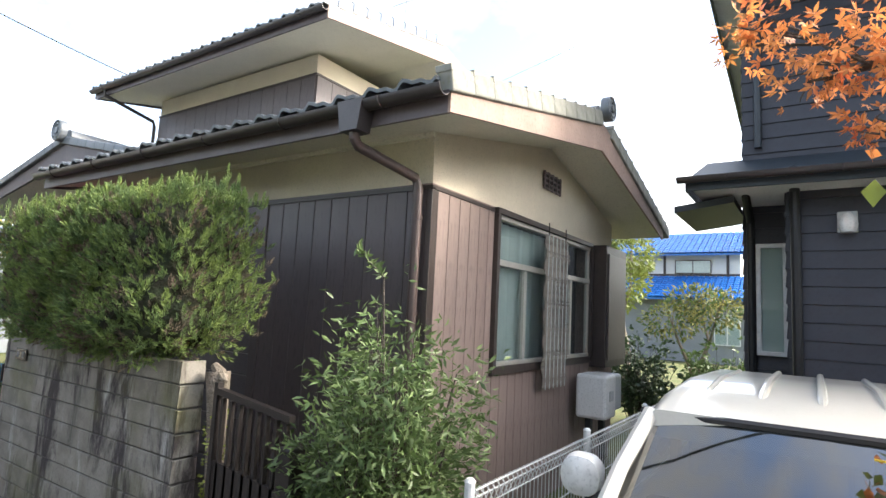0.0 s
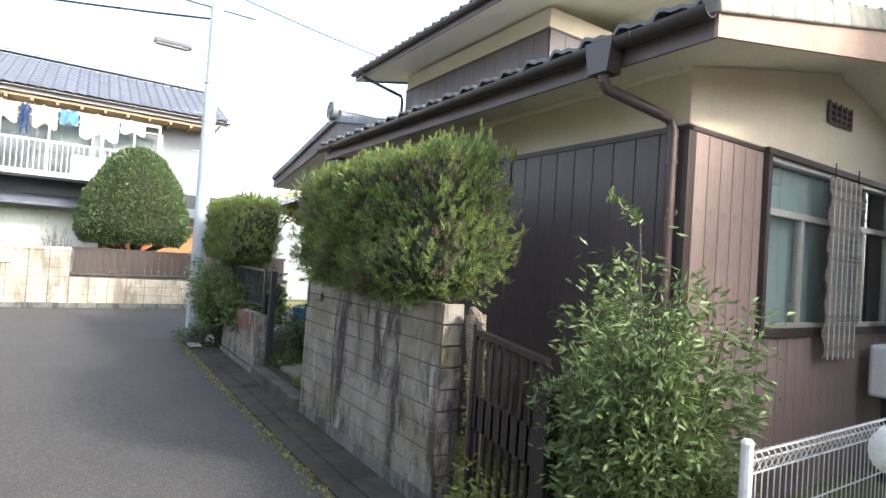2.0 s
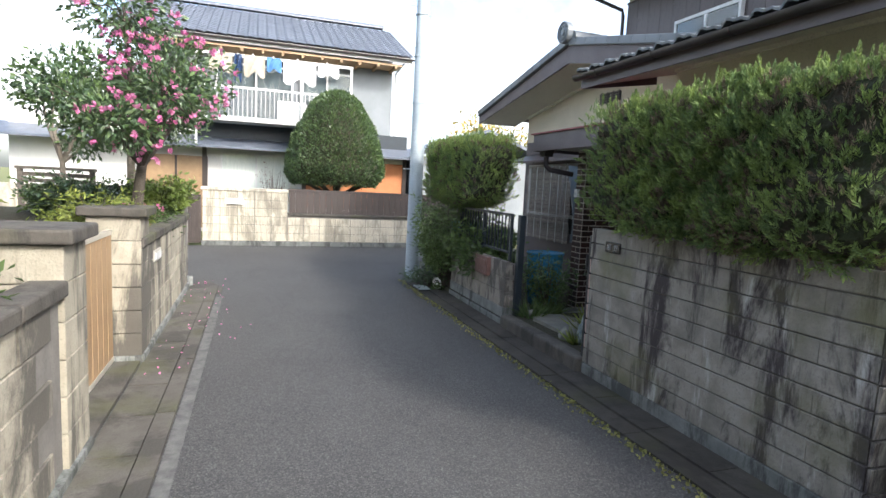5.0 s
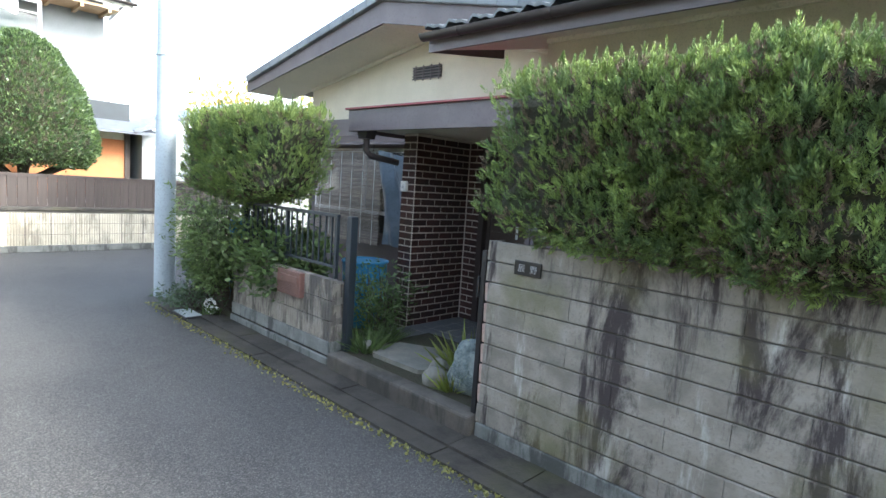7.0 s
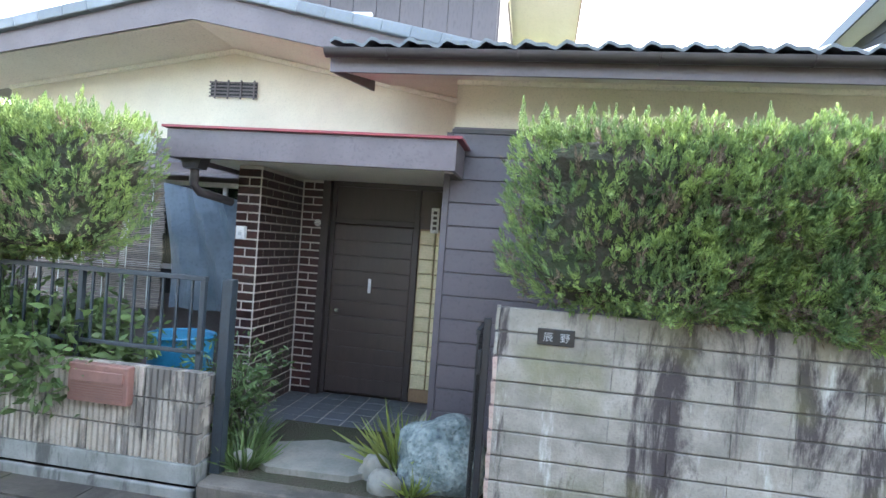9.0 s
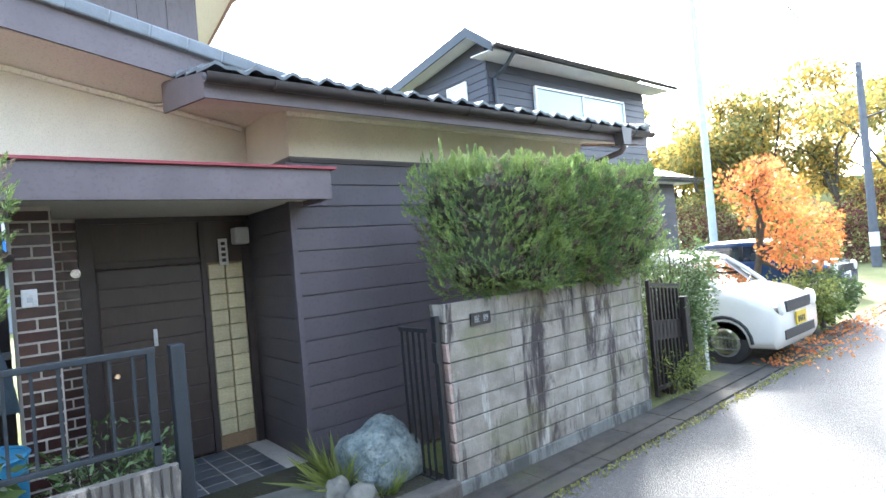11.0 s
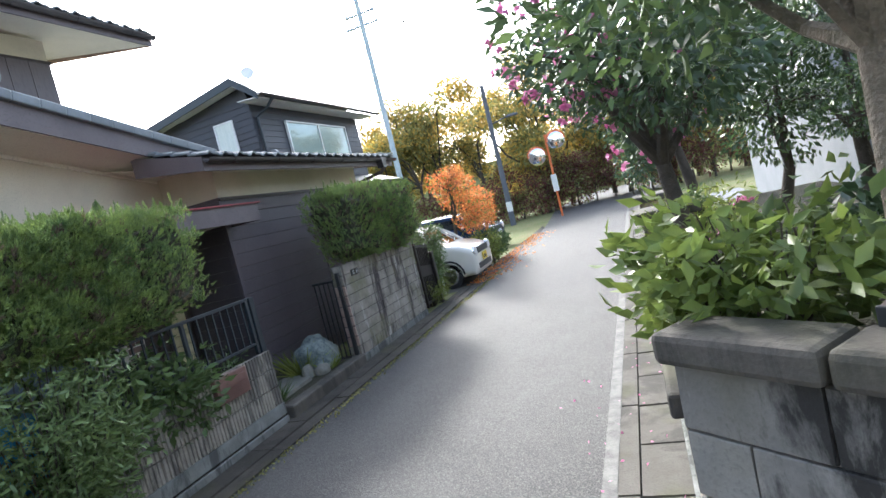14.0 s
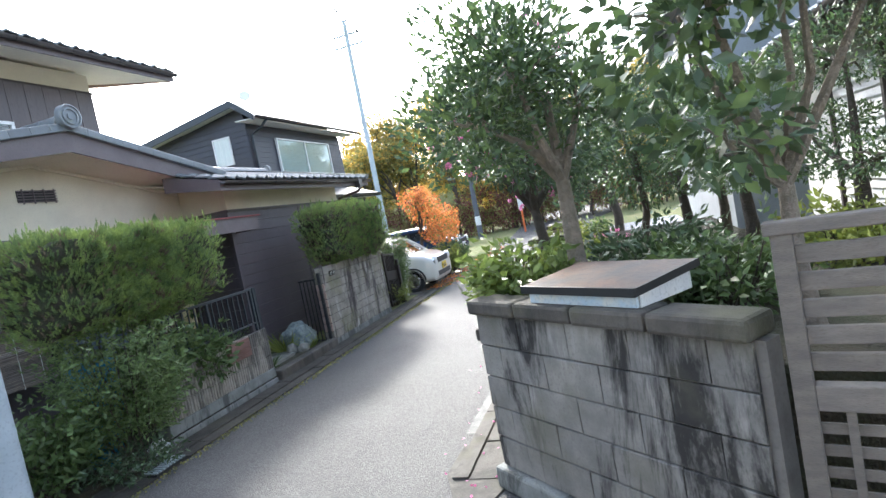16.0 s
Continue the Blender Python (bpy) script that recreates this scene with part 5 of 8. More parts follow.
reed_blind(frame_of((FX1 + 0.12, 5.5, 2.5), (0, 1, 0), (-1, 0, 0)), 0.56, 1.42, "grey reed blind hung before the window", 110)
reed_blind(pose(-9.3, 4.45, 2.1), 1.5, 1.25, "dark reed blind hung before the side window", 70)
sheet_t = thing("plastic_sheet", "grey-blue plastic sheet hung beside the brick pier", "sheet", pose(-7.75, 4.4, 0.9))
bm = bmesh.new()
n = 12
grid = [[bm.verts.new((i / n * 0.95 * (1 - 0.25 * (j / n) ** 2) + 0.1 * (1 - j / n), 0.05 * math.sin(i * 1.3 + j * 0.4), 1.2 * j / n - 0.12 * (i / n) * (j / n))) for j in range(n + 1)] for i in range(n + 1)]
for i in range(n):
    for j in range(n):
        bm.faces.new((grid[i][j], grid[i + 1][j], grid[i + 1][j + 1], grid[i][j + 1]))
part("cloth", bm, TARP, sheet_t, smooth=True)

# upper storey
UX0, UX1, UY0, UY1 = -9.0, -4.82, 6.1, 9.5
upper = part("upper_wall", block(UX0, UY0, 3.0, UX1, UY1, 5.1), SIDING, house)
plank_wall(upper, (UX0, UY0, 3.2), (1, 0, 0), 14, 0.298, 1.9, SIDING)
plank_wall(upper, (UX1, UY0, 3.2), (0, 1, 0), 11, 0.308, 1.9, SIDING)
part("upper_stucco", block(UX0 + 0.003, UY0 + 0.003, 5.1, UX1 - 0.003, UY1, 5.42), STUCCO, house)
part("siding_trim", block(UX0 - 0.01, UY0 - 0.03, 5.09, UX1 + 0.03, UY0, 5.12), FRAME_DARK, house)
part("siding_trim", block(UX1, UY0, 5.09, UX1 + 0.03, UY1, 5.12), FRAME_DARK, house)
VX0, VX1, VY0, VR, VY1 = -9.65, -3.75, 5.25, 7.8, 10.35
VZ, VRZ = 5.42, 6.02
roof3 = part("upper_roof", slab(slab(bmesh.new(), (VX0, VY0, VZ), (VX1, VY0, VZ), (VX1, VR, VRZ), (VX0, VR, VRZ), 0.04), (VX0, VR, VRZ), (VX1, VR, VRZ), (VX1, VY1, VZ), (VX0, VY1, VZ), 0.04), FASCIA_M, house)
part("soffit", slab(slab(bmesh.new(), (VX0, VY0 + 0.01, VZ - 0.115), (VX1, VY0 + 0.01, VZ - 0.115), (VX1, VR, VRZ - 0.18), (VX0, VR, VRZ - 0.18), 0.012), (VX0, VR, VRZ - 0.18), (VX1, VR, VRZ - 0.18), (VX1, VY1, VZ - 0.115), (VX0, VY1, VZ - 0.115), 0.012), SOFFIT_M, house)
part("fascia", block(VX0, VY0 - 0.02, VZ - 0.15, VX1, VY0, VZ), FASCIA_M, house)
# sunward bargeboard in the lightened colour, the other in plain fascia brown
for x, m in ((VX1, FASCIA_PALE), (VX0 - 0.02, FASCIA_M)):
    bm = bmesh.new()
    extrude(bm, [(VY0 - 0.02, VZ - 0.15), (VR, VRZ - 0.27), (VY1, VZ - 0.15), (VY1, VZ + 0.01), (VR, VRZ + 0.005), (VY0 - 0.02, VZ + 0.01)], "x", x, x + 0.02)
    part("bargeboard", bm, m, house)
us = Vector((0, VR - VY0, VRZ - VZ)).normalized()
roof_tiles(roof3, (VX0, VY0 - 0.06, VZ + 0.01), (1, 0, 0), us, 23, 11, 0.2565, 0.245, TILE_M, pieces=False)
roof_tiles(roof3, (VX1, VY1 + 0.06, VZ + 0.01), (-1, 0, 0), Vector((0, VR - VY1, VRZ - VZ)).normalized(), 23, 11, 0.2565, 0.245, TILE_M, pieces=False)
ridge_roll(roof3, (VX0, VR, VRZ + 0.06), (VX1, VR, VRZ + 0.06), TILE_M)
gutter(house, (VX0 - 0.02, VY0 - 0.08, VZ - 0.02), (VX1 + 0.02, VY0 - 0.08, VZ - 0.02))
part("downpipe", rod([(-9.2, VY0 - 0.08, VZ - 0.06), (-9.2, VY0 - 0.06, 5.25), (-9.05, UY0 - 0.1, 5.0), (-9.05, UY0 - 0.07, 4.9), (-9.05, UY0 - 0.07, 3.5)], 0.032, 8), GUTTER_M, house, smooth=True)
# same dark backing as shade inside the upper window
uw = part("upper_window", block(-7.6, UY0 - 0.06, 3.6, -6.4, UY0 - 0.02, 4.4), DARK_ROOM, house)
for a, b, c, d in ((-7.65, 3.55, -6.35, 3.6), (-7.65, 4.4, -6.35, 4.45), (-7.65, 3.6, -7.6, 4.4), (-6.4, 3.6, -6.35, 4.4), (-7.02, 3.6, -6.98, 4.4)):
    part("window_frame", block(a, UY0 - 0.09, b, c, UY0 - 0.02, d, 0.004), ALU_W, uw)
p = part("pane", block(-7.6, UY0 - 0.075, 3.6, -6.4, UY0 - 0.07, 4.4), GLASS, uw)
p.visible_shadow = False

# ---- strip between the wall and the fence ----
sg = thing("slatted_gate", "dark brown steel slatted gate, closed, beside the wall", "gate", pose(-1.6, 2.7, 0.08))
part("top_rail", slab(bmesh.new(), (0, -0.02, 1.17), (0.6, -0.02, 1.1), (0.6, 0.02, 1.1), (0, 0.02, 1.17), 0.035), GATE_BROWN, sg)
part("panel", slab(bmesh.new(), (0, -0.012, 0.78), (0.6, -0.012, 0.72), (0.6, 0.012, 0.72), (0, 0.012, 0.78), 0.2), GATE_BROWN, sg)
part("bottom_rail", block(0, -0.02, 0.06, 0.6, 0.02, 0.1), GATE_BROWN, sg)
for k in range(8):
    part("slat", block(0.03 + k * 0.075, -0.012, 0.1, 0.05 + k * 0.075, 0.012, 1.12 - k * 0.009), GATE_BROWN, sg)
part("stile", block(-0.03, -0.02, 0, 0.0, 0.02, 1.2), GATE_BROWN, sg)
gp = thing("gate_post", "dark brown square gate post by the bush", "gate post", pose(-0.97, 2.68, 0.02))
part("post", block(-0.05, -0.05, 0, 0.05, 0.05, 1.02, 0.008), GATE_BROWN, gp)
st = thing("mossy_post", "old mossy stump post with a broken top beside the wall", "post", pose(-1.72, 2.78, 0.02))
part("trunk", rod([(0, 0, 0), (0.02, 0.01, 0.5), (0.0, 0.0, 1.0), (-0.03, 0, 1.3)], (0.06, 0.05, 0.055, 0.07), 10), BARK, st, smooth=True)
part("broken_top", rod([(-0.07, 0, 1.33), (0.0, -0.01, 1.29), (0.07, -0.02, 1.25)], (0.025, 0.04, 0.015), 8), BARK, st, smooth=True)
p_, d_ = ball_points([((0.02, 0, 0.3 + 0.22 * k), (0.07, 0.07, 0.16)) for k in range(4)], 500, 0.2)
scatter("moss", leaf_shape(0.8), p_, d_, 0.022, LEAF_YEL, st, "bright green moss", "stuff")

rng = np.random.default_rng(5)


def nandina(name, label, c, radius, z0, z1, stems, n, size=0.06, mat=LEAF_NANDINA, tall=None):
    """A bush of many stems with compound leaves."""
    b = thing(name, label, "bush", pose(c[0], c[1], z0), in_world=True)
    bm = bmesh.new()
    pts, ways = [], []
    for k in range(stems):
        a, r = rng.uniform(0, 2 * math.pi), radius * math.sqrt(rng.uniform(0, 1))
        top = Vector((c[0] + r * math.cos(a), c[1] + r * math.sin(a), z0 + (z1 - z0) * rng.uniform(0.55, 1.0) * (1 - 0.25 * r / radius)))
        base = Vector((c[0] + 0.25 * r * math.cos(a), c[1] + 0.25 * r * math.sin(a), z0))
        mid = base.lerp(top, 0.5) + Vector((rng.normal() * 0.04, rng.normal() * 0.04, 0))
        tube(bm, (base, mid, top), (0.008, 0.006, 0.003), 5)
        for j in range(n // stems // 5):
            f = rng.uniform(0.3, 1.05)
            o = base.lerp(top, f)
            out = Vector((math.cos(a + rng.normal()), math.sin(a + rng.normal()), rng.uniform(-0.1, 0.6))).normalized()
            reach = rng.uniform(0.05, 0.22)
            for q in range(5):
                p = o + out * reach + Vector(rng.normal(size=3)) * 0.035
                pts.append(p)
                ways.append(out + Vector(rng.normal(size=3)) * 0.7 + Vector((0, 0, -0.2)))
    if tall:
        tube(bm, ((c[0], c[1], z0 + 0.8), (c[0] - 0.08, c[1], z1), tall), (0.008, 0.006, 0.003), 5)
        for j in range(60):
            f = j / 60
            pts.append(Vector((c[0] - 0.08, c[1], z1)).lerp(Vector(tall), f))
            ways.append(Vector(rng.normal(size=3)) + Vector((0, 0, 0.6)))
    part("stem_mass", bm, BARK_DARK, b)
    scatter("leaves", leaf_shape(0.3 if size < 0.07 else 0.45), pts, ways, size * rng.uniform(0.7, 1.3, len(pts)), mat, b, kind="stuff")
    return b


nandina("nandina_bush", "tall bushy nandina with narrow green leaves by the gate", (-0.64, 3.0), 0.36, 0.03, 1.9, 75, 11000, 0.056, tall=(-0.98, 3.05, 2.08))
nandina("garden_shrub", "low weedy shrub beside the slatted gate", (-1.25, 2.78), 0.28, 0.03, 0.55, 30, 1500, 0.05, LEAF_YEL)
nandina("garden_shrub", "low light green shrub at the fence end", (-0.3, 3.15), 0.22, 0.03, 0.8, 25, 1400, 0.05, LEAF_YEL)


def wire_fence(x, y0, y1, z, posts):
    f = thing("mesh_fence", "white coated wire mesh fence beside the parking bay", "fence", pose(x, y0, 0.0))
    length = y1 - y0
    for k in range(posts):
        y = length * k / (posts - 1)
        part("post", rod([(0, y, 0), (0, y, z + 0.03)], 0.024, 12), FENCE_W, f)
        part("post_cap", rod([(0, y, z + 0.03), (0, y, z + 0.045)], (0.027, 0.015), 12), FENCE_W, f)
    bm = bmesh.new()
    n = int(length / 0.05)
    for k in range(n + 1):
        y = length * k / n
        tube(bm, ((0.012, y, 0.08), (0.012, y, z - 0.09), (0.04, y, z - 0.02), (0.02, y, z + 0.005), (-0.02, y, z - 0.03), (0.008, y, z - 0.09)), 0.0028, 4)
    part("wire_mesh", bm, FENCE_W, f)["kind"] = "stuff"
    for h in [0.1, 0.25, 0.4, 0.55, 0.7, z - 0.09, z - 0.03, z]:
        part("wire", rod([(0.014 if h < z - 0.05 else 0.03, 0, h), (0.014 if h < z - 0.05 else 0.03, length, h)], 0.004, 5), FENCE_W, f)
    return f


wire_fence(-0.08, 2.9, 7.4, 0.98, 4)
heater = thing("water_heater", "white and grey wall-side water heater on black legs", "water heater", pose(-0.72, 6.35, 0.02))
part("body", block(-0.16, 0.0, 0.72, 0.16, 0.34, 1.16, 0.03), WHITE_P, heater)
part("rear_body", block(-0.18, 0.35, 0.76, 0.12, 0.68, 1.14, 0.03), GREY_P, heater)
part("panel", block(0.16, 0.1, 0.9, 0.168, 0.22, 1.0), GREY_P, heater)
for y in (0.08, 0.5):
    part("leg", block(-0.08, y, 0, -0.02, y + 0.06, 0.74), BLACK_PLASTIC, heater)


# ---- the small car ----
def loft(bm, rings):
    """Closed rings of equal count joined in turn."""
    vs = [[bm.verts.new(p) for p in r] for r in rings]
    n = len(vs[0])
    for a, b in zip(vs, vs[1:]):
        for k in range(n):
            bm.faces.new((a[k], a[(k + 1) % n], b[(k + 1) % n], b[k]))
    bm.faces.new(vs[0][::-1])
    bm.faces.new(vs[-1])
    return bm


def ring(y, w, z0, z1, r=0.1, crown_h=0.0, seg=4):
    """A rounded-box section across the car at y."""
    pts = []
    for cx, cz, a0 in ((w - r, z1 - r, 0), (-w + r, z1 - r, 90), (-w + r, z0 + r, 180), (w - r, z0 + r, 270)):
        for k in range(seg + 1):
            a = radians(a0 + 90 * k / seg)
            x = cx + r * math.cos(a)
            z = cz + r * math.sin(a)
            if crown_h and z > z1 - r * 0.5:
                z += crown_h * (1 - (x / w) ** 2)
            pts.append((x, y, z))
    return pts


def small_car(m, paint, label, plate_mat):
    """A tall small car; its nose at -y, its base on z = 0."""
    c = thing("car", label, "car", m)
    W = 0.735
    bm = loft(bmesh.new(), [ring(0.0, W * 0.86, 0.28, 0.66, 0.1), ring(0.06, W * 0.95, 0.2, 0.76, 0.12), ring(0.3, W, 0.2, 0.86, 0.12, 0.02), ring(0.66, W, 0.2, 0.93, 0.12, 0.02), ring(1.1, W, 0.2, 0.95, 0.1), ring(2.9, W, 0.2, 0.95, 0.1), ring(3.25, W * 0.97, 0.22, 0.93, 0.12), ring(3.32, W * 0.9, 0.28, 0.85, 0.12)])
    part("body", bm, paint, c, smooth=True)
    bm = loft(bmesh.new(), [ring(1.08, W * 0.84, 1.2, 1.31, 0.05, 0.02), ring(1.3, W * 0.845, 1.2, 1.37, 0.08, 0.03), ring(1.8, W * 0.85, 1.2, 1.4, 0.09, 0.035), ring(2.7, W * 0.84, 1.2, 1.39, 0.09, 0.03), ring(3.05, W * 0.8, 1.2, 1.34, 0.08, 0.02)])
    roof_part = part("roof", bm, paint, c, smooth=True)
    for x in (-0.42, -0.2, 0.02, 0.24, 0.46):
        part("roof_rib", rod([(x, y, z + c_h * (1 - (x / w) ** 2) - s) for y, z, c_h, w, s in ((1.25, 1.357, 0.027, 0.62, 0.04), (1.45, 1.379, 0.031, 0.62, 0.018), (1.8, 1.4, 0.035, 0.625, 0.017), (2.7, 1.39, 0.03, 0.617, 0.017))], (0.018, 0.02, 0.02, 0.02), 8), paint, roof_part, smooth=True)
    for s in (-1, 1):
        part("front_pillar", rod([(s * 0.7, 0.62, 0.9), (s * 0.665, 0.85, 1.1), (s * 0.61, 1.12, 1.29)], (0.035, 0.032, 0.035), 8), paint, c, smooth=True)
        part("middle_pillar", block(s * 0.66 - 0.02, 1.85, 0.92, s * 0.66 + 0.02, 1.95, 1.3), BLACK_PLASTIC, c)
        part("rear_pillar", rod([(s * 0.7, 3.15, 0.9), (s * 0.62, 2.98, 1.3)], 0.07, 8), paint, c, smooth=True)
        bm = bmesh.new()
        bm.faces.new([bm.verts.new(p) for p in ((s * 0.705, 0.78, 0.94), (s * 0.705, 3.1, 0.94), (s * 0.625, 2.95, 1.28), (s * 0.625, 1.15, 1.28))])
        part("side_window", bm, GLASS_CAR, c).visible_shadow = False
        mirror = part("wing_mirror", loft(bmesh.new(), [ring(0.86, 0.03, 0.98, 1.06, 0.02), ring(0.89, 0.085, 0.94, 1.1, 0.07), ring(0.95, 0.09, 0.93, 1.11, 0.07), ring(0.97, 0.085, 0.94, 1.1, 0.06)]), WHITE_P, c, smooth=True)
        mirror.matrix_basis = pose(s * 0.85, 0, 0)
        part("mirror_arm", rod([(s * 0.69, 0.93, 0.93), (s * 0.83, 0.93, 0.95)], (0.04, 0.03), 8), BLACK_PLASTIC, c)
        lamp = part("headlight", rod([(s * 0.54, 0.06, 0.7), (s * 0.54, 0.0, 0.7)], (0.12, 0.105), 18), SILVER, c, smooth=True)
        part("lens", rod([(s * 0.54, -0.002, 0.7), (s * 0.54, -0.02, 0.7)], (0.1, 0.06), 18), WHITE_P, lamp)
        for y in (0.6, 2.75):
            wheel = part("wheel", rod([(s * 0.6, y, 0.27), (s * 0.735, y, 0.27)], 0.27, 24), RUBBER, c, "black tyre", smooth=True)
            part("rim", rod([(s * 0.736, y, 0.27), (s * 0.745, y, 0.27)], (0.18, 0.15), 18), SILVER, wheel)
            part("wheel_arch", rod([(s * 0.738, y + 0.32 * math.cos(radians(a)), 0.27 + 0.32 * math.sin(radians(a))) for a in range(0, 181, 18)], 0.022, 6), BLACK_PLASTIC, c)
    bm = bmesh.new()
    n = 8
    grid = [[bm.verts.new((x, 0.66 + 0.42 * v + 0.06 * (abs(x) / 0.68) ** 2, 0.94 + 0.36 * v - 0.01 * (x / 0.68) ** 2)) for v in (0, 0.5, 1)] for x in ((-0.69 + 1.38 * k / n) for k in range(n + 1))]
    for i, col in enumerate(grid):
        for j, v in enumerate(col):
            v.co.x *= 1 - 0.06 * j
    for i in range(n):
        for j in range(2):
            bm.faces.new((grid[i][j], grid[i + 1][j], grid[i + 1][j + 1], grid[i][j + 1]))
    part("windscreen", bm, GLASS_CAR, c, smooth=True).visible_shadow = False
    part("windscreen_trim", rod([(-0.65 + 1.3 * k / 10, 1.075 + 0.05 * abs(-1 + k / 5) ** 2, 1.3 - 0.008 * abs(-1 + k / 5) ** 2) for k in range(11)], 0.018, 6), BLACK_PLASTIC, c)
    part("inspection_sticker", block(0.16, 1.02, 1.2, 0.21, 1.025, 1.25), PLATE_YEL, c, "yellow inspection sticker")
    part("dashboard", block(-0.62, 0.75, 0.86, 0.62, 1.1, 0.96, 0.03), BLACK_PLASTIC, c)
    for x in (-0.33, 0.33):
        part("seat", block(x - 0.22, 1.6, 0.5, x + 0.22, 1.75, 1.12, 0.05), GREY_P, c)
        part("headrest", block(x - 0.12, 1.62, 1.13, x + 0.12, 1.72, 1.26, 0.03), GREY_P, c)
    part("grille", block(-0.4, -0.012, 0.62, 0.4, 0.02, 0.76, 0.01), BLACK_PLASTIC, c)
    part("lower_grille", block(-0.5, -0.008, 0.3, 0.5, 0.03, 0.42, 0.01), BLACK_PLASTIC, c)
    num = part("number_plate", block(-0.165, -0.03, 0.44, 0.165, -0.012, 0.6, 0.004), plate_mat, c, "yellow number plate")
    for k in range(4):
        part("plate_bar", block(-0.12 + k * 0.06, -0.033, 0.47, -0.085 + k * 0.06, -0.03, 0.54), BLACK_PLASTIC, num)
    for k in range(2):
        part("wiper", rod([(-0.3 + k * 0.5, 0.66, 0.945), (0.1 + k * 0.45, 0.74, 1.0)], 0.007, 5), BLACK_PLASTIC, c)
    return c


small_car(pose(1.18, 2.27, 0.0) @ Matrix.Scale(1.03, 4), CAR_PAINT, "cream-coloured tall small car parked nose to the lane", PLATE_YEL)
small_car(pose(7.6, 3.4, 0.0, 0, 0, -4), CAR_BLUE, "dark blue car parked further along the lane", WHITE_P)

# ---- the dark house next door ----
dk = thing("house", "dark blue-grey two-storey house with lap siding and a low roof", "house", pose(3, 9, 0), in_world=True)


def lap_wall(parent, o, u, length, z0, z1, mat, pitch=0.15):
    """Lap siding: boards that lean out at the foot."""
    bm = bmesh.new()
    extrude(bm, [(0, 0.0), (-0.022, 0.002), (-0.008, pitch), (0, pitch)], "x", 0, length)
    me = finish(bm, "lap_board", mat)
    base = frame_of((o[0], o[1], z0), u, Vector((0, 0, 1)).cross(Vector(u)))
    for k in range(int((z1 - z0) / pitch)):
        piece("lap_board", me, parent, base @ Matrix.Translation((0, 0, k * pitch)))


uw = part("upper_wall", block(0.64, 6.92, 0.0, 6.0, 11.0, 5.3), DK_SIDING, dk)
lap_wall(uw, (0.62, 6.9), (1, 0, 0), 5.4, 3.3, 5.3, DK_SIDING)
lap_wall(uw, (0.62, 6.9), (1, 0, 0), 0.5, 0.3, 3.3, DK_SIDING)
lap_wall(uw, (0.62, 11.0), (0, -1, 0), 4.1, 0.3, 5.5, DK_SIDING)
lw2 = part("lower_wall", block(1.02, 6.32, 0.0, 6.0, 6.92, 3.1), DK_SIDING, dk)
lap_wall(lw2, (1.0, 6.3), (1, 0, 0), 5.0, 0.3, 3.1, DK_SIDING)
lap_wall(lw2, (1.0, 6.92), (0, -1, 0), 0.6, 0.3, 3.1, DK_SIDING)
bm = bmesh.new()
extrude(bm, [(6.9, 5.3), (11.0, 5.1), (6.98, 5.7)], "x", 0.64, 0.8)
part("gable_wall", bm, DK_SIDING, dk)
dr = part("roof", slab(slab(bmesh.new(), (0.25, 6.35, 5.35), (6.5, 6.35, 5.35), (6.5, 6.98, 5.84), (0.25, 6.98, 5.84), 0.06), (0.25, 6.98, 5.84), (6.5, 6.98, 5.84), (6.5, 11.6, 5.1), (0.25, 11.6, 5.1), 0.06), IRON_BLUE, dk)
part("soffit", slab(bmesh.new(), (0.27, 6.37, 5.27), (6.48, 6.37, 5.27), (6.48, 6.95, 5.3), (0.27, 6.95, 5.3), 0.02), WHITE_WALL, dk)
part("soffit", slab(slab(bmesh.new(), (0.25, 6.4, 5.28), (0.66, 6.4, 5.28), (0.66, 6.98, 5.75), (0.25, 6.98, 5.75), 0.02), (0.25, 6.98, 5.75), (0.66, 6.98, 5.75), (0.66, 11.5, 5.03), (0.25, 11.5, 5.03), 0.02), WHITE_WALL, dk)
bm = bmesh.new()
extrude(bm, [(6.35, 5.2), (6.98, 5.67), (11.6, 4.93), (11.6, 5.12), (6.98, 5.86), (6.35, 5.37)], "x", 0.22, 0.25)
part("bargeboard", bm, IRON_BLUE, dk)
gutter(dk, (0.2, 6.28, 5.32), (6.55, 6.28, 5.32))
part("downpipe", rod([(0.75, 6.28, 5.28), (0.75, 6.5, 5.1), (0.75, 6.84, 4.95), (0.75, 6.84, 3.5)], 0.035, 8), IRON_BLUE, dk)
part("downpipe", rod([(1.06, 6.0, 3.05), (1.06, 6.22, 2.9), (1.06, 6.24, 0.1)], 0.04, 10), IRON, dk)
part("downpipe", rod([(0.68, 6.3, 2.95), (0.68, 6.82, 2.75), (0.68, 6.84, 0.1)], 0.035, 10), IRON, dk)
low = part("porch_roof", slab(bmesh.new(), (0.28, 5.9, 3.02), (6.5, 5.9, 3.02), (6.5, 6.95, 3.42), (0.28, 6.95, 3.42), 0.05), IRON_BLUE, dk)
part("porch_fascia", block(0.26, 5.87, 2.9, 6.5, 5.9, 3.03), IRON_BLUE, dk)
part("porch_fascia", block(0.25, 5.9, 2.9, 0.28, 6.95, 3.03), IRON_BLUE, dk)
part("porch_soffit", block(0.3, 5.92, 2.92, 6.45, 6.9, 2.94), WHITE_WALL, dk)
gutter(dk, (0.2, 5.8, 3.0), (6.5, 5.8, 3.0), 0.05)
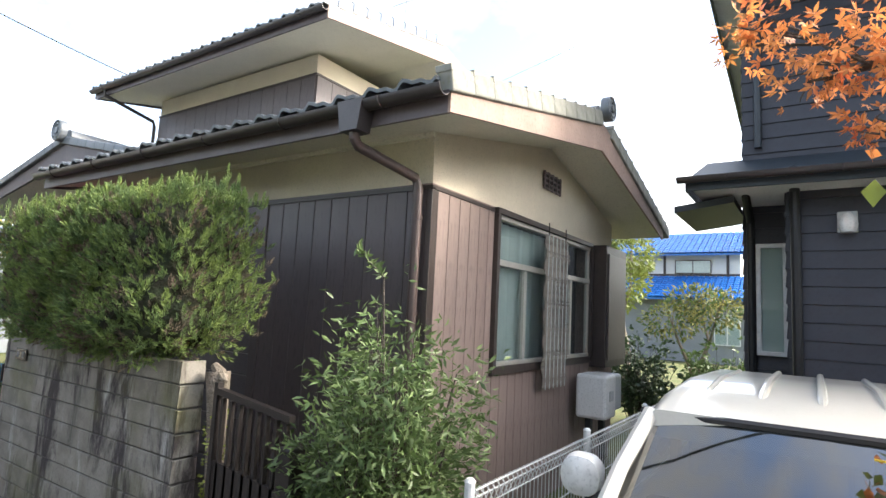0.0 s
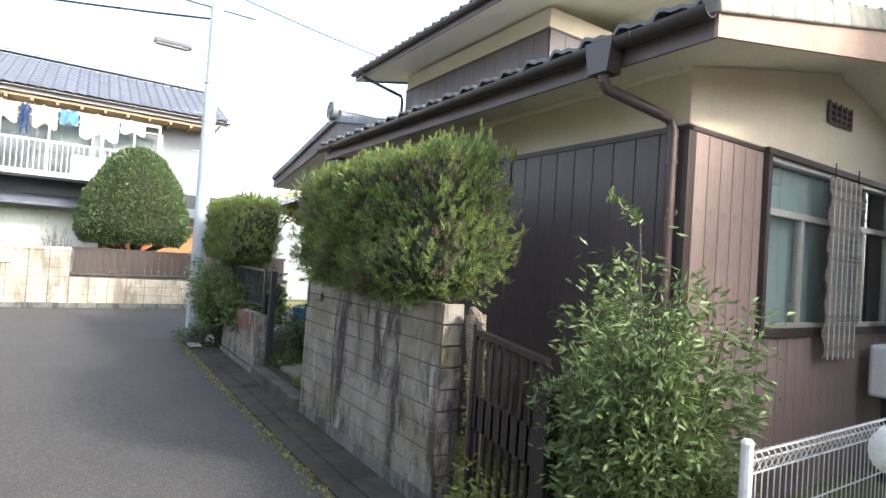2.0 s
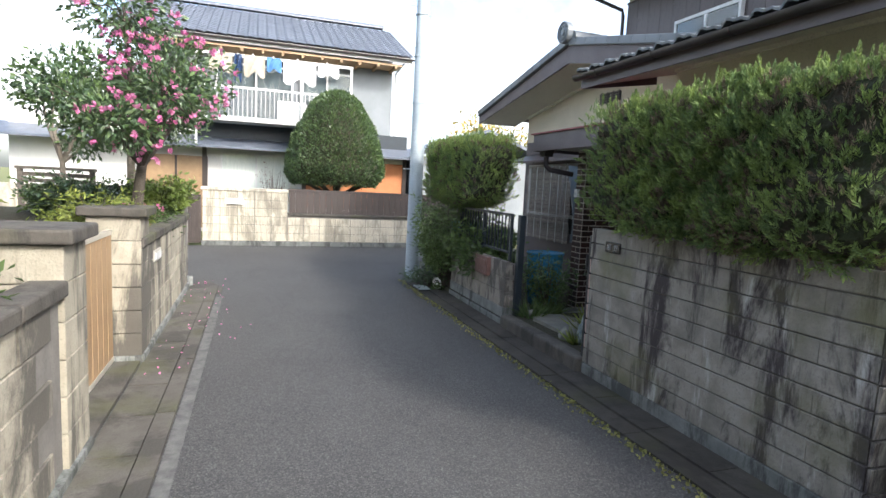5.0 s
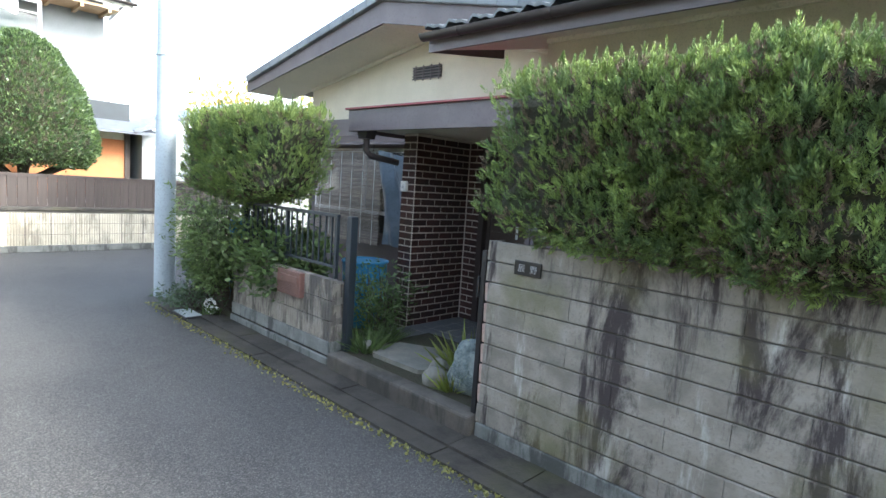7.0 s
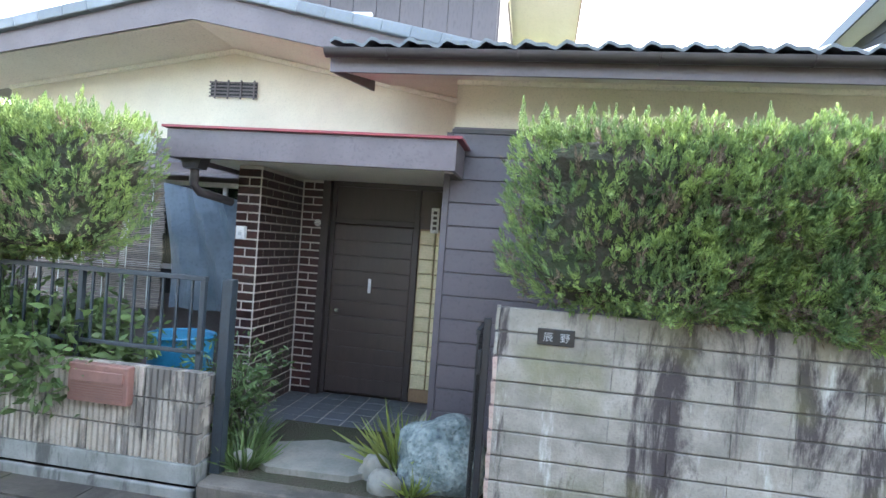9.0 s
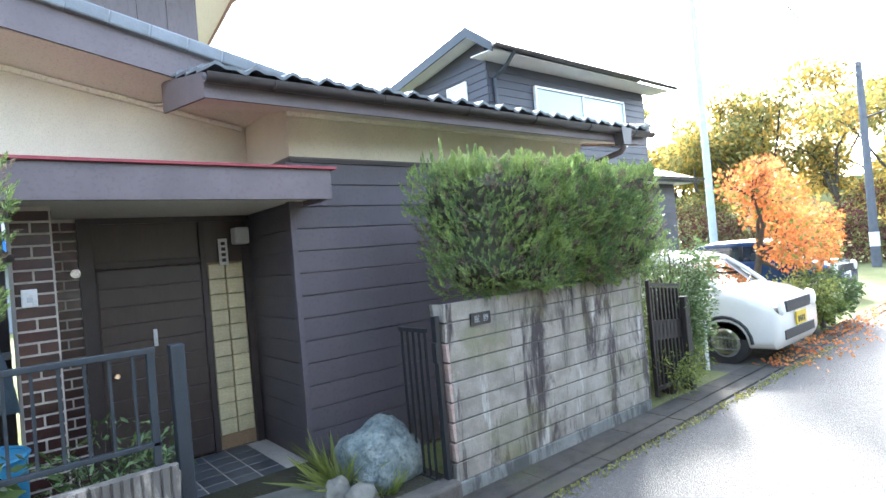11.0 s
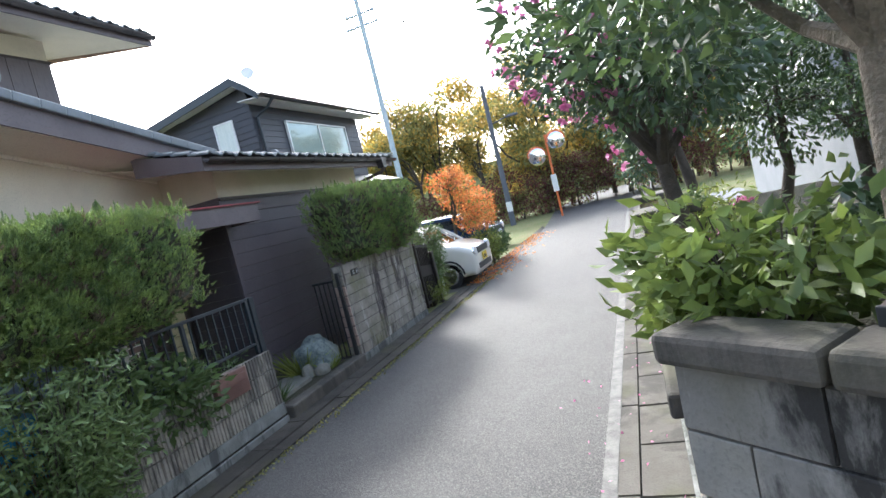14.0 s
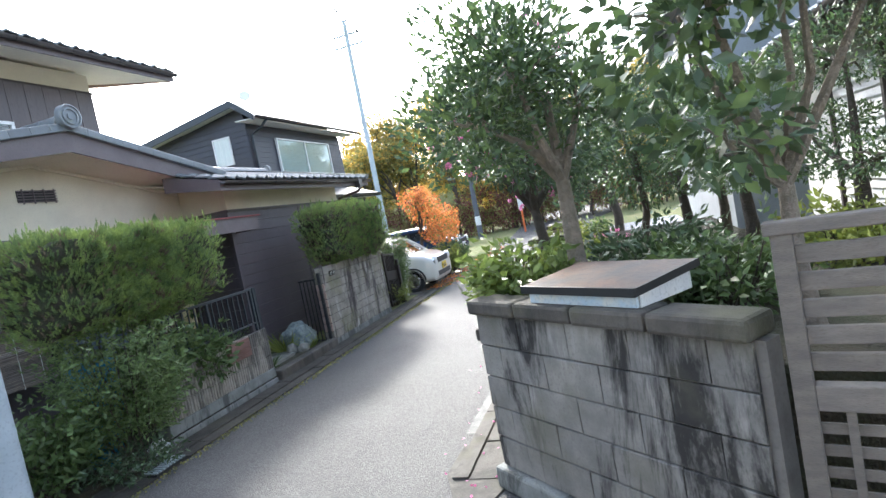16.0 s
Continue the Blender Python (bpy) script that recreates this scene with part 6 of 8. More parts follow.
part("side_awning", slab(bmesh.new(), (0.1, 6.2, 2.83), (0.6, 6.2, 2.9), (0.6, 7.4, 2.9), (0.1, 7.4, 2.83), 0.06), IRON_BLUE, dk)


def framed_window(parent, x0, x1, y, z0, z1, mat, bars=1, dark=CURTAIN):
    """A window in a wall that faces -y."""
    w = part("window", block(x0, y - 0.02, z0, x1, y - 0.012, z1), dark, parent)
    for a, b, c, d in ((x0 - 0.04, z0 - 0.04, x1 + 0.04, z0), (x0 - 0.04, z1, x1 + 0.04, z1 + 0.04), (x0 - 0.04, z0, x0, z1), (x1, z0, x1 + 0.04, z1)):
        part("window_frame", block(a, y - 0.07, b, c, y, d, 0.004), mat, w)
    for k in range(bars):
        x = x0 + (x1 - x0) * (k + 1) / (bars + 1)
        part("mullion", block(x - 0.02, y - 0.06, z0, x + 0.02, y - 0.02, z1), mat, w)
    p = part("pane", block(x0, y - 0.04, z0, x1, y - 0.035, z1), GLASS, w)
    p.visible_shadow = False
    return w


framed_window(dk, 1.9, 5.0, 6.88, 3.92, 4.9, ALU_W, 1)
framed_window(dk, 0.76, 0.94, 6.88, 1.52, 2.5, ALU_W, 0)
side_win = part("side_window", block(0.595, 7.5, 4.3, 0.605, 8.0, 5.0), CURTAIN, dk)
for a, b, c, d in ((7.46, 4.26, 8.04, 4.3), (7.46, 5.0, 8.04, 5.04), (7.46, 4.3, 7.5, 5.0), (8.0, 4.3, 8.04, 5.0)):
    part("window_frame", block(0.57, a, b, 0.62, c, d), ALU_W, side_win)
wl = thing("wall_lamp", "small round grey outdoor lamp on the dark wall", "lamp", pose(1.42, 6.28, 2.6))
part("backplate", block(-0.07, -0.02, -0.06, 0.07, 0.0, 0.12, 0.01), GREY_P, wl)
part("globe", rod([(0, -0.06, -0.06), (0, -0.06, 0.0), (0, -0.06, 0.06), (0, -0.06, 0.1)], (0.05, 0.07, 0.06, 0.02), 14), WHITE_P, wl, smooth=True)
dish = thing("satellite_dish", "white satellite dish on the roof ridge", "satellite dish", pose(1.0, 6.98, 5.86))
part("mast", rod([(0, 0, 0), (0, 0, 0.22)], 0.02, 8), GREY_P, dish)
bm = bmesh.new()
tube(bm, ((0, 0, 0.2), (-0.03, -0.02, 0.21), (-0.06, -0.04, 0.22)), (0.03, 0.12, 0.16), 18)
part("reflector", bm, WHITE_P, dish, smooth=True)


# ---- trees ----
def tree(name, label, base, fork, blobs, r, mats, n, size, bark, seed, droop=0.2, fill=0.5, shape=None, kind_label=""):
    """A tapered trunk to a fork, limbs to each clump, and leaves in several colours."""
    t_rng = np.random.default_rng(seed)
    t = thing(name, label, "tree", pose(*base), in_world=True)
    b, f = Vector(base), Vector(fork)
    bm = bmesh.new()
    mid = b.lerp(f, 0.5) + Vector((t_rng.normal() * 0.05, t_rng.normal() * 0.05, 0)) * (f - b).length
    tube(bm, (b - Vector((0, 0, 0.05)), b + (f - b) * 0.08, mid, f), (r * 1.4, r * 1.1, r * 0.9, r * 0.7), 10)
    limbs(bm, f, blobs, r * 0.6, t_rng)
    part("trunk", bm, bark, t, smooth=True)
    total = sum(w for _, w in mats)
    for k, (m, w) in enumerate(mats):
        crown("crown", t, blobs, int(n * w / total), size, m, shape, droop, fill=fill)
    return t


# orange maple beside the parking bay
maple_blobs = [((1.9, 3.0, 2.35), (0.5, 0.5, 0.3)), ((2.7, 3.1, 2.2), (0.6, 0.6, 0.35)), ((3.5, 3.2, 1.9), (0.7, 0.6, 0.35)), ((2.9, 2.9, 1.4), (0.6, 0.4, 0.3)), ((4.0, 3.0, 1.3), (0.8, 0.5, 0.4)), ((4.8, 3.2, 1.75), (0.8, 0.5, 0.35)), ((5.4, 3.2, 1.3), (0.6, 0.4, 0.3))]
mp_tree = tree("maple_tree", "small maple with orange and red autumn leaves", (2.9, 3.4, 0), (2.9, 3.35, 1.2), maple_blobs, 0.07, [(LEAF_MAPLE, 5), (LEAF_YEL, 1)], 5600, 0.075, BARK_DARK, 11, 0.1, 0.8, leaf_shape(0.75))
near_blobs = [((1.2, 2.5, 2.47), (0.15, 0.2, 0.12)), ((1.38, 2.6, 2.5), (0.2, 0.25, 0.2)), ((1.05, 2.5, 2.6), (0.13, 0.2, 0.08)), ((1.3, 2.5, 2.27), (0.06, 0.12, 0.07)), ((1.6, 2.7, 2.45), (0.2, 0.3, 0.2))]
crown("crown", mp_tree, near_blobs, 620, 0.045, LEAF_MAPLE, maple_shape(), 0.5, fill=0.9)
bm = bmesh.new()
limbs(bm, (2.2, 3.1, 2.1), near_blobs, 0.012, np.random.default_rng(4), 9)
part("branch", bm, BARK_DARK, mp_tree)
nandina("roadside_shrub", "yellow-green leafy shrub at the lane edge", (3.0, 2.85), 0.5, 0.0, 1.0, 40, 3000, 0.07, LEAF_YEL)
nandina("roadside_shrub", "green leafy shrub at the lane edge", (4.0, 2.9), 0.55, 0.0, 1.1, 40, 3000, 0.08, LEAF)
for k in range(4):
    lp = thing("garden_stake", "short dark wooden stake in the verge", "stake", pose(2.4 + 0.5 * k, 2.68, 0), group="stakes in the verge")
    part("stake", rod([(0, 0, 0), (0.01, 0, 0.42)], (0.04, 0.035), 8), WOOD_DARK, lp)

# wood at the end of the lane
wood_rng = np.random.default_rng(21)
for k in range(26):
    x, y = 21 + wood_rng.uniform(0, 9), -9 + k * 1.2 + wood_rng.normal() * 0.5
    h = wood_rng.uniform(5.5, 9.5) + (1.0 if y > 6 else 0)
    blobs = [((x + wood_rng.normal() * 1.0, y + wood_rng.normal() * 1.1, h * wood_rng.uniform(0.35, 0.95)), (wood_rng.uniform(0.8, 1.6), wood_rng.uniform(0.9, 1.7), wood_rng.uniform(0.6, 1.1))) for _ in range(7)]
    mats = [[(LEAF_AUTUMN, 3), (LEAF_OLIVE, 1)], [(LEAF_OLIVE, 3), (LEAF_AUTUMN, 1)], [(LEAF_AUTUMN, 1), (LEAF_OLIVE, 1)]][k % 3]
    tree("woodland_tree", "autumn tree with golden and olive leaves at the lane's end", (x, y, 0), (x + wood_rng.normal() * 0.3, y, h * 0.35), blobs, 0.14, mats, 5200, 0.27, BARK_DARK, 100 + k, 0.3, 0.8)
for k in range(22):
    x, y = 19.5 + wood_rng.uniform(0, 3), -7 + k * 1.0
    blobs = [((x + wood_rng.normal() * 0.5, y + wood_rng.normal() * 0.6, wood_rng.uniform(0.6, 2.6)), (0.9, 0.9, 0.7)) for _ in range(4)]
    tree("undergrowth_bush", "dark red and olive undergrowth at the wood's edge", (x, y, 0), (x, y, 0.5), blobs, 0.05, [(LEAF_RED, 2 if k % 2 else 1), (LEAF_OLIVE, 1)], 2600, 0.18, BARK_DARK, 200 + k, 0.2, 0.8)
bm = bmesh.new()
bmesh.ops.create_grid(bm, x_segments=30, y_segments=6, size=1.0)
for v in bm.verts:
    u, w = v.co.x, v.co.y
    v.co = (38 + w * 3, u * 60, 2.5 + w * 2.5 + noise.noise(Vector((u * 9, w, 0))) * 1.2)
whole("far_bank", bm, GRASS_M, "overgrown bank behind the trees", "bank", "structure")

# ---- garden across the lane ----
bed = thing("garden_bed", "raised dark soil behind the block wall", "ground", pose(-6, -3, 0), kind="structure", in_world=True)
bm = bmesh.new()
extrude(bm, [(-9.0, -1.42), (-5.45, -1.36), (-5.45, -7), (-10.4, -7), (-10.1, -2.7)], "z", 0, 1.05)
part("soil", bm, SOIL, bed)
bm = bmesh.new()
extrude(bm, [(-3.75, -1.36), (-0.15, -1.36), (-0.15, -4), (-3.75, -4)], "z", 0, 0.75)
part("soil", bm, SOIL, bed)
tree("camellia_tree", "dense grey-barked camellia in the raised garden", (-8.88, -1.93, 1.05), (-8.87, -1.9, 1.98), [((-9.15, -1.4, 2.45), (0.5, 0.45, 0.4)), ((-8.9, -1.6, 2.9), (0.6, 0.55, 0.42)), ((-8.75, -2.1, 2.5), (0.5, 0.5, 0.38)), ((-8.4, -1.5, 2.55), (0.55, 0.5, 0.4)), ((-9.25, -1.75, 2.7), (0.4, 0.4, 0.38))], 0.066, [(LEAF_DARK, 1), (LEAF, 1)], 7800, 0.065, BARK, 31, -0.4, 0.8)
camb = tree("camellia_tree", "flowering camellia with pink blossoms beside the wall", (-6.75, -1.45, 0.85), (-6.75, -1.4, 1.75), [((-6.3, -1.1, 2.45), (0.6, 0.5, 0.35)), ((-6.9, -1.2, 2.8), (0.6, 0.6, 0.4)), ((-7.3, -1.5, 2.3), (0.5, 0.5, 0.35)), ((-6.6, -1.8, 2.3), (0.6, 0.5, 0.35)), ((-6.5, -1.5, 3.3), (0.5, 0.5, 0.4)), ((-6.0, -1.5, 2.1), (0.45, 0.4, 0.25)), ((-7.1, -1.0, 2.5), (0.45, 0.4, 0.3))], 0.07, [(LEAF_DARK, 3), (LEAF, 1)], 8500, 0.075, BARK_DARK, 33, 0.1, 0.75)


def blossoms(parent, blobs, n, size):
    p, d = ball_points(blobs, n, 0.3)
    pts = np.repeat(p, 6, axis=0) + RNG.normal(size=(n * 6, 3)) * size * 0.12
    ways = np.repeat(d, 6, axis=0) + RNG.normal(size=(n * 6, 3)) * 0.8
    scatter("blossom", leaf_shape(0.9, 0.15), pts, ways, size, PETAL, parent, "pink blossoms", "stuff")


blossoms(camb, [((-6.3, -1.1, 2.5), (0.65, 0.55, 0.4)), ((-6.9, -1.2, 2.8), (0.65, 0.65, 0.45)), ((-6.5, -1.5, 3.4), (0.5, 0.5, 0.45)), ((-6.0, -1.4, 2.1), (0.45, 0.45, 0.3)), ((-7.1, -1.0, 2.5), (0.45, 0.45, 0.3))], 260, 0.05)
tree("camellia_tree", "broad glossy camellia with bare branching limbs behind the wooden gate", (-9.62, -3.0, 1.05), (-9.7, -2.95, 1.75), [((-9.92, -2.58, 2.57), (0.44, 0.41, 0.41)), ((-9.69, -3.03, 2.93), (0.54, 0.54, 0.41)), ((-10.38, -2.91, 2.75), (0.44, 0.44, 0.36)), ((-9.84, -2.68, 2.05), (0.36, 0.31, 0.23)), ((-10.23, -3.36, 2.84), (0.54, 0.44, 0.41)), ((-10.01, -2.66, 3.19), (0.54, 0.44, 0.36))], 0.05, [(LEAF_DARK, 2), (LEAF, 1)], 3000, 0.1, BARK, 35, 0.1, 0.85, leaf_shape(0.5))
nandina("hydrangea_bush", "yellow-green broad-leaved bush at the wall corner", (-8.72, -1.52), 0.3, 1.05, 1.68, 45, 2300, 0.08, LEAF_HYD)
nandina("garden_shrub", "low dark leafy shrub beside the metal tray", (-9.0, -2.75), 0.4, 1.0, 1.5, 40, 2200, 0.07, LEAF)
nandina("garden_shrub", "low dark leafy shrub under the camellia", (-8.3, -2.4), 0.45, 1.0, 1.6, 40, 2400, 0.07, LEAF_DARK)
nandina("garden_shrub", "low yellow-flowered shrub in the raised garden", (-8.2, -3.8), 0.5, 1.0, 1.5, 40, 2000, 0.07, LEAF_YEL)
nandina("garden_shrub", "orange-green leafy shrub behind the capstones", (-5.9, -1.62), 0.34, 0.85, 1.55, 40, 2600, 0.06, LEAF_YEL)
fb = nandina("azalea_bush", "low azalea with pink flowers behind the capstones", (-7.4, -1.62), 0.34, 0.85, 1.3, 40, 2400, 0.05, LEAF)
blossoms(fb, [((-7.4, -1.55, 1.2), (0.35, 0.25, 0.15))], 40, 0.035)
nandina("garden_shrub", "leafy shrub over the near block wall", (-2.7, -1.6), 0.32, 0.75, 1.32, 40, 2000, 0.07, LEAF)
fb = nandina("azalea_bush", "low azalea with white and pink flowers", (-5.0, -2.1), 0.4, 0.4, 1.2, 40, 2000, 0.05, LEAF)
blossoms(fb, [((-5.0, -2.0, 1.1), (0.4, 0.35, 0.15))], 60, 0.035)
for c, r, s in (((-6.6, -3.4), 0.7, 51), ((-7.6, -4.0), 0.6, 52), ((-5.2, -3.0), 0.6, 53), ((-4.2, -3.6), 0.6, 54)):
    t = tree("cloud_pruned_tree", "cloud-pruned garden tree with flat clipped pads", (c[0], c[1], 0.85), (c[0], c[1], 1.6), [((c[0] - 0.5, c[1], 1.75), (0.6, 0.5, 0.16)), ((c[0] + 0.5, c[1] + 0.2, 2.05), (0.6, 0.55, 0.18)), ((c[0], c[1], 2.55), (0.65, 0.6, 0.28))], 0.07, [(LEAF_DARK, 2), (LEAF, 1)], 6000, 0.045, BARK_DARK, s, -0.3, 0.35)
big = tree("broadleaf_tree", "tall dark glossy broadleaf tree along the lane", (1.6, -2.2, 0.0), (1.6, -2.1, 1.9), [((1.0, -1.5, 2.5), (0.8, 0.7, 0.7)), ((2.2, -1.9, 3.1), (0.9, 0.8, 0.8)), ((1.4, -2.2, 3.9), (0.9, 0.9, 0.7)), ((0.4, -1.9, 3.2), (0.7, 0.7, 0.6)), ((2.8, -1.6, 2.3), (0.8, 0.6, 0.6)), ((0.6, -1.3, 1.7), (0.6, 0.4, 0.4))], 0.12, [(LEAF_DARK, 3), (LEAF, 1)], 7500, 0.12, BARK_DARK, 61, 0.2, 0.7)

tree("broadleaf_tree", "dense dark evergreen behind the garden wall", (-4.6, -2.6, 0.4), (-4.6, -2.6, 1.4), [((-4.6, -2.5, 2.0), (0.7, 0.6, 0.5)), ((-4.2, -2.4, 2.8), (0.7, 0.6, 0.5)), ((-5.0, -2.9, 2.7), (0.6, 0.6, 0.5))], 0.07, [(LEAF_DARK, 2), (LEAF, 1)], 4500, 0.08, BARK_DARK, 63, 0.2, 0.7)
tray = thing("metal_tray", "rusty sheet-metal lid over a pale blue peeling box on the wall", "box", pose(-9.46, -1.62, 1.318, 0, 0, -130) @ Matrix.Diagonal((0.95, 0.88, 1, 1)))
part("box", block(0.02, 0.02, 0, 0.8, 0.52, 0.075, 0.004), PALE_BLUE, tray)
part("end_panel", block(0.801, 0.04, 0, 0.815, 0.5, 0.1, 0.003), WHITE_P, tray, "pale painted end panel")
part("lid", slab(bmesh.new(), (0, -0.01, 0.105), (0.83, -0.01, 0.105), (0.83, 0.56, 0.14), (0, 0.56, 0.14), 0.016), RUST, tray)
part("lid_edge", block(-0.004, -0.024, 0.062, 0.834, -0.012, 0.107, 0.003), IRON, tray, "black peeling lid edge")
part("lid_edge", slab(bmesh.new(), (0.832, -0.02, 0.107), (0.842, -0.02, 0.107), (0.842, 0.56, 0.142), (0.832, 0.56, 0.142), 0.04), IRON, tray)

wg = thing("wooden_gate", "weathered grey wooden slat gate beside the block wall", "gate", pose(-10.37, -2.7, 0.02, 0, 0, -108) @ Matrix.Diagonal((1, 1, 1.2, 1)))
for x in (0.0, 1.15):
    part("stile", block(x, -0.03, 0, x + 0.07, 0.03, 1.36, 0.005), WOOD_GREY, wg)
part("top_rail", block(-0.02, -0.04, 1.34, 1.25, 0.04, 1.38, 0.005), WOOD_GREY, wg)
part("middle_rail", block(0.07, -0.03, 0.8, 1.15, 0.03, 0.88, 0.005), WOOD_GREY, wg)
part("bottom_rail", block(0.07, -0.03, 0.06, 1.15, 0.03, 0.13, 0.005), WOOD_GREY, wg)
for k in range(5):
    part("slat", block(0.07, -0.012, 0.92 + k * 0.082, 1.15, 0.012, 0.975 + k * 0.082, 0.003), WOOD_GREY, wg)
for k in range(9):
    part("slat", block(0.07, 0.0, 0.16 + k * 0.07, 1.15, 0.012, 0.195 + k * 0.07, 0.002), WOOD_GREY, wg)
for k in range(6):
    part("upright", block(0.15 + k * 0.17, -0.02, 0.13, 0.18 + k * 0.17, 0.0, 0.8, 0.002), WOOD_GREY, wg)

# houses behind that garden
gh = thing("house", "grey-white garden house with a tiled roof and louvred shutters", "house", pose(-7, -7, 0), in_world=True)
part("wall", block(-10.0, -9.5, 0, -3.0, -5.0, 3.3), WHITE_WALL, gh)
part("roof", slab(slab(bmesh.new(), (-10.6, -4.2, 3.0), (-2.2, -4.2, 3.0), (-2.2, -7.2, 4.4), (-10.6, -7.2, 4.4), 0.08), (-10.6, -7.2, 4.4), (-2.2, -7.2, 4.4), (-2.2, -10.2, 3.0), (-10.6, -10.2, 3.0), 0.08), FASCIA_M, gh)
roof_tiles(gh, (-2.2, -4.15, 3.03), (-1, 0, 0), Vector((0, -3.0, 1.4)).normalized(), 32, 13, 0.262, 0.25, TILE_FAR, pieces=False)
gutter(gh, (-2.1, -4.1, 3.0), (-10.7, -4.1, 3.0))
for k in range(3):
    w = part("shutter", block(-9.7 + k * 1.9, -5.0, 0.9, -8.3 + k * 1.9, -4.95, 2.7), ALU_W, gh)
    for j in range(16):
        part("louvre", slab(bmesh.new(), (-9.65 + k * 1.9, -4.92, 0.95 + j * 0.108), (-8.35 + k * 1.9, -4.92, 0.95 + j * 0.108), (-8.35 + k * 1.9, -4.95, 1.03 + j * 0.108), (-9.65 + k * 1.9, -4.95, 1.03 + j * 0.108), 0.008), ALU_W, w)
    for x in (-9.72, -8.3):
        part("post", block(x + k * 1.9, -5.0, 0.85, x + 0.06 + k * 1.9, -4.9, 2.8), FRAME_DARK, gh)
nh = thing("house", "pale grey-blue rendered two-storey house across the lane", "house", pose(1, -6, 0), in_world=True)
part("wall", block(-0.6, -9.5, 0, 7.5, -4.4, 5.6), GREY_WALL, nh)
part("roof", slab(slab(bmesh.new(), (-1.1, -3.9, 5.5), (8, -3.9, 5.5), (8, -7, 6.9), (-1.1, -7, 6.9), 0.08), (-1.1, -7, 6.9), (8, -7, 6.9), (8, -10.2, 5.5), (-1.1, -10.2, 5.5), 0.08), IRON_BLUE, nh)
for x in (0.4, 2.9, 5.4):
    w = part("window", block(x, -4.4, 3.4, x + 1.2, -4.38, 4.6), GLASS, nh)
    for a, b, c, d in ((x - 0.05, 3.35, x + 1.25, 3.4), (x - 0.05, 4.6, x + 1.25, 4.65), (x - 0.05, 3.4, x, 4.6), (x + 1.2, 3.4, x + 1.25, 4.6), (x + 0.57, 3.4, x + 0.62, 4.6)):
        part("window_frame", block(a, -4.4, b, c, -4.34, d), FRAME_DARK, w)
ac = thing("air_conditioner", "white outdoor air-conditioner unit on wall brackets", "air conditioner", pose(-0.2, -4.36, 2.3))
part("body", block(0, 0, 0, 0.75, 0.28, 0.5, 0.02), WHITE_P, ac)
part("fan_guard", rod([(0.28, 0.28, 0.25), (0.28, 0.3, 0.25)], 0.2, 20), GREY_P, ac)
part("bracket", block(0.05, -0.04, -0.05, 0.7, 0.27, 0.0), GREY_P, ac)

# ---- far side of the crossing ----
fw = thing("far_wall", "cream ribbed concrete block wall across the crossing", "garden wall", pose(-14.35, 1.4, 0), kind="structure", in_world=True)
part("core", block(-14.5, -1.45, 0.0, -14.37, 0.5, 1.32), MORTAR, fw)
part("core", block(-14.5, 0.5, 0.0, -14.37, 5.6, 0.8), MORTAR, fw)
part("footing", block(-14.52, -1.47, 0.0, -14.33, 5.6, 0.12, 0.01), FOOTING, fw)
ribf = block_mesh("ribbed_block", 0.3875, 0.198, 0.05, BLOCK_FAR, 9)
for row in range(6):
    for col in range(18 if row < 3 else 5):
        piece("ribbed_block", ribf, fw, frame_of((-14.345, -1.45 + col * 0.39, 0.12 + row * 0.2), (0, 1, 0), (-1, 0, 0)))
part("coping", block(-14.53, -1.48, 1.32, -14.32, 0.52, 1.4, 0.012), BLOCK_FAR, fw)
part("coping", block(-14.52, 0.52, 0.76, -14.33, 5.6, 0.82, 0.012), CAP_CONC, fw)
bf = thing("board_fence", "low dark weathered board fence on the far wall", "fence", pose(-14.7, 3, 0.0), in_world=True)
bd = finish(block(0, 0, 0.0, 0.02, 0.148, 0.62, 0.003), "board", WOOD_DARK)
for k in range(33):
    piece("board", bd, bf, pose(-14.66, 0.55 + k * 0.152, 0.8))
part("rail", block(-14.69, 0.5, 1.36, -14.62, 5.6, 1.42), WOOD_DARK, bf)
part("bottom_rail", block(-14.69, 0.5, 0.0, -14.62, 5.6, 0.82), WOOD_DARK, bf)
fg = thing("panel_gate", "dark grey-brown metal gate in the far wall", "gate", pose(-14.42, -2.2, 0.0))
part("panel", block(-0.02, 0, 0.05, 0.02, 0.72, 1.2, 0.006), WOOD_DARK, fg)
for k in range(7):
    part("slat", block(0.02, 0.04 + k * 0.095, 0.1, 0.03, 0.11 + k * 0.095, 1.15), WOOD_DARK, fg)
part("handle", block(0.03, 0.06, 0.6, 0.06, 0.09, 0.75), CHROME, fg)
part("wall", block(-14.5, -9.0, 0.0, -14.37, -2.22, 1.3), BLOCK_FAR, fw)
slot2 = thing("letter_slot", "pale letter slot in the far wall", "mail box", pose(-14.33, -0.95, 1.0))
part("body", block(-0.01, 0, 0, 0.03, 0.42, 0.14, 0.006), ALU_W, slot2)
part("flap", block(0.03, 0.03, 0.02, 0.036, 0.39, 0.1), GREY_P, slot2)

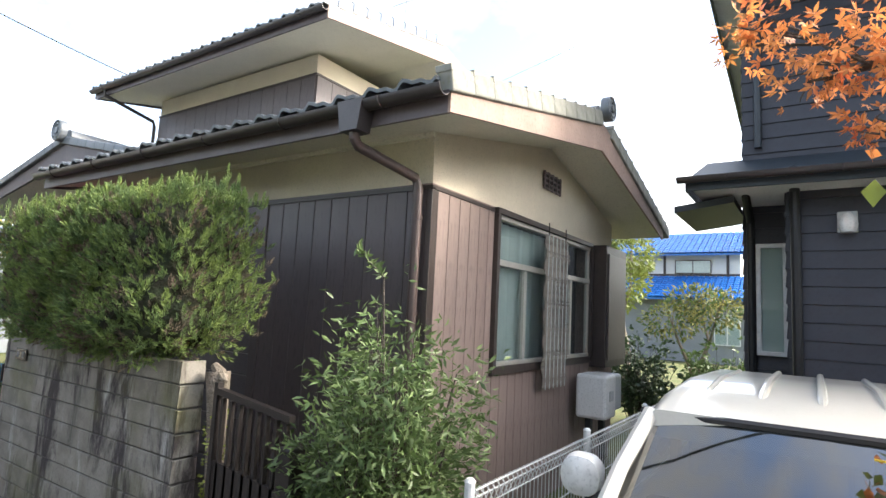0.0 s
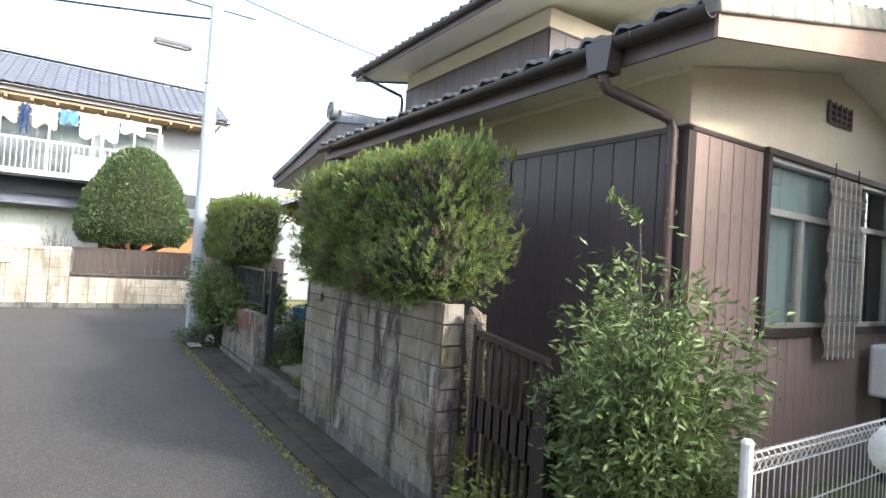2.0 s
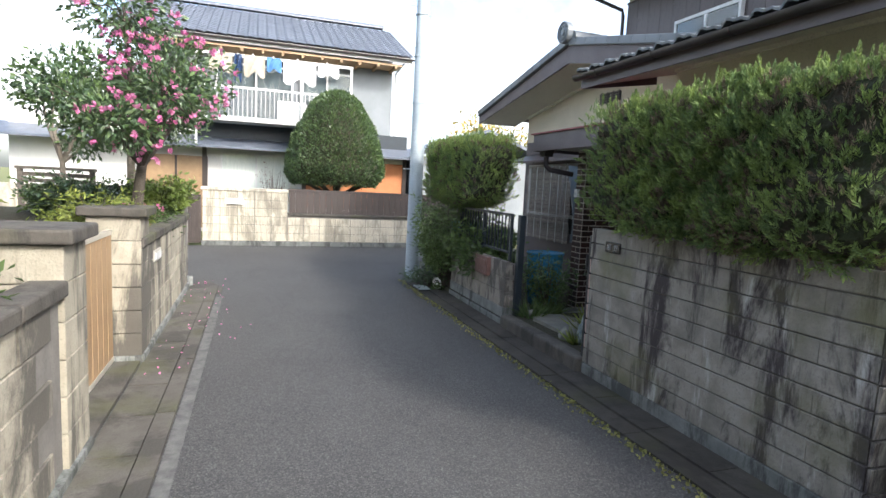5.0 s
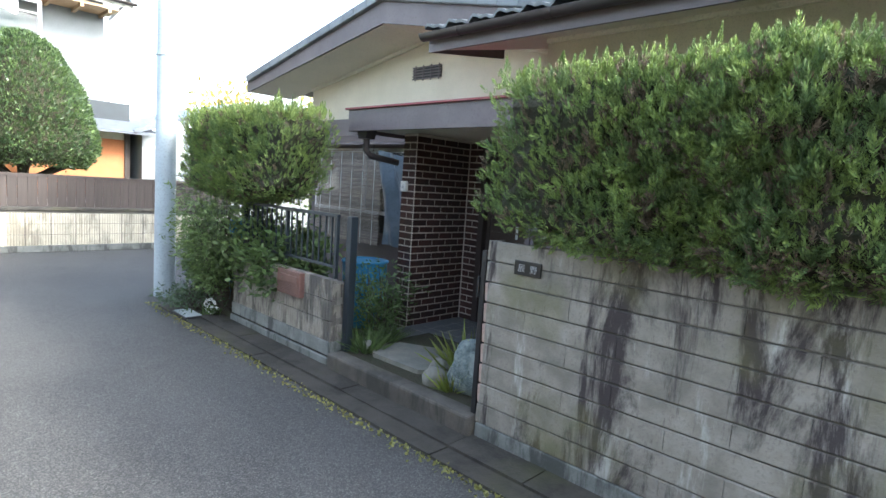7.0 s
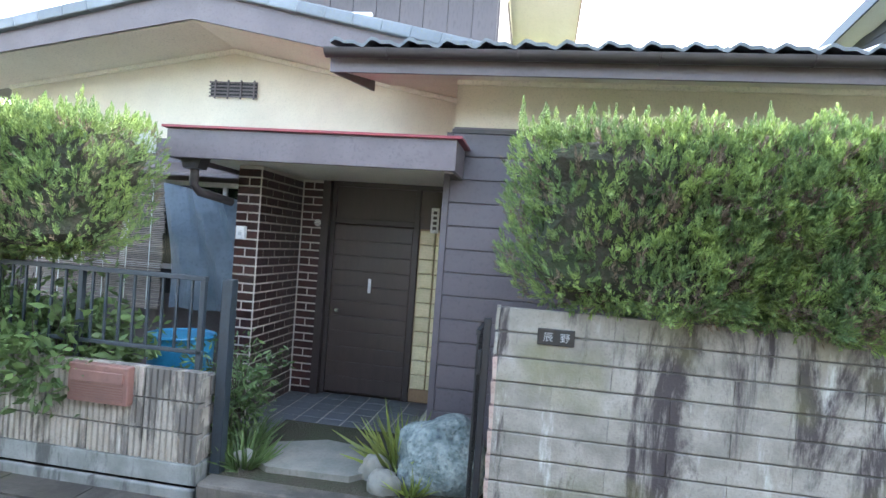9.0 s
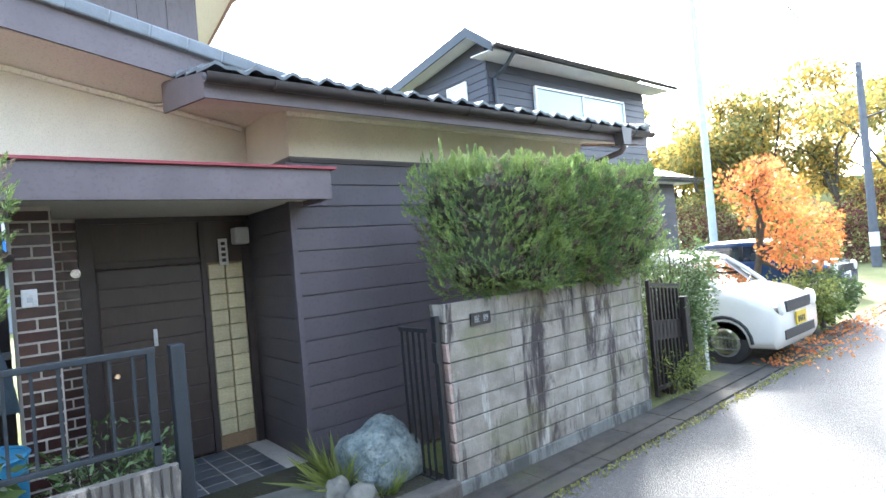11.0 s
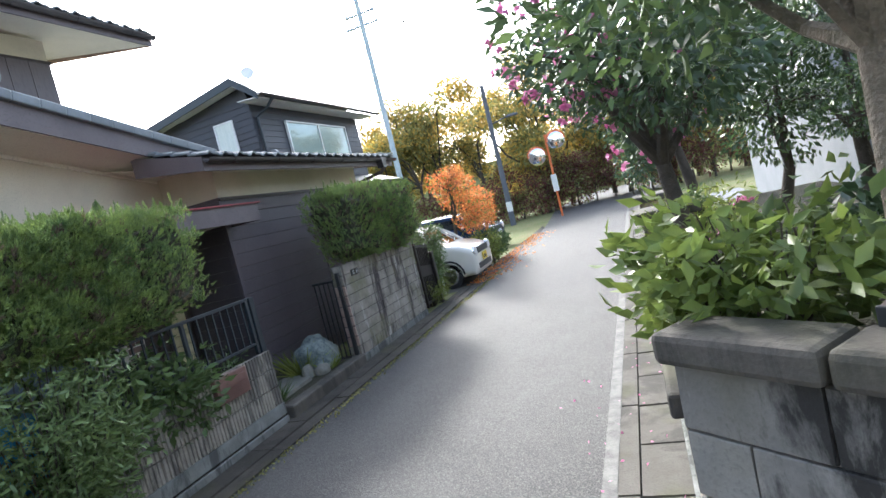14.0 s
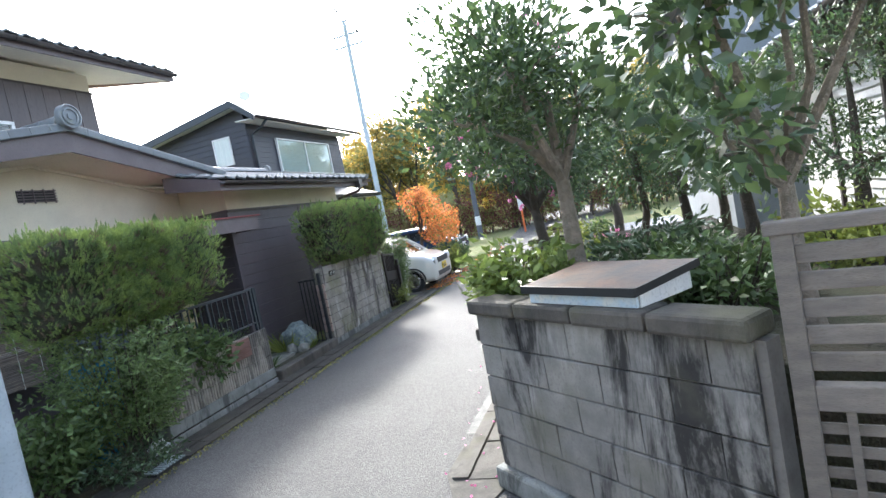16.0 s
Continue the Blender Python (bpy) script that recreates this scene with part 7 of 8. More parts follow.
fh = thing("house", "two-storey house, grey tiled roof, white balcony with washing", "house", pose(-20, 0, 0), in_world=True)
part("lower_wall", block(-24, -6.5, 0, -18.0, 4.4, 3.2), WHITE_WALL, fh)
part("upper_wall", block(-24, -3.2, 3.2, -18.2, 3.9, 5.75), GREY_WALL, fh)
part("band", block(-18.0, -1.9, 2.65, -17.9, 4.4, 3.2), IRON_BLUE, fh)
part("lower_roof", slab(bmesh.new(), (-17.2, -6.8, 2.5), (-17.2, 4.8, 2.5), (-18.1, 4.8, 2.85), (-18.1, -6.8, 2.85), 0.06), TILE_FAR, fh)
fr = part("roof", slab(slab(bmesh.new(), (-17.3, -4.0, 5.55), (-17.3, 4.3, 5.55), (-21, 4.3, 7.2), (-21, -4.0, 7.2), 0.08), (-21, -4.0, 7.2), (-21, 4.3, 7.2), (-24.7, 4.3, 5.55), (-24.7, -4.0, 5.55), 0.08), FASCIA_M, fh)
roof_tiles(fr, (-17.25, -4.0, 5.58), (0, 1, 0), Vector((-3.7, 0, 1.65)).normalized(), 31, 16, 0.268, 0.25, TILE_FAR, pieces=False)
ridge_roll(fr, (-21, -4.0, 7.27), (-21, 4.3, 7.27), TILE_FAR, 0.14)
part("fascia", block(-17.32, -4.0, 5.38, -17.28, 4.3, 5.54), WHITE_WALL, fh)
gutter(fh, (-17.2, -4.0, 5.5), (-17.2, 4.35, 5.5))
part("eave_board", block(-18.2, -3.6, 5.28, -17.35, 4.0, 5.34), WOOD_TAN, fh)
for k in range(14):
    part("rafter", block(-18.2, -3.5 + k * 0.56, 5.2, -17.35, -3.43 + k * 0.56, 5.28), WOOD_TAN, fh)
part("downpipe", rod([(-17.25, 4.1, 5.45), (-18.1, 4.0, 5.2), (-18.1, 4.0, 0.2)], 0.04, 8), GREY_P, fh)
bal = part("balcony", block(-18.1, -1.85, 3.2, -16.9, 2.4, 3.3), ALU_W, fh)
part("balcony_rail", block(-16.95, -1.85, 4.1, -16.9, 2.4, 4.15), ALU_W, bal)
for k in range(36):
    part("balcony_bar", block(-16.93, -1.84 + k * 0.121, 3.3, -16.915, -1.825 + k * 0.121, 4.1), ALU_W, bal)
for y in (-1.85, 0.95, 2.35):
    part("balcony_post", block(-16.96, y, 2.5, -16.89, y + 0.06, 5.0), ALU_W, bal)
part("balcony_beam", block(-17.0, -1.85, 4.95, -16.92, 2.4, 5.02), ALU_W, bal)
for y0, y1, z0, z1 in ((-1.4, 0.8, 3.4, 5.0), (1.0, 2.6, 3.9, 5.0)):
    w = part("window", block(-18.2, y0, z0, -18.17, y1, z1), GLASS, fh)
    for a, b, c, d in ((y0, z0, y1, z0 + 0.05), (y0, z1 - 0.05, y1, z1), (y0, z0, y0 + 0.05, z1), (y1 - 0.05, z0, y1, z1), ((y0 + y1) / 2, z0, (y0 + y1) / 2 + 0.05, z1)):
        part("window_frame", block(-18.18, a, b, -18.12, c, d), ALU_W, w)
w = part("window", block(-18.0, -1.2, 1.1, -17.98, 0.7, 2.3), CURTAIN, fh)
for a, b, c, d in ((-1.25, 1.05, 0.75, 1.1), (-1.25, 2.3, 0.75, 2.35), (-1.25, 1.1, -1.2, 2.3), (0.7, 1.1, 0.75, 2.3), (-0.27, 1.1, -0.22, 2.3)):
    part("window_frame", block(-18.0, a, b, -17.94, c, d), ALU_W, w)
d = part("entrance_door", block(-18.0, -3.3, 0.1, -17.95, -1.6, 2.2), WOOD_TAN, fh)
for k in range(3):
    part("door_stile", block(-17.95, -3.3 + k * 0.82, 0.1, -17.92, -3.24 + k * 0.82, 2.2), FRAME_DARK, d)
part("tan_wall", block(-18.0, 1.2, 0.8, -17.97, 4.38, 2.3), ORANGE_WALL, fh)
for y in (-1.75, 1.1, 4.3):
    part("wall_post", block(-18.0, y, 0.0, -17.93, y + 0.12, 2.65), FRAME_DARK, fh)
acu = thing("air_conditioner", "white air-conditioner unit on the balcony", "air conditioner", pose(-17.0, 0.7, 3.32))
part("body", block(-0.3, -0.4, 0, 0.0, 0.4, 0.55, 0.02), WHITE_P, acu)
part("fan_guard", rod([(0.0, 0.1, 0.28), (0.03, 0.1, 0.28)], 0.22, 20), GREY_P, acu)


def washing(y, wide, tall, mat, label, x=-16.85, z=5.0):
    t = thing("washing", label, "laundry", pose(x, y, z))
    bm = bmesh.new()
    n = 10
    g = [[bm.verts.new((0.05 * math.sin(i * 1.1 + j * 0.5), wide * i / n, -tall * j / n * (0.85 + 0.15 * math.sin(i * 0.9)))) for j in range(n + 1)] for i in range(n + 1)]
    for i in range(n):
        for j in range(n):
            bm.faces.new((g[i][j], g[i + 1][j], g[i + 1][j + 1], g[i][j + 1]))
    part("cloth", bm, mat, t, smooth=True)
    part("peg", block(-0.02, wide * 0.4, -0.02, 0.02, wide * 0.45, 0.05), WHITE_P, t)


for y, wd, tl, m, lb in ((-1.5, 0.6, 0.55, CLOTH_G, "beige washing hung to dry on the balcony"), (-0.85, 0.2, 0.8, CAR_BLUE, "dark blue washing hung to dry on the balcony"), (-0.6, 0.55, 0.6, CLOTH_G, "beige towel hung to dry on the balcony"), (0.0, 0.4, 0.4, CLOTH_B, "blue towel hung to dry on the balcony"), (0.45, 0.9, 0.7, CLOTH_W, "white sheet hung to dry on the balcony"), (1.4, 0.6, 0.4, CLOTH_W, "white shirt hung to dry on the balcony")):
    washing(y, wd, tl, m, lb)
side_house = thing("house", "small low house wing with a tiled gable", "house", pose(-19, 6.5, 0), in_world=True)
part("wall", block(-22, 4.6, 0, -17.6, 9.5, 2.6), GREY_WALL, side_house)
part("roof", slab(slab(bmesh.new(), (-17.2, 4.3, 2.55), (-17.2, 7.0, 3.6), (-22.4, 7.0, 3.6), (-22.4, 4.3, 2.55), 0.1), (-17.2, 7.0, 3.6), (-17.2, 9.9, 2.55), (-22.4, 9.9, 2.55), (-22.4, 7.0, 3.6), 0.1), TILE_FAR, side_house)

# clipped conical tree
def clipped_cone(label, base, r, z0, z1, n, seed):
    """A clipped evergreen: a trunk with spreading limbs and a dense dome of small leaves."""
    t_rng = np.random.default_rng(seed)
    t = thing("clipped_tree", label, "tree", pose(*base), in_world=True)
    bm = bmesh.new()
    tube(bm, (base, (base[0] + 0.05, base[1] + 0.08, z0 * 0.6), (base[0], base[1], z0 + 0.3)), (0.15, 0.11, 0.08), 10)
    for k in range(9):
        a = 2 * math.pi * k / 9
        tube(bm, ((base[0], base[1], z0 * 0.75), (base[0] + 0.5 * r * math.cos(a), base[1] + 0.5 * r * math.sin(a), z0 - 0.02), (base[0] + 0.85 * r * math.cos(a), base[1] + 0.85 * r * math.sin(a), z0 + 0.1)), (0.05, 0.035, 0.015), 6)
    part("trunk", bm, BARK_DARK, t, smooth=True)

    def radius(f):
        return r * min(1.0, 0.8 + f * 1.6) * math.sqrt(max(0.0, 1 - f ** 1.7))
    rows = []
    bm = bmesh.new()
    for j in range(13):
        f = j / 12
        rows.append([bm.verts.new((base[0] + 0.88 * radius(f) * math.cos(q), base[1] + 0.88 * radius(f) * math.sin(q), z0 + 0.06 + (z1 - z0 - 0.1) * f)) for q in (2 * math.pi * k / 24 for k in range(24))])
    for a, b in zip(rows, rows[1:]):
        for k in range(24):
            bm.faces.new((a[k], a[(k + 1) % 24], b[(k + 1) % 24], b[k]))
    bm.faces.new(rows[0][::-1])
    # dark filler under the leaves, its colour standing in for inner shade
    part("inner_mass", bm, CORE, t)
    f = t_rng.random(n) ** 1.35
    q = t_rng.random(n) * 2 * math.pi
    rr = np.array([radius(v) for v in f])
    lump = np.array([noise.noise(Vector((math.cos(a) * 2, math.sin(a) * 2, b * 5))) for a, b in zip(q, f)])
    rr = rr * (0.93 + 0.1 * lump + 0.06 * t_rng.random(n))
    pts = np.stack([base[0] + rr * np.cos(q), base[1] + rr * np.sin(q), z0 + (z1 - z0) * f + t_rng.normal(size=n) * 0.02], 1)
    ways = np.stack([np.cos(q) * 0.8, np.sin(q) * 0.8, 0.5 + f], 1) + t_rng.normal(size=(n, 3)) * 0.5
    half = n // 2
    scatter("crown", leaf_shape(0.5), pts[:half], ways[:half], 0.07 * t_rng.uniform(0.7, 1.3, half), LEAF, t)
    scatter("crown", leaf_shape(0.5), pts[half:], ways[half:], 0.07 * t_rng.uniform(0.7, 1.3, n - half), LEAF_DARK, t)
    return t


clipped_cone("large clipped conical evergreen over the far wall", (-15.9, 1.85, 0), 1.4, 1.55, 4.1, 22000, 71)
nandina("garden_shrub", "bare twiggy shrub behind the far wall", (-15.4, 0.2), 0.4, 0.6, 2.1, 40, 500, 0.05, LEAF_RED)
for k, y in enumerate((9, 12, 15, -12, -15)):
    blobs = [((-19 + wood_rng.normal(), y + wood_rng.normal(), wood_rng.uniform(2, 4.5)), (1.2, 1.2, 0.8)) for _ in range(5)]
    tree("distant_tree", "brownish autumn tree beyond the crossing", (-19, y, 0), (-19, y, 1.5), blobs, 0.12, [(LEAF_OLIVE, 1), (LEAF_AUTUMN, 1)], 1500, 0.22, BARK_DARK, 300 + k, 0.2, 0.8)


# ---- poles, lamps, cables ----
def utility_pole(base, height, r, mat, label, bands=True):
    p = thing("utility_pole", label, "utility pole", pose(*base))
    part("shaft", rod([(0, 0, -0.05), (0, 0, height * 0.5), (0, 0, height)], (r, r * 0.85, r * 0.7), 16), mat, p, smooth=True)
    if bands:
        for k in range(12):
            z = 1.6 + k * 0.35
            part("step_bolt", rod([(0, -r * 0.9 if k % 2 else r * 0.9, z), (0, -r * 1.9 if k % 2 else r * 1.9, z)], 0.008, 6), POLE_M, p)
        for z in (0.9, 2.3, 3.1, 3.9, 4.6):
            part("band", rod([(0, 0, z), (0, 0, z + 0.025)], r * 0.99, 16), POLE_M, p)
    return p


up = utility_pole((-9.78, 2.47, 0.0), 9.0, 0.13, POLE_M, "pale galvanised utility pole at the corner of the lane")
part("transformer_arm", block(-0.04, -0.7, 6.0, 0.04, 0.7, 6.08), POLE_M, up)
for y in (-0.6, -0.2, 0.2, 0.6):
    part("insulator", rod([(0, y, 6.08), (0, y, 6.14), (0, y, 6.2)], (0.03, 0.045, 0.02), 10), WHITE_P, up)
lamp = thing("street_lamp", "dark flat street lamp on an arm from the pole", "street lamp", pose(-9.78, 2.34, 5.1))
part("arm", rod([(0, 0.02, 0), (0, -0.25, 0.06)], 0.018, 8), POLE_M, lamp)
part("head", block(-0.09, -0.85, 0.02, 0.09, -0.25, 0.1, 0.02), POLE_DARK, lamp)
part("lens", block(-0.07, -0.82, 0.005, 0.07, -0.3, 0.02, 0.004), GREY_P, lamp)
p2 = utility_pole((16.0, 10.0, 0.0), 13.0, 0.16, POLE_M, "tall pale utility pole behind the dark house", False)
for z, half in ((12.2, 0.8), (11.6, 0.9)):
    part("cross_arm", block(-0.05, -half, z, 0.05, half, z + 0.08), POLE_M, p2)
    for k in range(4):
        part("insulator", rod([(0, -half + 0.1 + k * half * 0.6, z + 0.08), (0, -half + 0.1 + k * half * 0.6, z + 0.25)], 0.04, 8), WHITE_P, p2)
p3 = utility_pole((17.2, 5.0, 0.0), 7.2, 0.15, POLE_DARK, "dark utility pole at the lane's bend", False)
part("warning_band", rod([(0, 0, 0.7), (0, 0, 1.2)], 0.155, 16), WHITE_P, p3, "white reflective band")
part("lamp_arm", rod([(0, 0, 5.2), (-0.2, -0.9, 5.35)], 0.03, 8), POLE_DARK, p3)
part("lamp_head", block(-0.32, -1.5, 5.3, -0.1, -0.9, 5.42, 0.02), POLE_DARK, p3)
cm = thing("traffic_mirror", "orange pole with two round convex traffic mirrors", "traffic mirror", pose(15.8, 2.3, 0.0))
part("pole", rod([(0, 0, 0), (0, 0, 3.9)], 0.05, 12), ORANGE_PAINT, cm)
for y, z in ((0.55, 3.0), (-0.45, 3.55)):
    face = part("mirror_face", rod([(0.06, y, z), (-0.03, y, z), (-0.07, y, z)], (0.42, 0.42, 0.25), 24), SILVER, cm, smooth=True)
    part("hood", rod([(-0.12, y + 0.44 * math.cos(radians(a)), z + 0.44 * math.sin(radians(a))) for a in range(0, 181, 15)], 0.03, 6), ORANGE_PAINT, face)
    part("bracket", rod([(0.04, y, z), (0, 0, z)], 0.025, 8), ORANGE_PAINT, cm)
sign = part("sign_plate", block(-0.07, -0.13, 1.2, -0.05, 0.13, 2.0), WHITE_P, cm)


def cable(a, b, sag, r=0.012, label="black overhead cable strung between poles"):
    t = thing("overhead_cable", label, "cable", pose(*a), in_world=True)
    a, b = Vector(a), Vector(b)
    part("wire", rod([a.lerp(b, k / 16) - Vector((0, 0, sag * 4 * (k / 16) * (1 - k / 16))) for k in range(17)], r, 5), CABLE, t)


cable((-9.78, 2.47, 8.6), (17.2, 5.0, 7.0), 0.3, 0.012)
cable((-9.78, 2.47, 8.1), (17.2, 5.0, 6.6), 0.4, 0.018)
cable((-9.78, 2.47, 6.2), (-16, -14, 7.5), 0.4)
cable((-9.78, 2.47, 5.8), (-16, -14, 7.0), 0.5, 0.02)
cable((-9.78, 2.47, 6.4), (-13.5, 16, 7.5), 0.4)
cable((17.2, 5.0, 7.0), (18, -14, 7.0), 0.4)
cable((17.2, 5.0, 6.5), (18, -14, 6.4), 0.5)
cable((16, 10, 12.0), (-30, 28, 12.0), 0.8, 0.006)
cable((16, 10, 12.3), (10, -20, 12.0), 0.8)

# ---- entrance bed, front garden ----


def rock(name, label, c, r, seed, mat):
    bm = bmesh.new()
    bmesh.ops.create_icosphere(bm, subdivisions=4, radius=1.0)
    for v in bm.verts:
        d = v.co.normalized()
        k = 1 + 0.22 * noise.noise(d * 1.3 + Vector((seed, 0, 0))) + 0.1 * noise.noise(d * 3.1 + Vector((0, seed, 0))) + 0.03 * noise.noise(d * 9)
        v.co = Vector((d.x * r[0], d.y * r[1], d.z * r[2])) * k
        v.co.z = max(v.co.z, -r[2] * 0.55)
    ob = whole(name, bm, mat, label, "rock", smooth=True)
    ob.matrix_basis = pose(c[0], c[1], c[2] + r[2] * 0.55)
    return ob


rock("garden_rock", "large blue-grey lichen-spotted rock beside the porch step", (-4.7, 3.1, 0.13), (0.31, 0.26, 0.29), 3, ROCK_M)
rock("stone", "small pale stone in the entrance bed", (-5.12, 3.0, 0.14), (0.1, 0.08, 0.11), 5, STONE_M)
rock("stone", "small brown stone in the entrance bed", (-5.02, 2.85, 0.14), (0.11, 0.09, 0.09), 6, STONE_M)
rock("stone", "round pale stone under the railing post", (-6.0, 2.95, 0.12), (0.1, 0.09, 0.08), 7, STONE_M)


def grass_tuft(c, n, size, mat, label, spread=0.08):
    b = thing("grass_tuft", label, "plant", pose(*c))
    a = RNG.uniform(0, 2 * math.pi, n)
    r = spread * np.sqrt(RNG.random(n))
    pts = np.stack([r * np.cos(a), r * np.sin(a), np.zeros(n)], 1)
    ways = np.stack([np.cos(a) * 0.8, np.sin(a) * 0.8, RNG.uniform(0.4, 1.6, n)], 1)
    v = np.array([(-0.03, 0, 0), (0.03, 0, 0), (0.03, 0.05, 0.45), (-0.03, 0.05, 0.45), (0.0, 0.22, 0.95), (0.008, 0.22, 0.95)])
    scatter("foliage", (v, [(0, 1, 2, 3), (3, 2, 5, 4)]), pts, ways, size * RNG.uniform(0.6, 1.2, n), mat, b, kind="stuff")
    return b


grass_tuft((-5.0, 3.18, 0.15), 90, 0.42, LEAF_YEL, "striped arching grass tuft beside the rock")
grass_tuft((-5.98, 2.9, 0.14), 140, 0.26, LEAF, "bright green strap-leaved plant by the gate post")
grass_tuft((-6.15, 3.25, 0.14), 120, 0.26, LEAF, "bright green strap-leaved plant by the brick pier")
grass_tuft((-4.85, 2.86, 0.15), 80, 0.2, LEAF_YEL, "low green plant at the foot of the rock")
nandina("garden_shrub", "small leafy shrub between the gate post and the brick pier", (-6.35, 3.3), 0.25, 0.1, 1.05, 25, 1500, 0.06, LEAF)
nandina("aucuba_bush", "variegated leafy bush behind the iron railing", (-7.3, 2.88), 0.34, 0.3, 1.3, 50, 1900, 0.1, LEAF)
nandina("aucuba_bush", "green leafy bush behind the iron railing", (-7.8, 2.9), 0.36, 0.3, 1.45, 50, 2400, 0.09, LEAF_NANDINA)
nandina("corner_shrub", "dark green feathery shrub under the hedge at the lane corner", (-8.45, 2.72), 0.5, 0.05, 1.75, 90, 10500, 0.065, LEAF_NANDINA)
nandina("corner_shrub", "green leafy shrub at the lane corner", (-9.15, 2.95), 0.4, 0.02, 1.0, 40, 2600, 0.08, LEAF)
nandina("ground_cover", "low leafy plants along the gutter at the corner", (-8.7, 2.5), 0.35, 0.03, 0.35, 40, 1200, 0.06, LEAF_DARK)
barrel = thing("rain_barrel", "blue plastic rain barrel behind the railing", "barrel", pose(-6.95, 3.6, 0.1))
part("body", rod([(0, 0, 0), (0, 0, 0.3), (0, 0, 0.72)], (0.2, 0.24, 0.25), 20), BLUE_P, barrel, smooth=True)
part("rim", rod([(0.25 * math.cos(a), 0.25 * math.sin(a), 0.72) for a in (2 * math.pi * k / 20 for k in range(21))], 0.015, 6), BLUE_P, barrel)

bin_ = thing("storage_bin", "faded blue plastic bin behind the corner shrub", "bin", pose(-8.5, 2.98, 0.1))
part("body", rod([(0, 0, 0), (0, 0, 0.5), (0, 0, 0.98)], (0.19, 0.21, 0.22), 20), BLUE_P, bin_, smooth=True)
part("lid", rod([(0, 0, 0.98), (0, 0, 1.01), (0, 0, 1.03)], (0.235, 0.235, 0.2), 20), BLUE_P, bin_, smooth=True)
fl = thing("white_flowers", "small clump of white flowers at the gutter edge", "flowers", pose(-8.4, 2.5, 0.04))
p_, d_ = ball_points([((0, 0, 0.1), (0.12, 0.06, 0.08))], 60, 0.3)
scatter("petals", leaf_shape(0.9, 0.15), np.repeat(p_, 5, axis=0), np.repeat(d_, 5, axis=0) + RNG.normal(size=(300, 3)) * 0.8, 0.022, CLOTH_W, fl, kind="stuff")
scatter("leaves", leaf_shape(0.5), RNG.normal(size=(150, 3)) * (0.07, 0.04, 0.02) + (0, 0, 0.03), RNG.normal(size=(150, 3)) + (0, 0, 1.2), 0.06, LEAF, fl, kind="stuff")

# garden seen between the houses, and the blue-roofed house
for c, r, h, m, lb, s in (((-1.2, 10.2), 0.55, 1.7, LEAF_DARK, "dark evergreen shrub in the side garden", 1), ((-0.1, 11.5), 0.6, 1.6, LEAF, "olive-leaved shrub in the side garden", 2), ((0.4, 10.5), 0.5, 0.9, LEAF_YEL, "low yellow-green shrub in the side garden", 3)):
    nandina("garden_shrub", lb, c, r, 0.0, h, 50, 2600, 0.1, m)
tree("garden_tree", "small grey-barked tree with thin foliage in the side garden", (-0.6, 11.5, 0), (-0.6, 11.5, 0.8), [((-1.0, 11.5, 1.8), (0.5, 0.5, 0.35)), ((-0.2, 11.4, 2.0), (0.5, 0.5, 0.35)), ((-0.6, 11.8, 2.2), (0.5, 0.5, 0.3))], 0.07, [(LEAF, 1), (LEAF_OLIVE, 1)], 1800, 0.1, BARK, 81)
tree("garden_tree", "yellow-green tree beyond the eave", (-2.6, 14, 0), (-2.6, 14, 1.8), [((-2.6, 14, 2.6), (0.7, 0.7, 0.5)), ((-2.4, 14, 3.3), (0.6, 0.6, 0.5)), ((-2.9, 14, 3.8), (0.5, 0.5, 0.4))], 0.08, [(LEAF_YEL, 1)], 2200, 0.14, BARK, 82)
bh = thing("house", "white house with bright blue glazed tile roofs", "house", pose(-3.5, 31, 0), in_world=True)
part("upper_wall", block(-9.5, 30.6, 3.0, -1.7, 36, 5.4), WHITE_WALL, bh)
part("lower_wall", block(-10.5, 29.0, 0, -1.2, 36, 3.3), GREY_WALL, bh)
br = part("roof", slab(bmesh.new(), (-10.2, 29.9, 5.2), (-1.1, 29.9, 5.2), (-1.1, 33, 6.6), (-10.2, 33, 6.6), 0.1), TILE_BLUE, bh)
roof_tiles(br, (-10.2, 29.85, 5.25), (1, 0, 0), Vector((0, 3.1, 1.4)).normalized(), 34, 13, 0.268, 0.26, TILE_BLUE, pieces=False)
br2 = part("lower_roof", slab(bmesh.new(), (-11, 28.2, 2.95), (-0.6, 28.2, 2.95), (-0.9, 30.6, 4.1), (-11, 30.6, 4.1), 0.1), TILE_BLUE, bh)
roof_tiles(br2, (-11, 28.15, 3.0), (1, 0, 0), Vector((0, 2.4, 1.15)).normalized(), 38, 10, 0.268, 0.26, TILE_BLUE, pieces=False)
ridge_roll(br2, (-0.75, 28.2, 3.05), (-1.0, 30.6, 4.2), WHITE_P, 0.12)
framed_window(bh, -4.6, -3.0, 30.58, 4.3, 4.9, FRAME_DARK, 1)
framed_window(bh, -2.6, -1.6, 28.98, 0.9, 2.2, ALU_W, 1)
part("half_timber", block(-9.5, 30.56, 4.15, -1.7, 30.6, 4.25), FRAME_DARK, bh)
for x in (-5.2, -2.3):
    part("timber_post", block(x, 30.55, 4.1, x + 0.12, 30.6, 5.3), FRAME_DARK, bh)

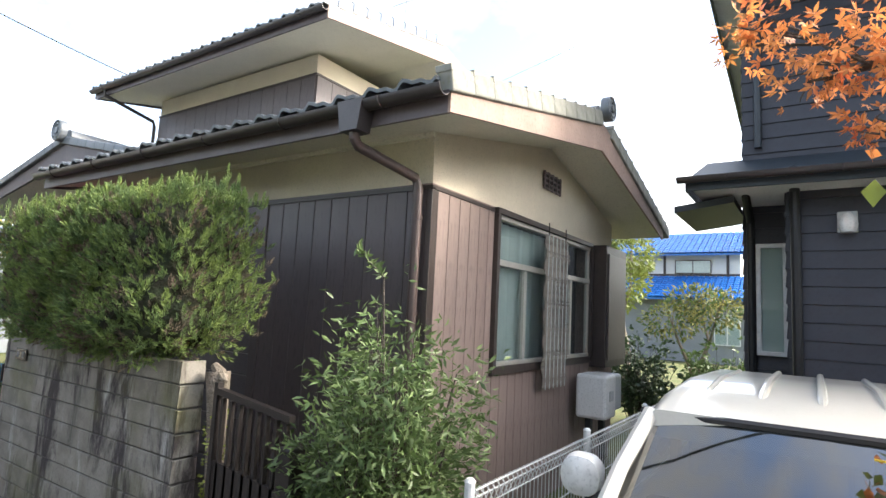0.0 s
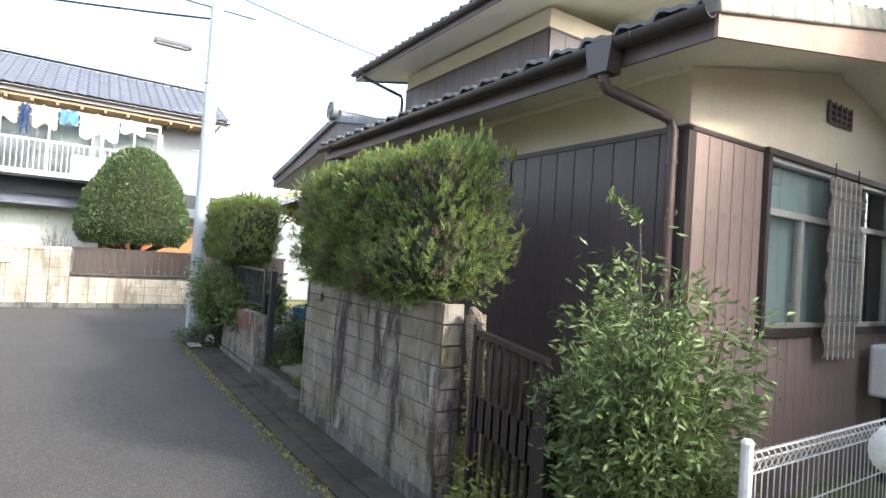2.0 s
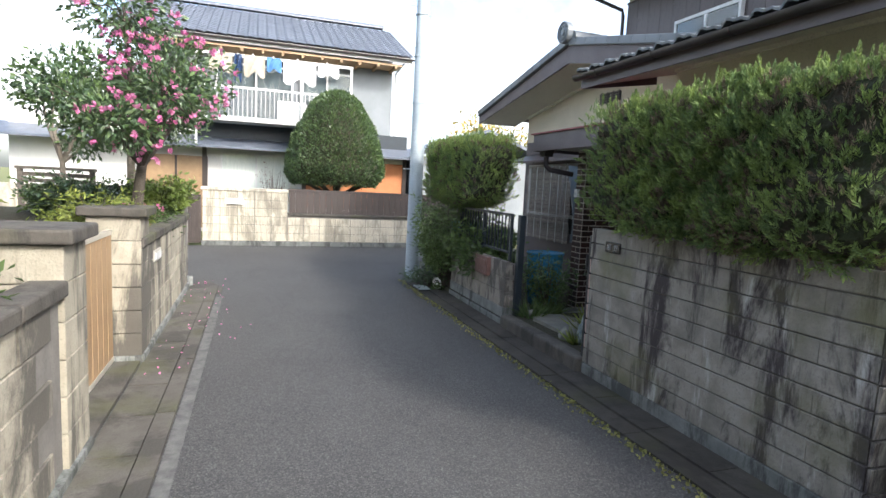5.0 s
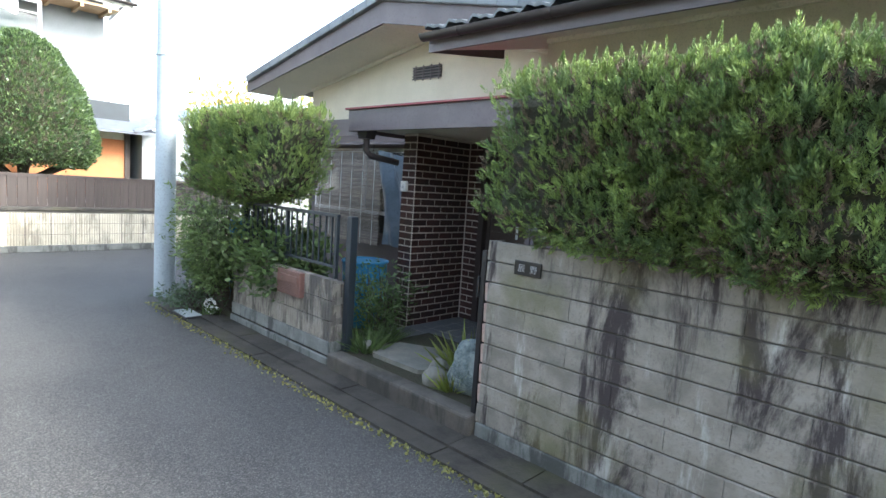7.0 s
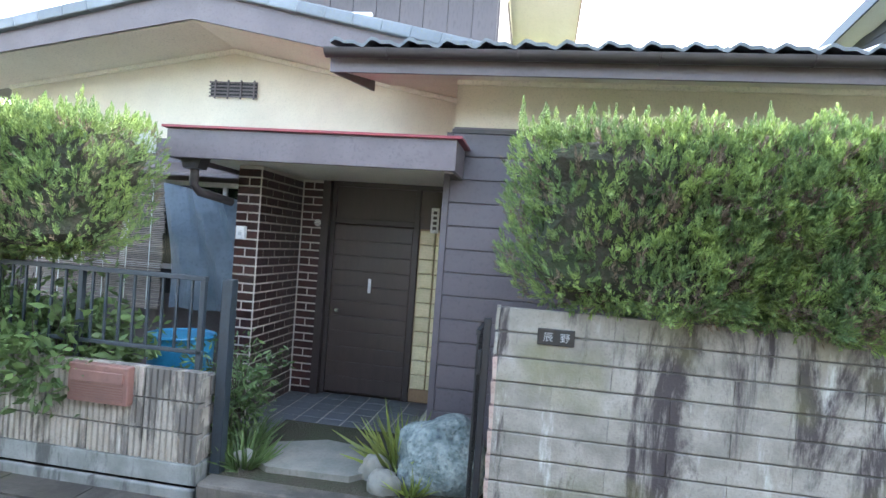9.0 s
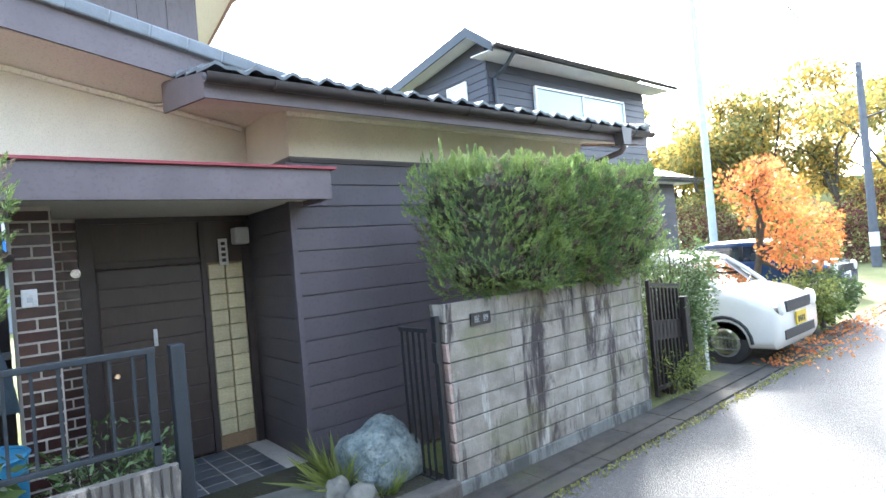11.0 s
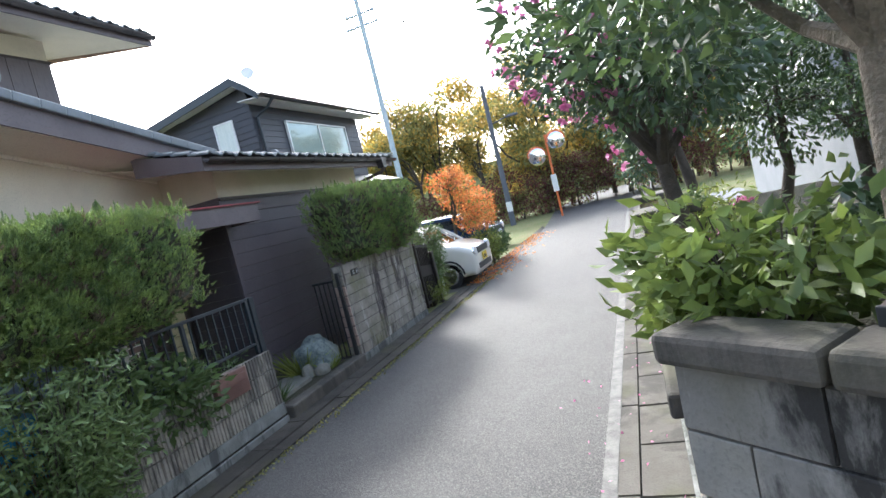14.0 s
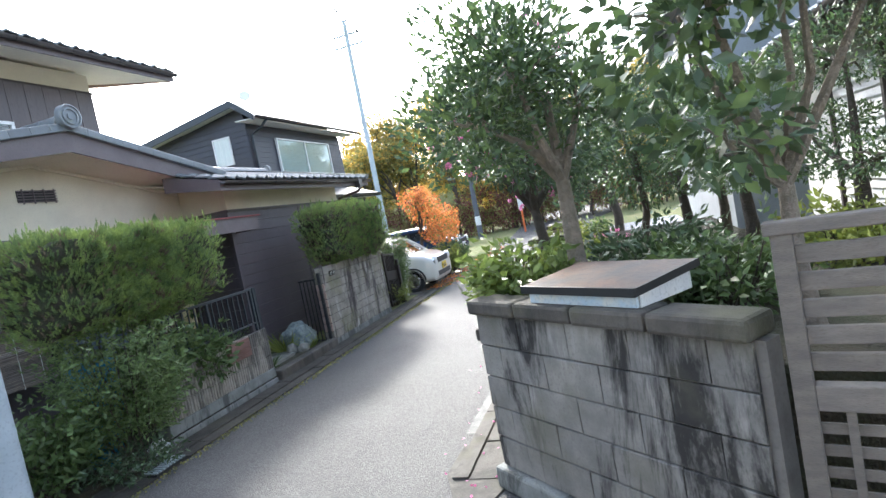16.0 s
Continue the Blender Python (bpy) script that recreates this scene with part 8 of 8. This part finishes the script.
# antenna and small things on the brown house
ant = thing("tv_antenna", "thin television antenna mast on the upper roof", "antenna", pose(-4.6, 7.8, 6.05))
part("mast", rod([(0, 0, 0), (0, 0, 1.6)], 0.012, 6), GREY_P, ant)
for k in range(4):
    part("element", rod([(-0.3, 0.0, 1.0 + k * 0.14), (0.3, 0.0, 1.0 + k * 0.14)], 0.006, 5), GREY_P, ant)
for k in range(9):
    y = 5.4 + k * 0.27
    hook = thing("snow_hook", "small metal hook on the verge of the upper roof", "roof hook", pose(-3.74, y, 5.46 + (y - 5.25) * 0.235), group="hooks on the upper verge")
    part("hook", rod([(0, 0, 0), (0, 0, 0.12), (0, -0.04, 0.12)], 0.006, 5), CABLE, hook)

# drain, fallen petals and leaves
drain = thing("drain_grate", "steel drain grate in the gutter", "drain grate", pose(-8.55, 2.3, 0.04))
part("frame", block(-0.2, -0.1, -0.02, 0.2, 0.1, 0.0), IRON, drain)
for k in range(9):
    part("bar", block(-0.18 + k * 0.043, -0.09, 0.0, -0.165 + k * 0.043, 0.09, 0.012), POLE_M, drain)
drain = thing("drain_grate", "steel drain grate in the gutter by the block wall", "drain grate", pose(1.2, side_y(1.2) + 0.18, 0.02))
part("frame", block(-0.25, -0.1, -0.01, 0.25, 0.1, 0.008), IRON, drain)
for k in range(11):
    part("bar", block(-0.23 + k * 0.043, -0.09, 0.008, -0.215 + k * 0.043, 0.09, 0.016), POLE_M, drain)
n = 60
px = RNG.uniform(-9.5, -5.0, n)
pts = np.stack([px, -1.2 + np.abs(RNG.normal(size=n)) * 0.4 + 0.05, np.full(n, 0.036)], 1)
scatter("fallen_petals", leaf_shape(0.9, 0.1), pts, np.stack([RNG.normal(size=n), RNG.normal(size=n), np.full(n, 0.1)], 1), 0.026, PETAL, None, "pale pink petals fallen on the lane edge", "stuff")["category"] = "petals"
n = 900
px = RNG.uniform(0.4, 9, n)
pts = np.stack([px, kerb_y(3) + 0.25 - np.abs(RNG.normal(size=n)) * 0.35, np.full(n, 0.045)], 1)
scatter("fallen_leaves", leaf_shape(0.8, 0.1), pts, np.stack([RNG.normal(size=n), RNG.normal(size=n), np.full(n, 0.1)], 1), 0.05, LEAF_MAPLE, None, "orange maple leaves fallen along the kerb", "stuff")["category"] = "leaves"
n = 1500
px = RNG.uniform(-9.4, 2, n)
pts = np.stack([px, 2.17 + RNG.normal(size=n) * 0.035, np.full(n, 0.004)], 1)
scatter("kerb_moss", leaf_shape(0.9, 0.1), pts, np.stack([RNG.normal(size=n), RNG.normal(size=n), np.full(n, 0.5)], 1), 0.028, LEAF_OLIVE, None, "thin moss and litter along the kerb line", "stuff")["category"] = "moss"
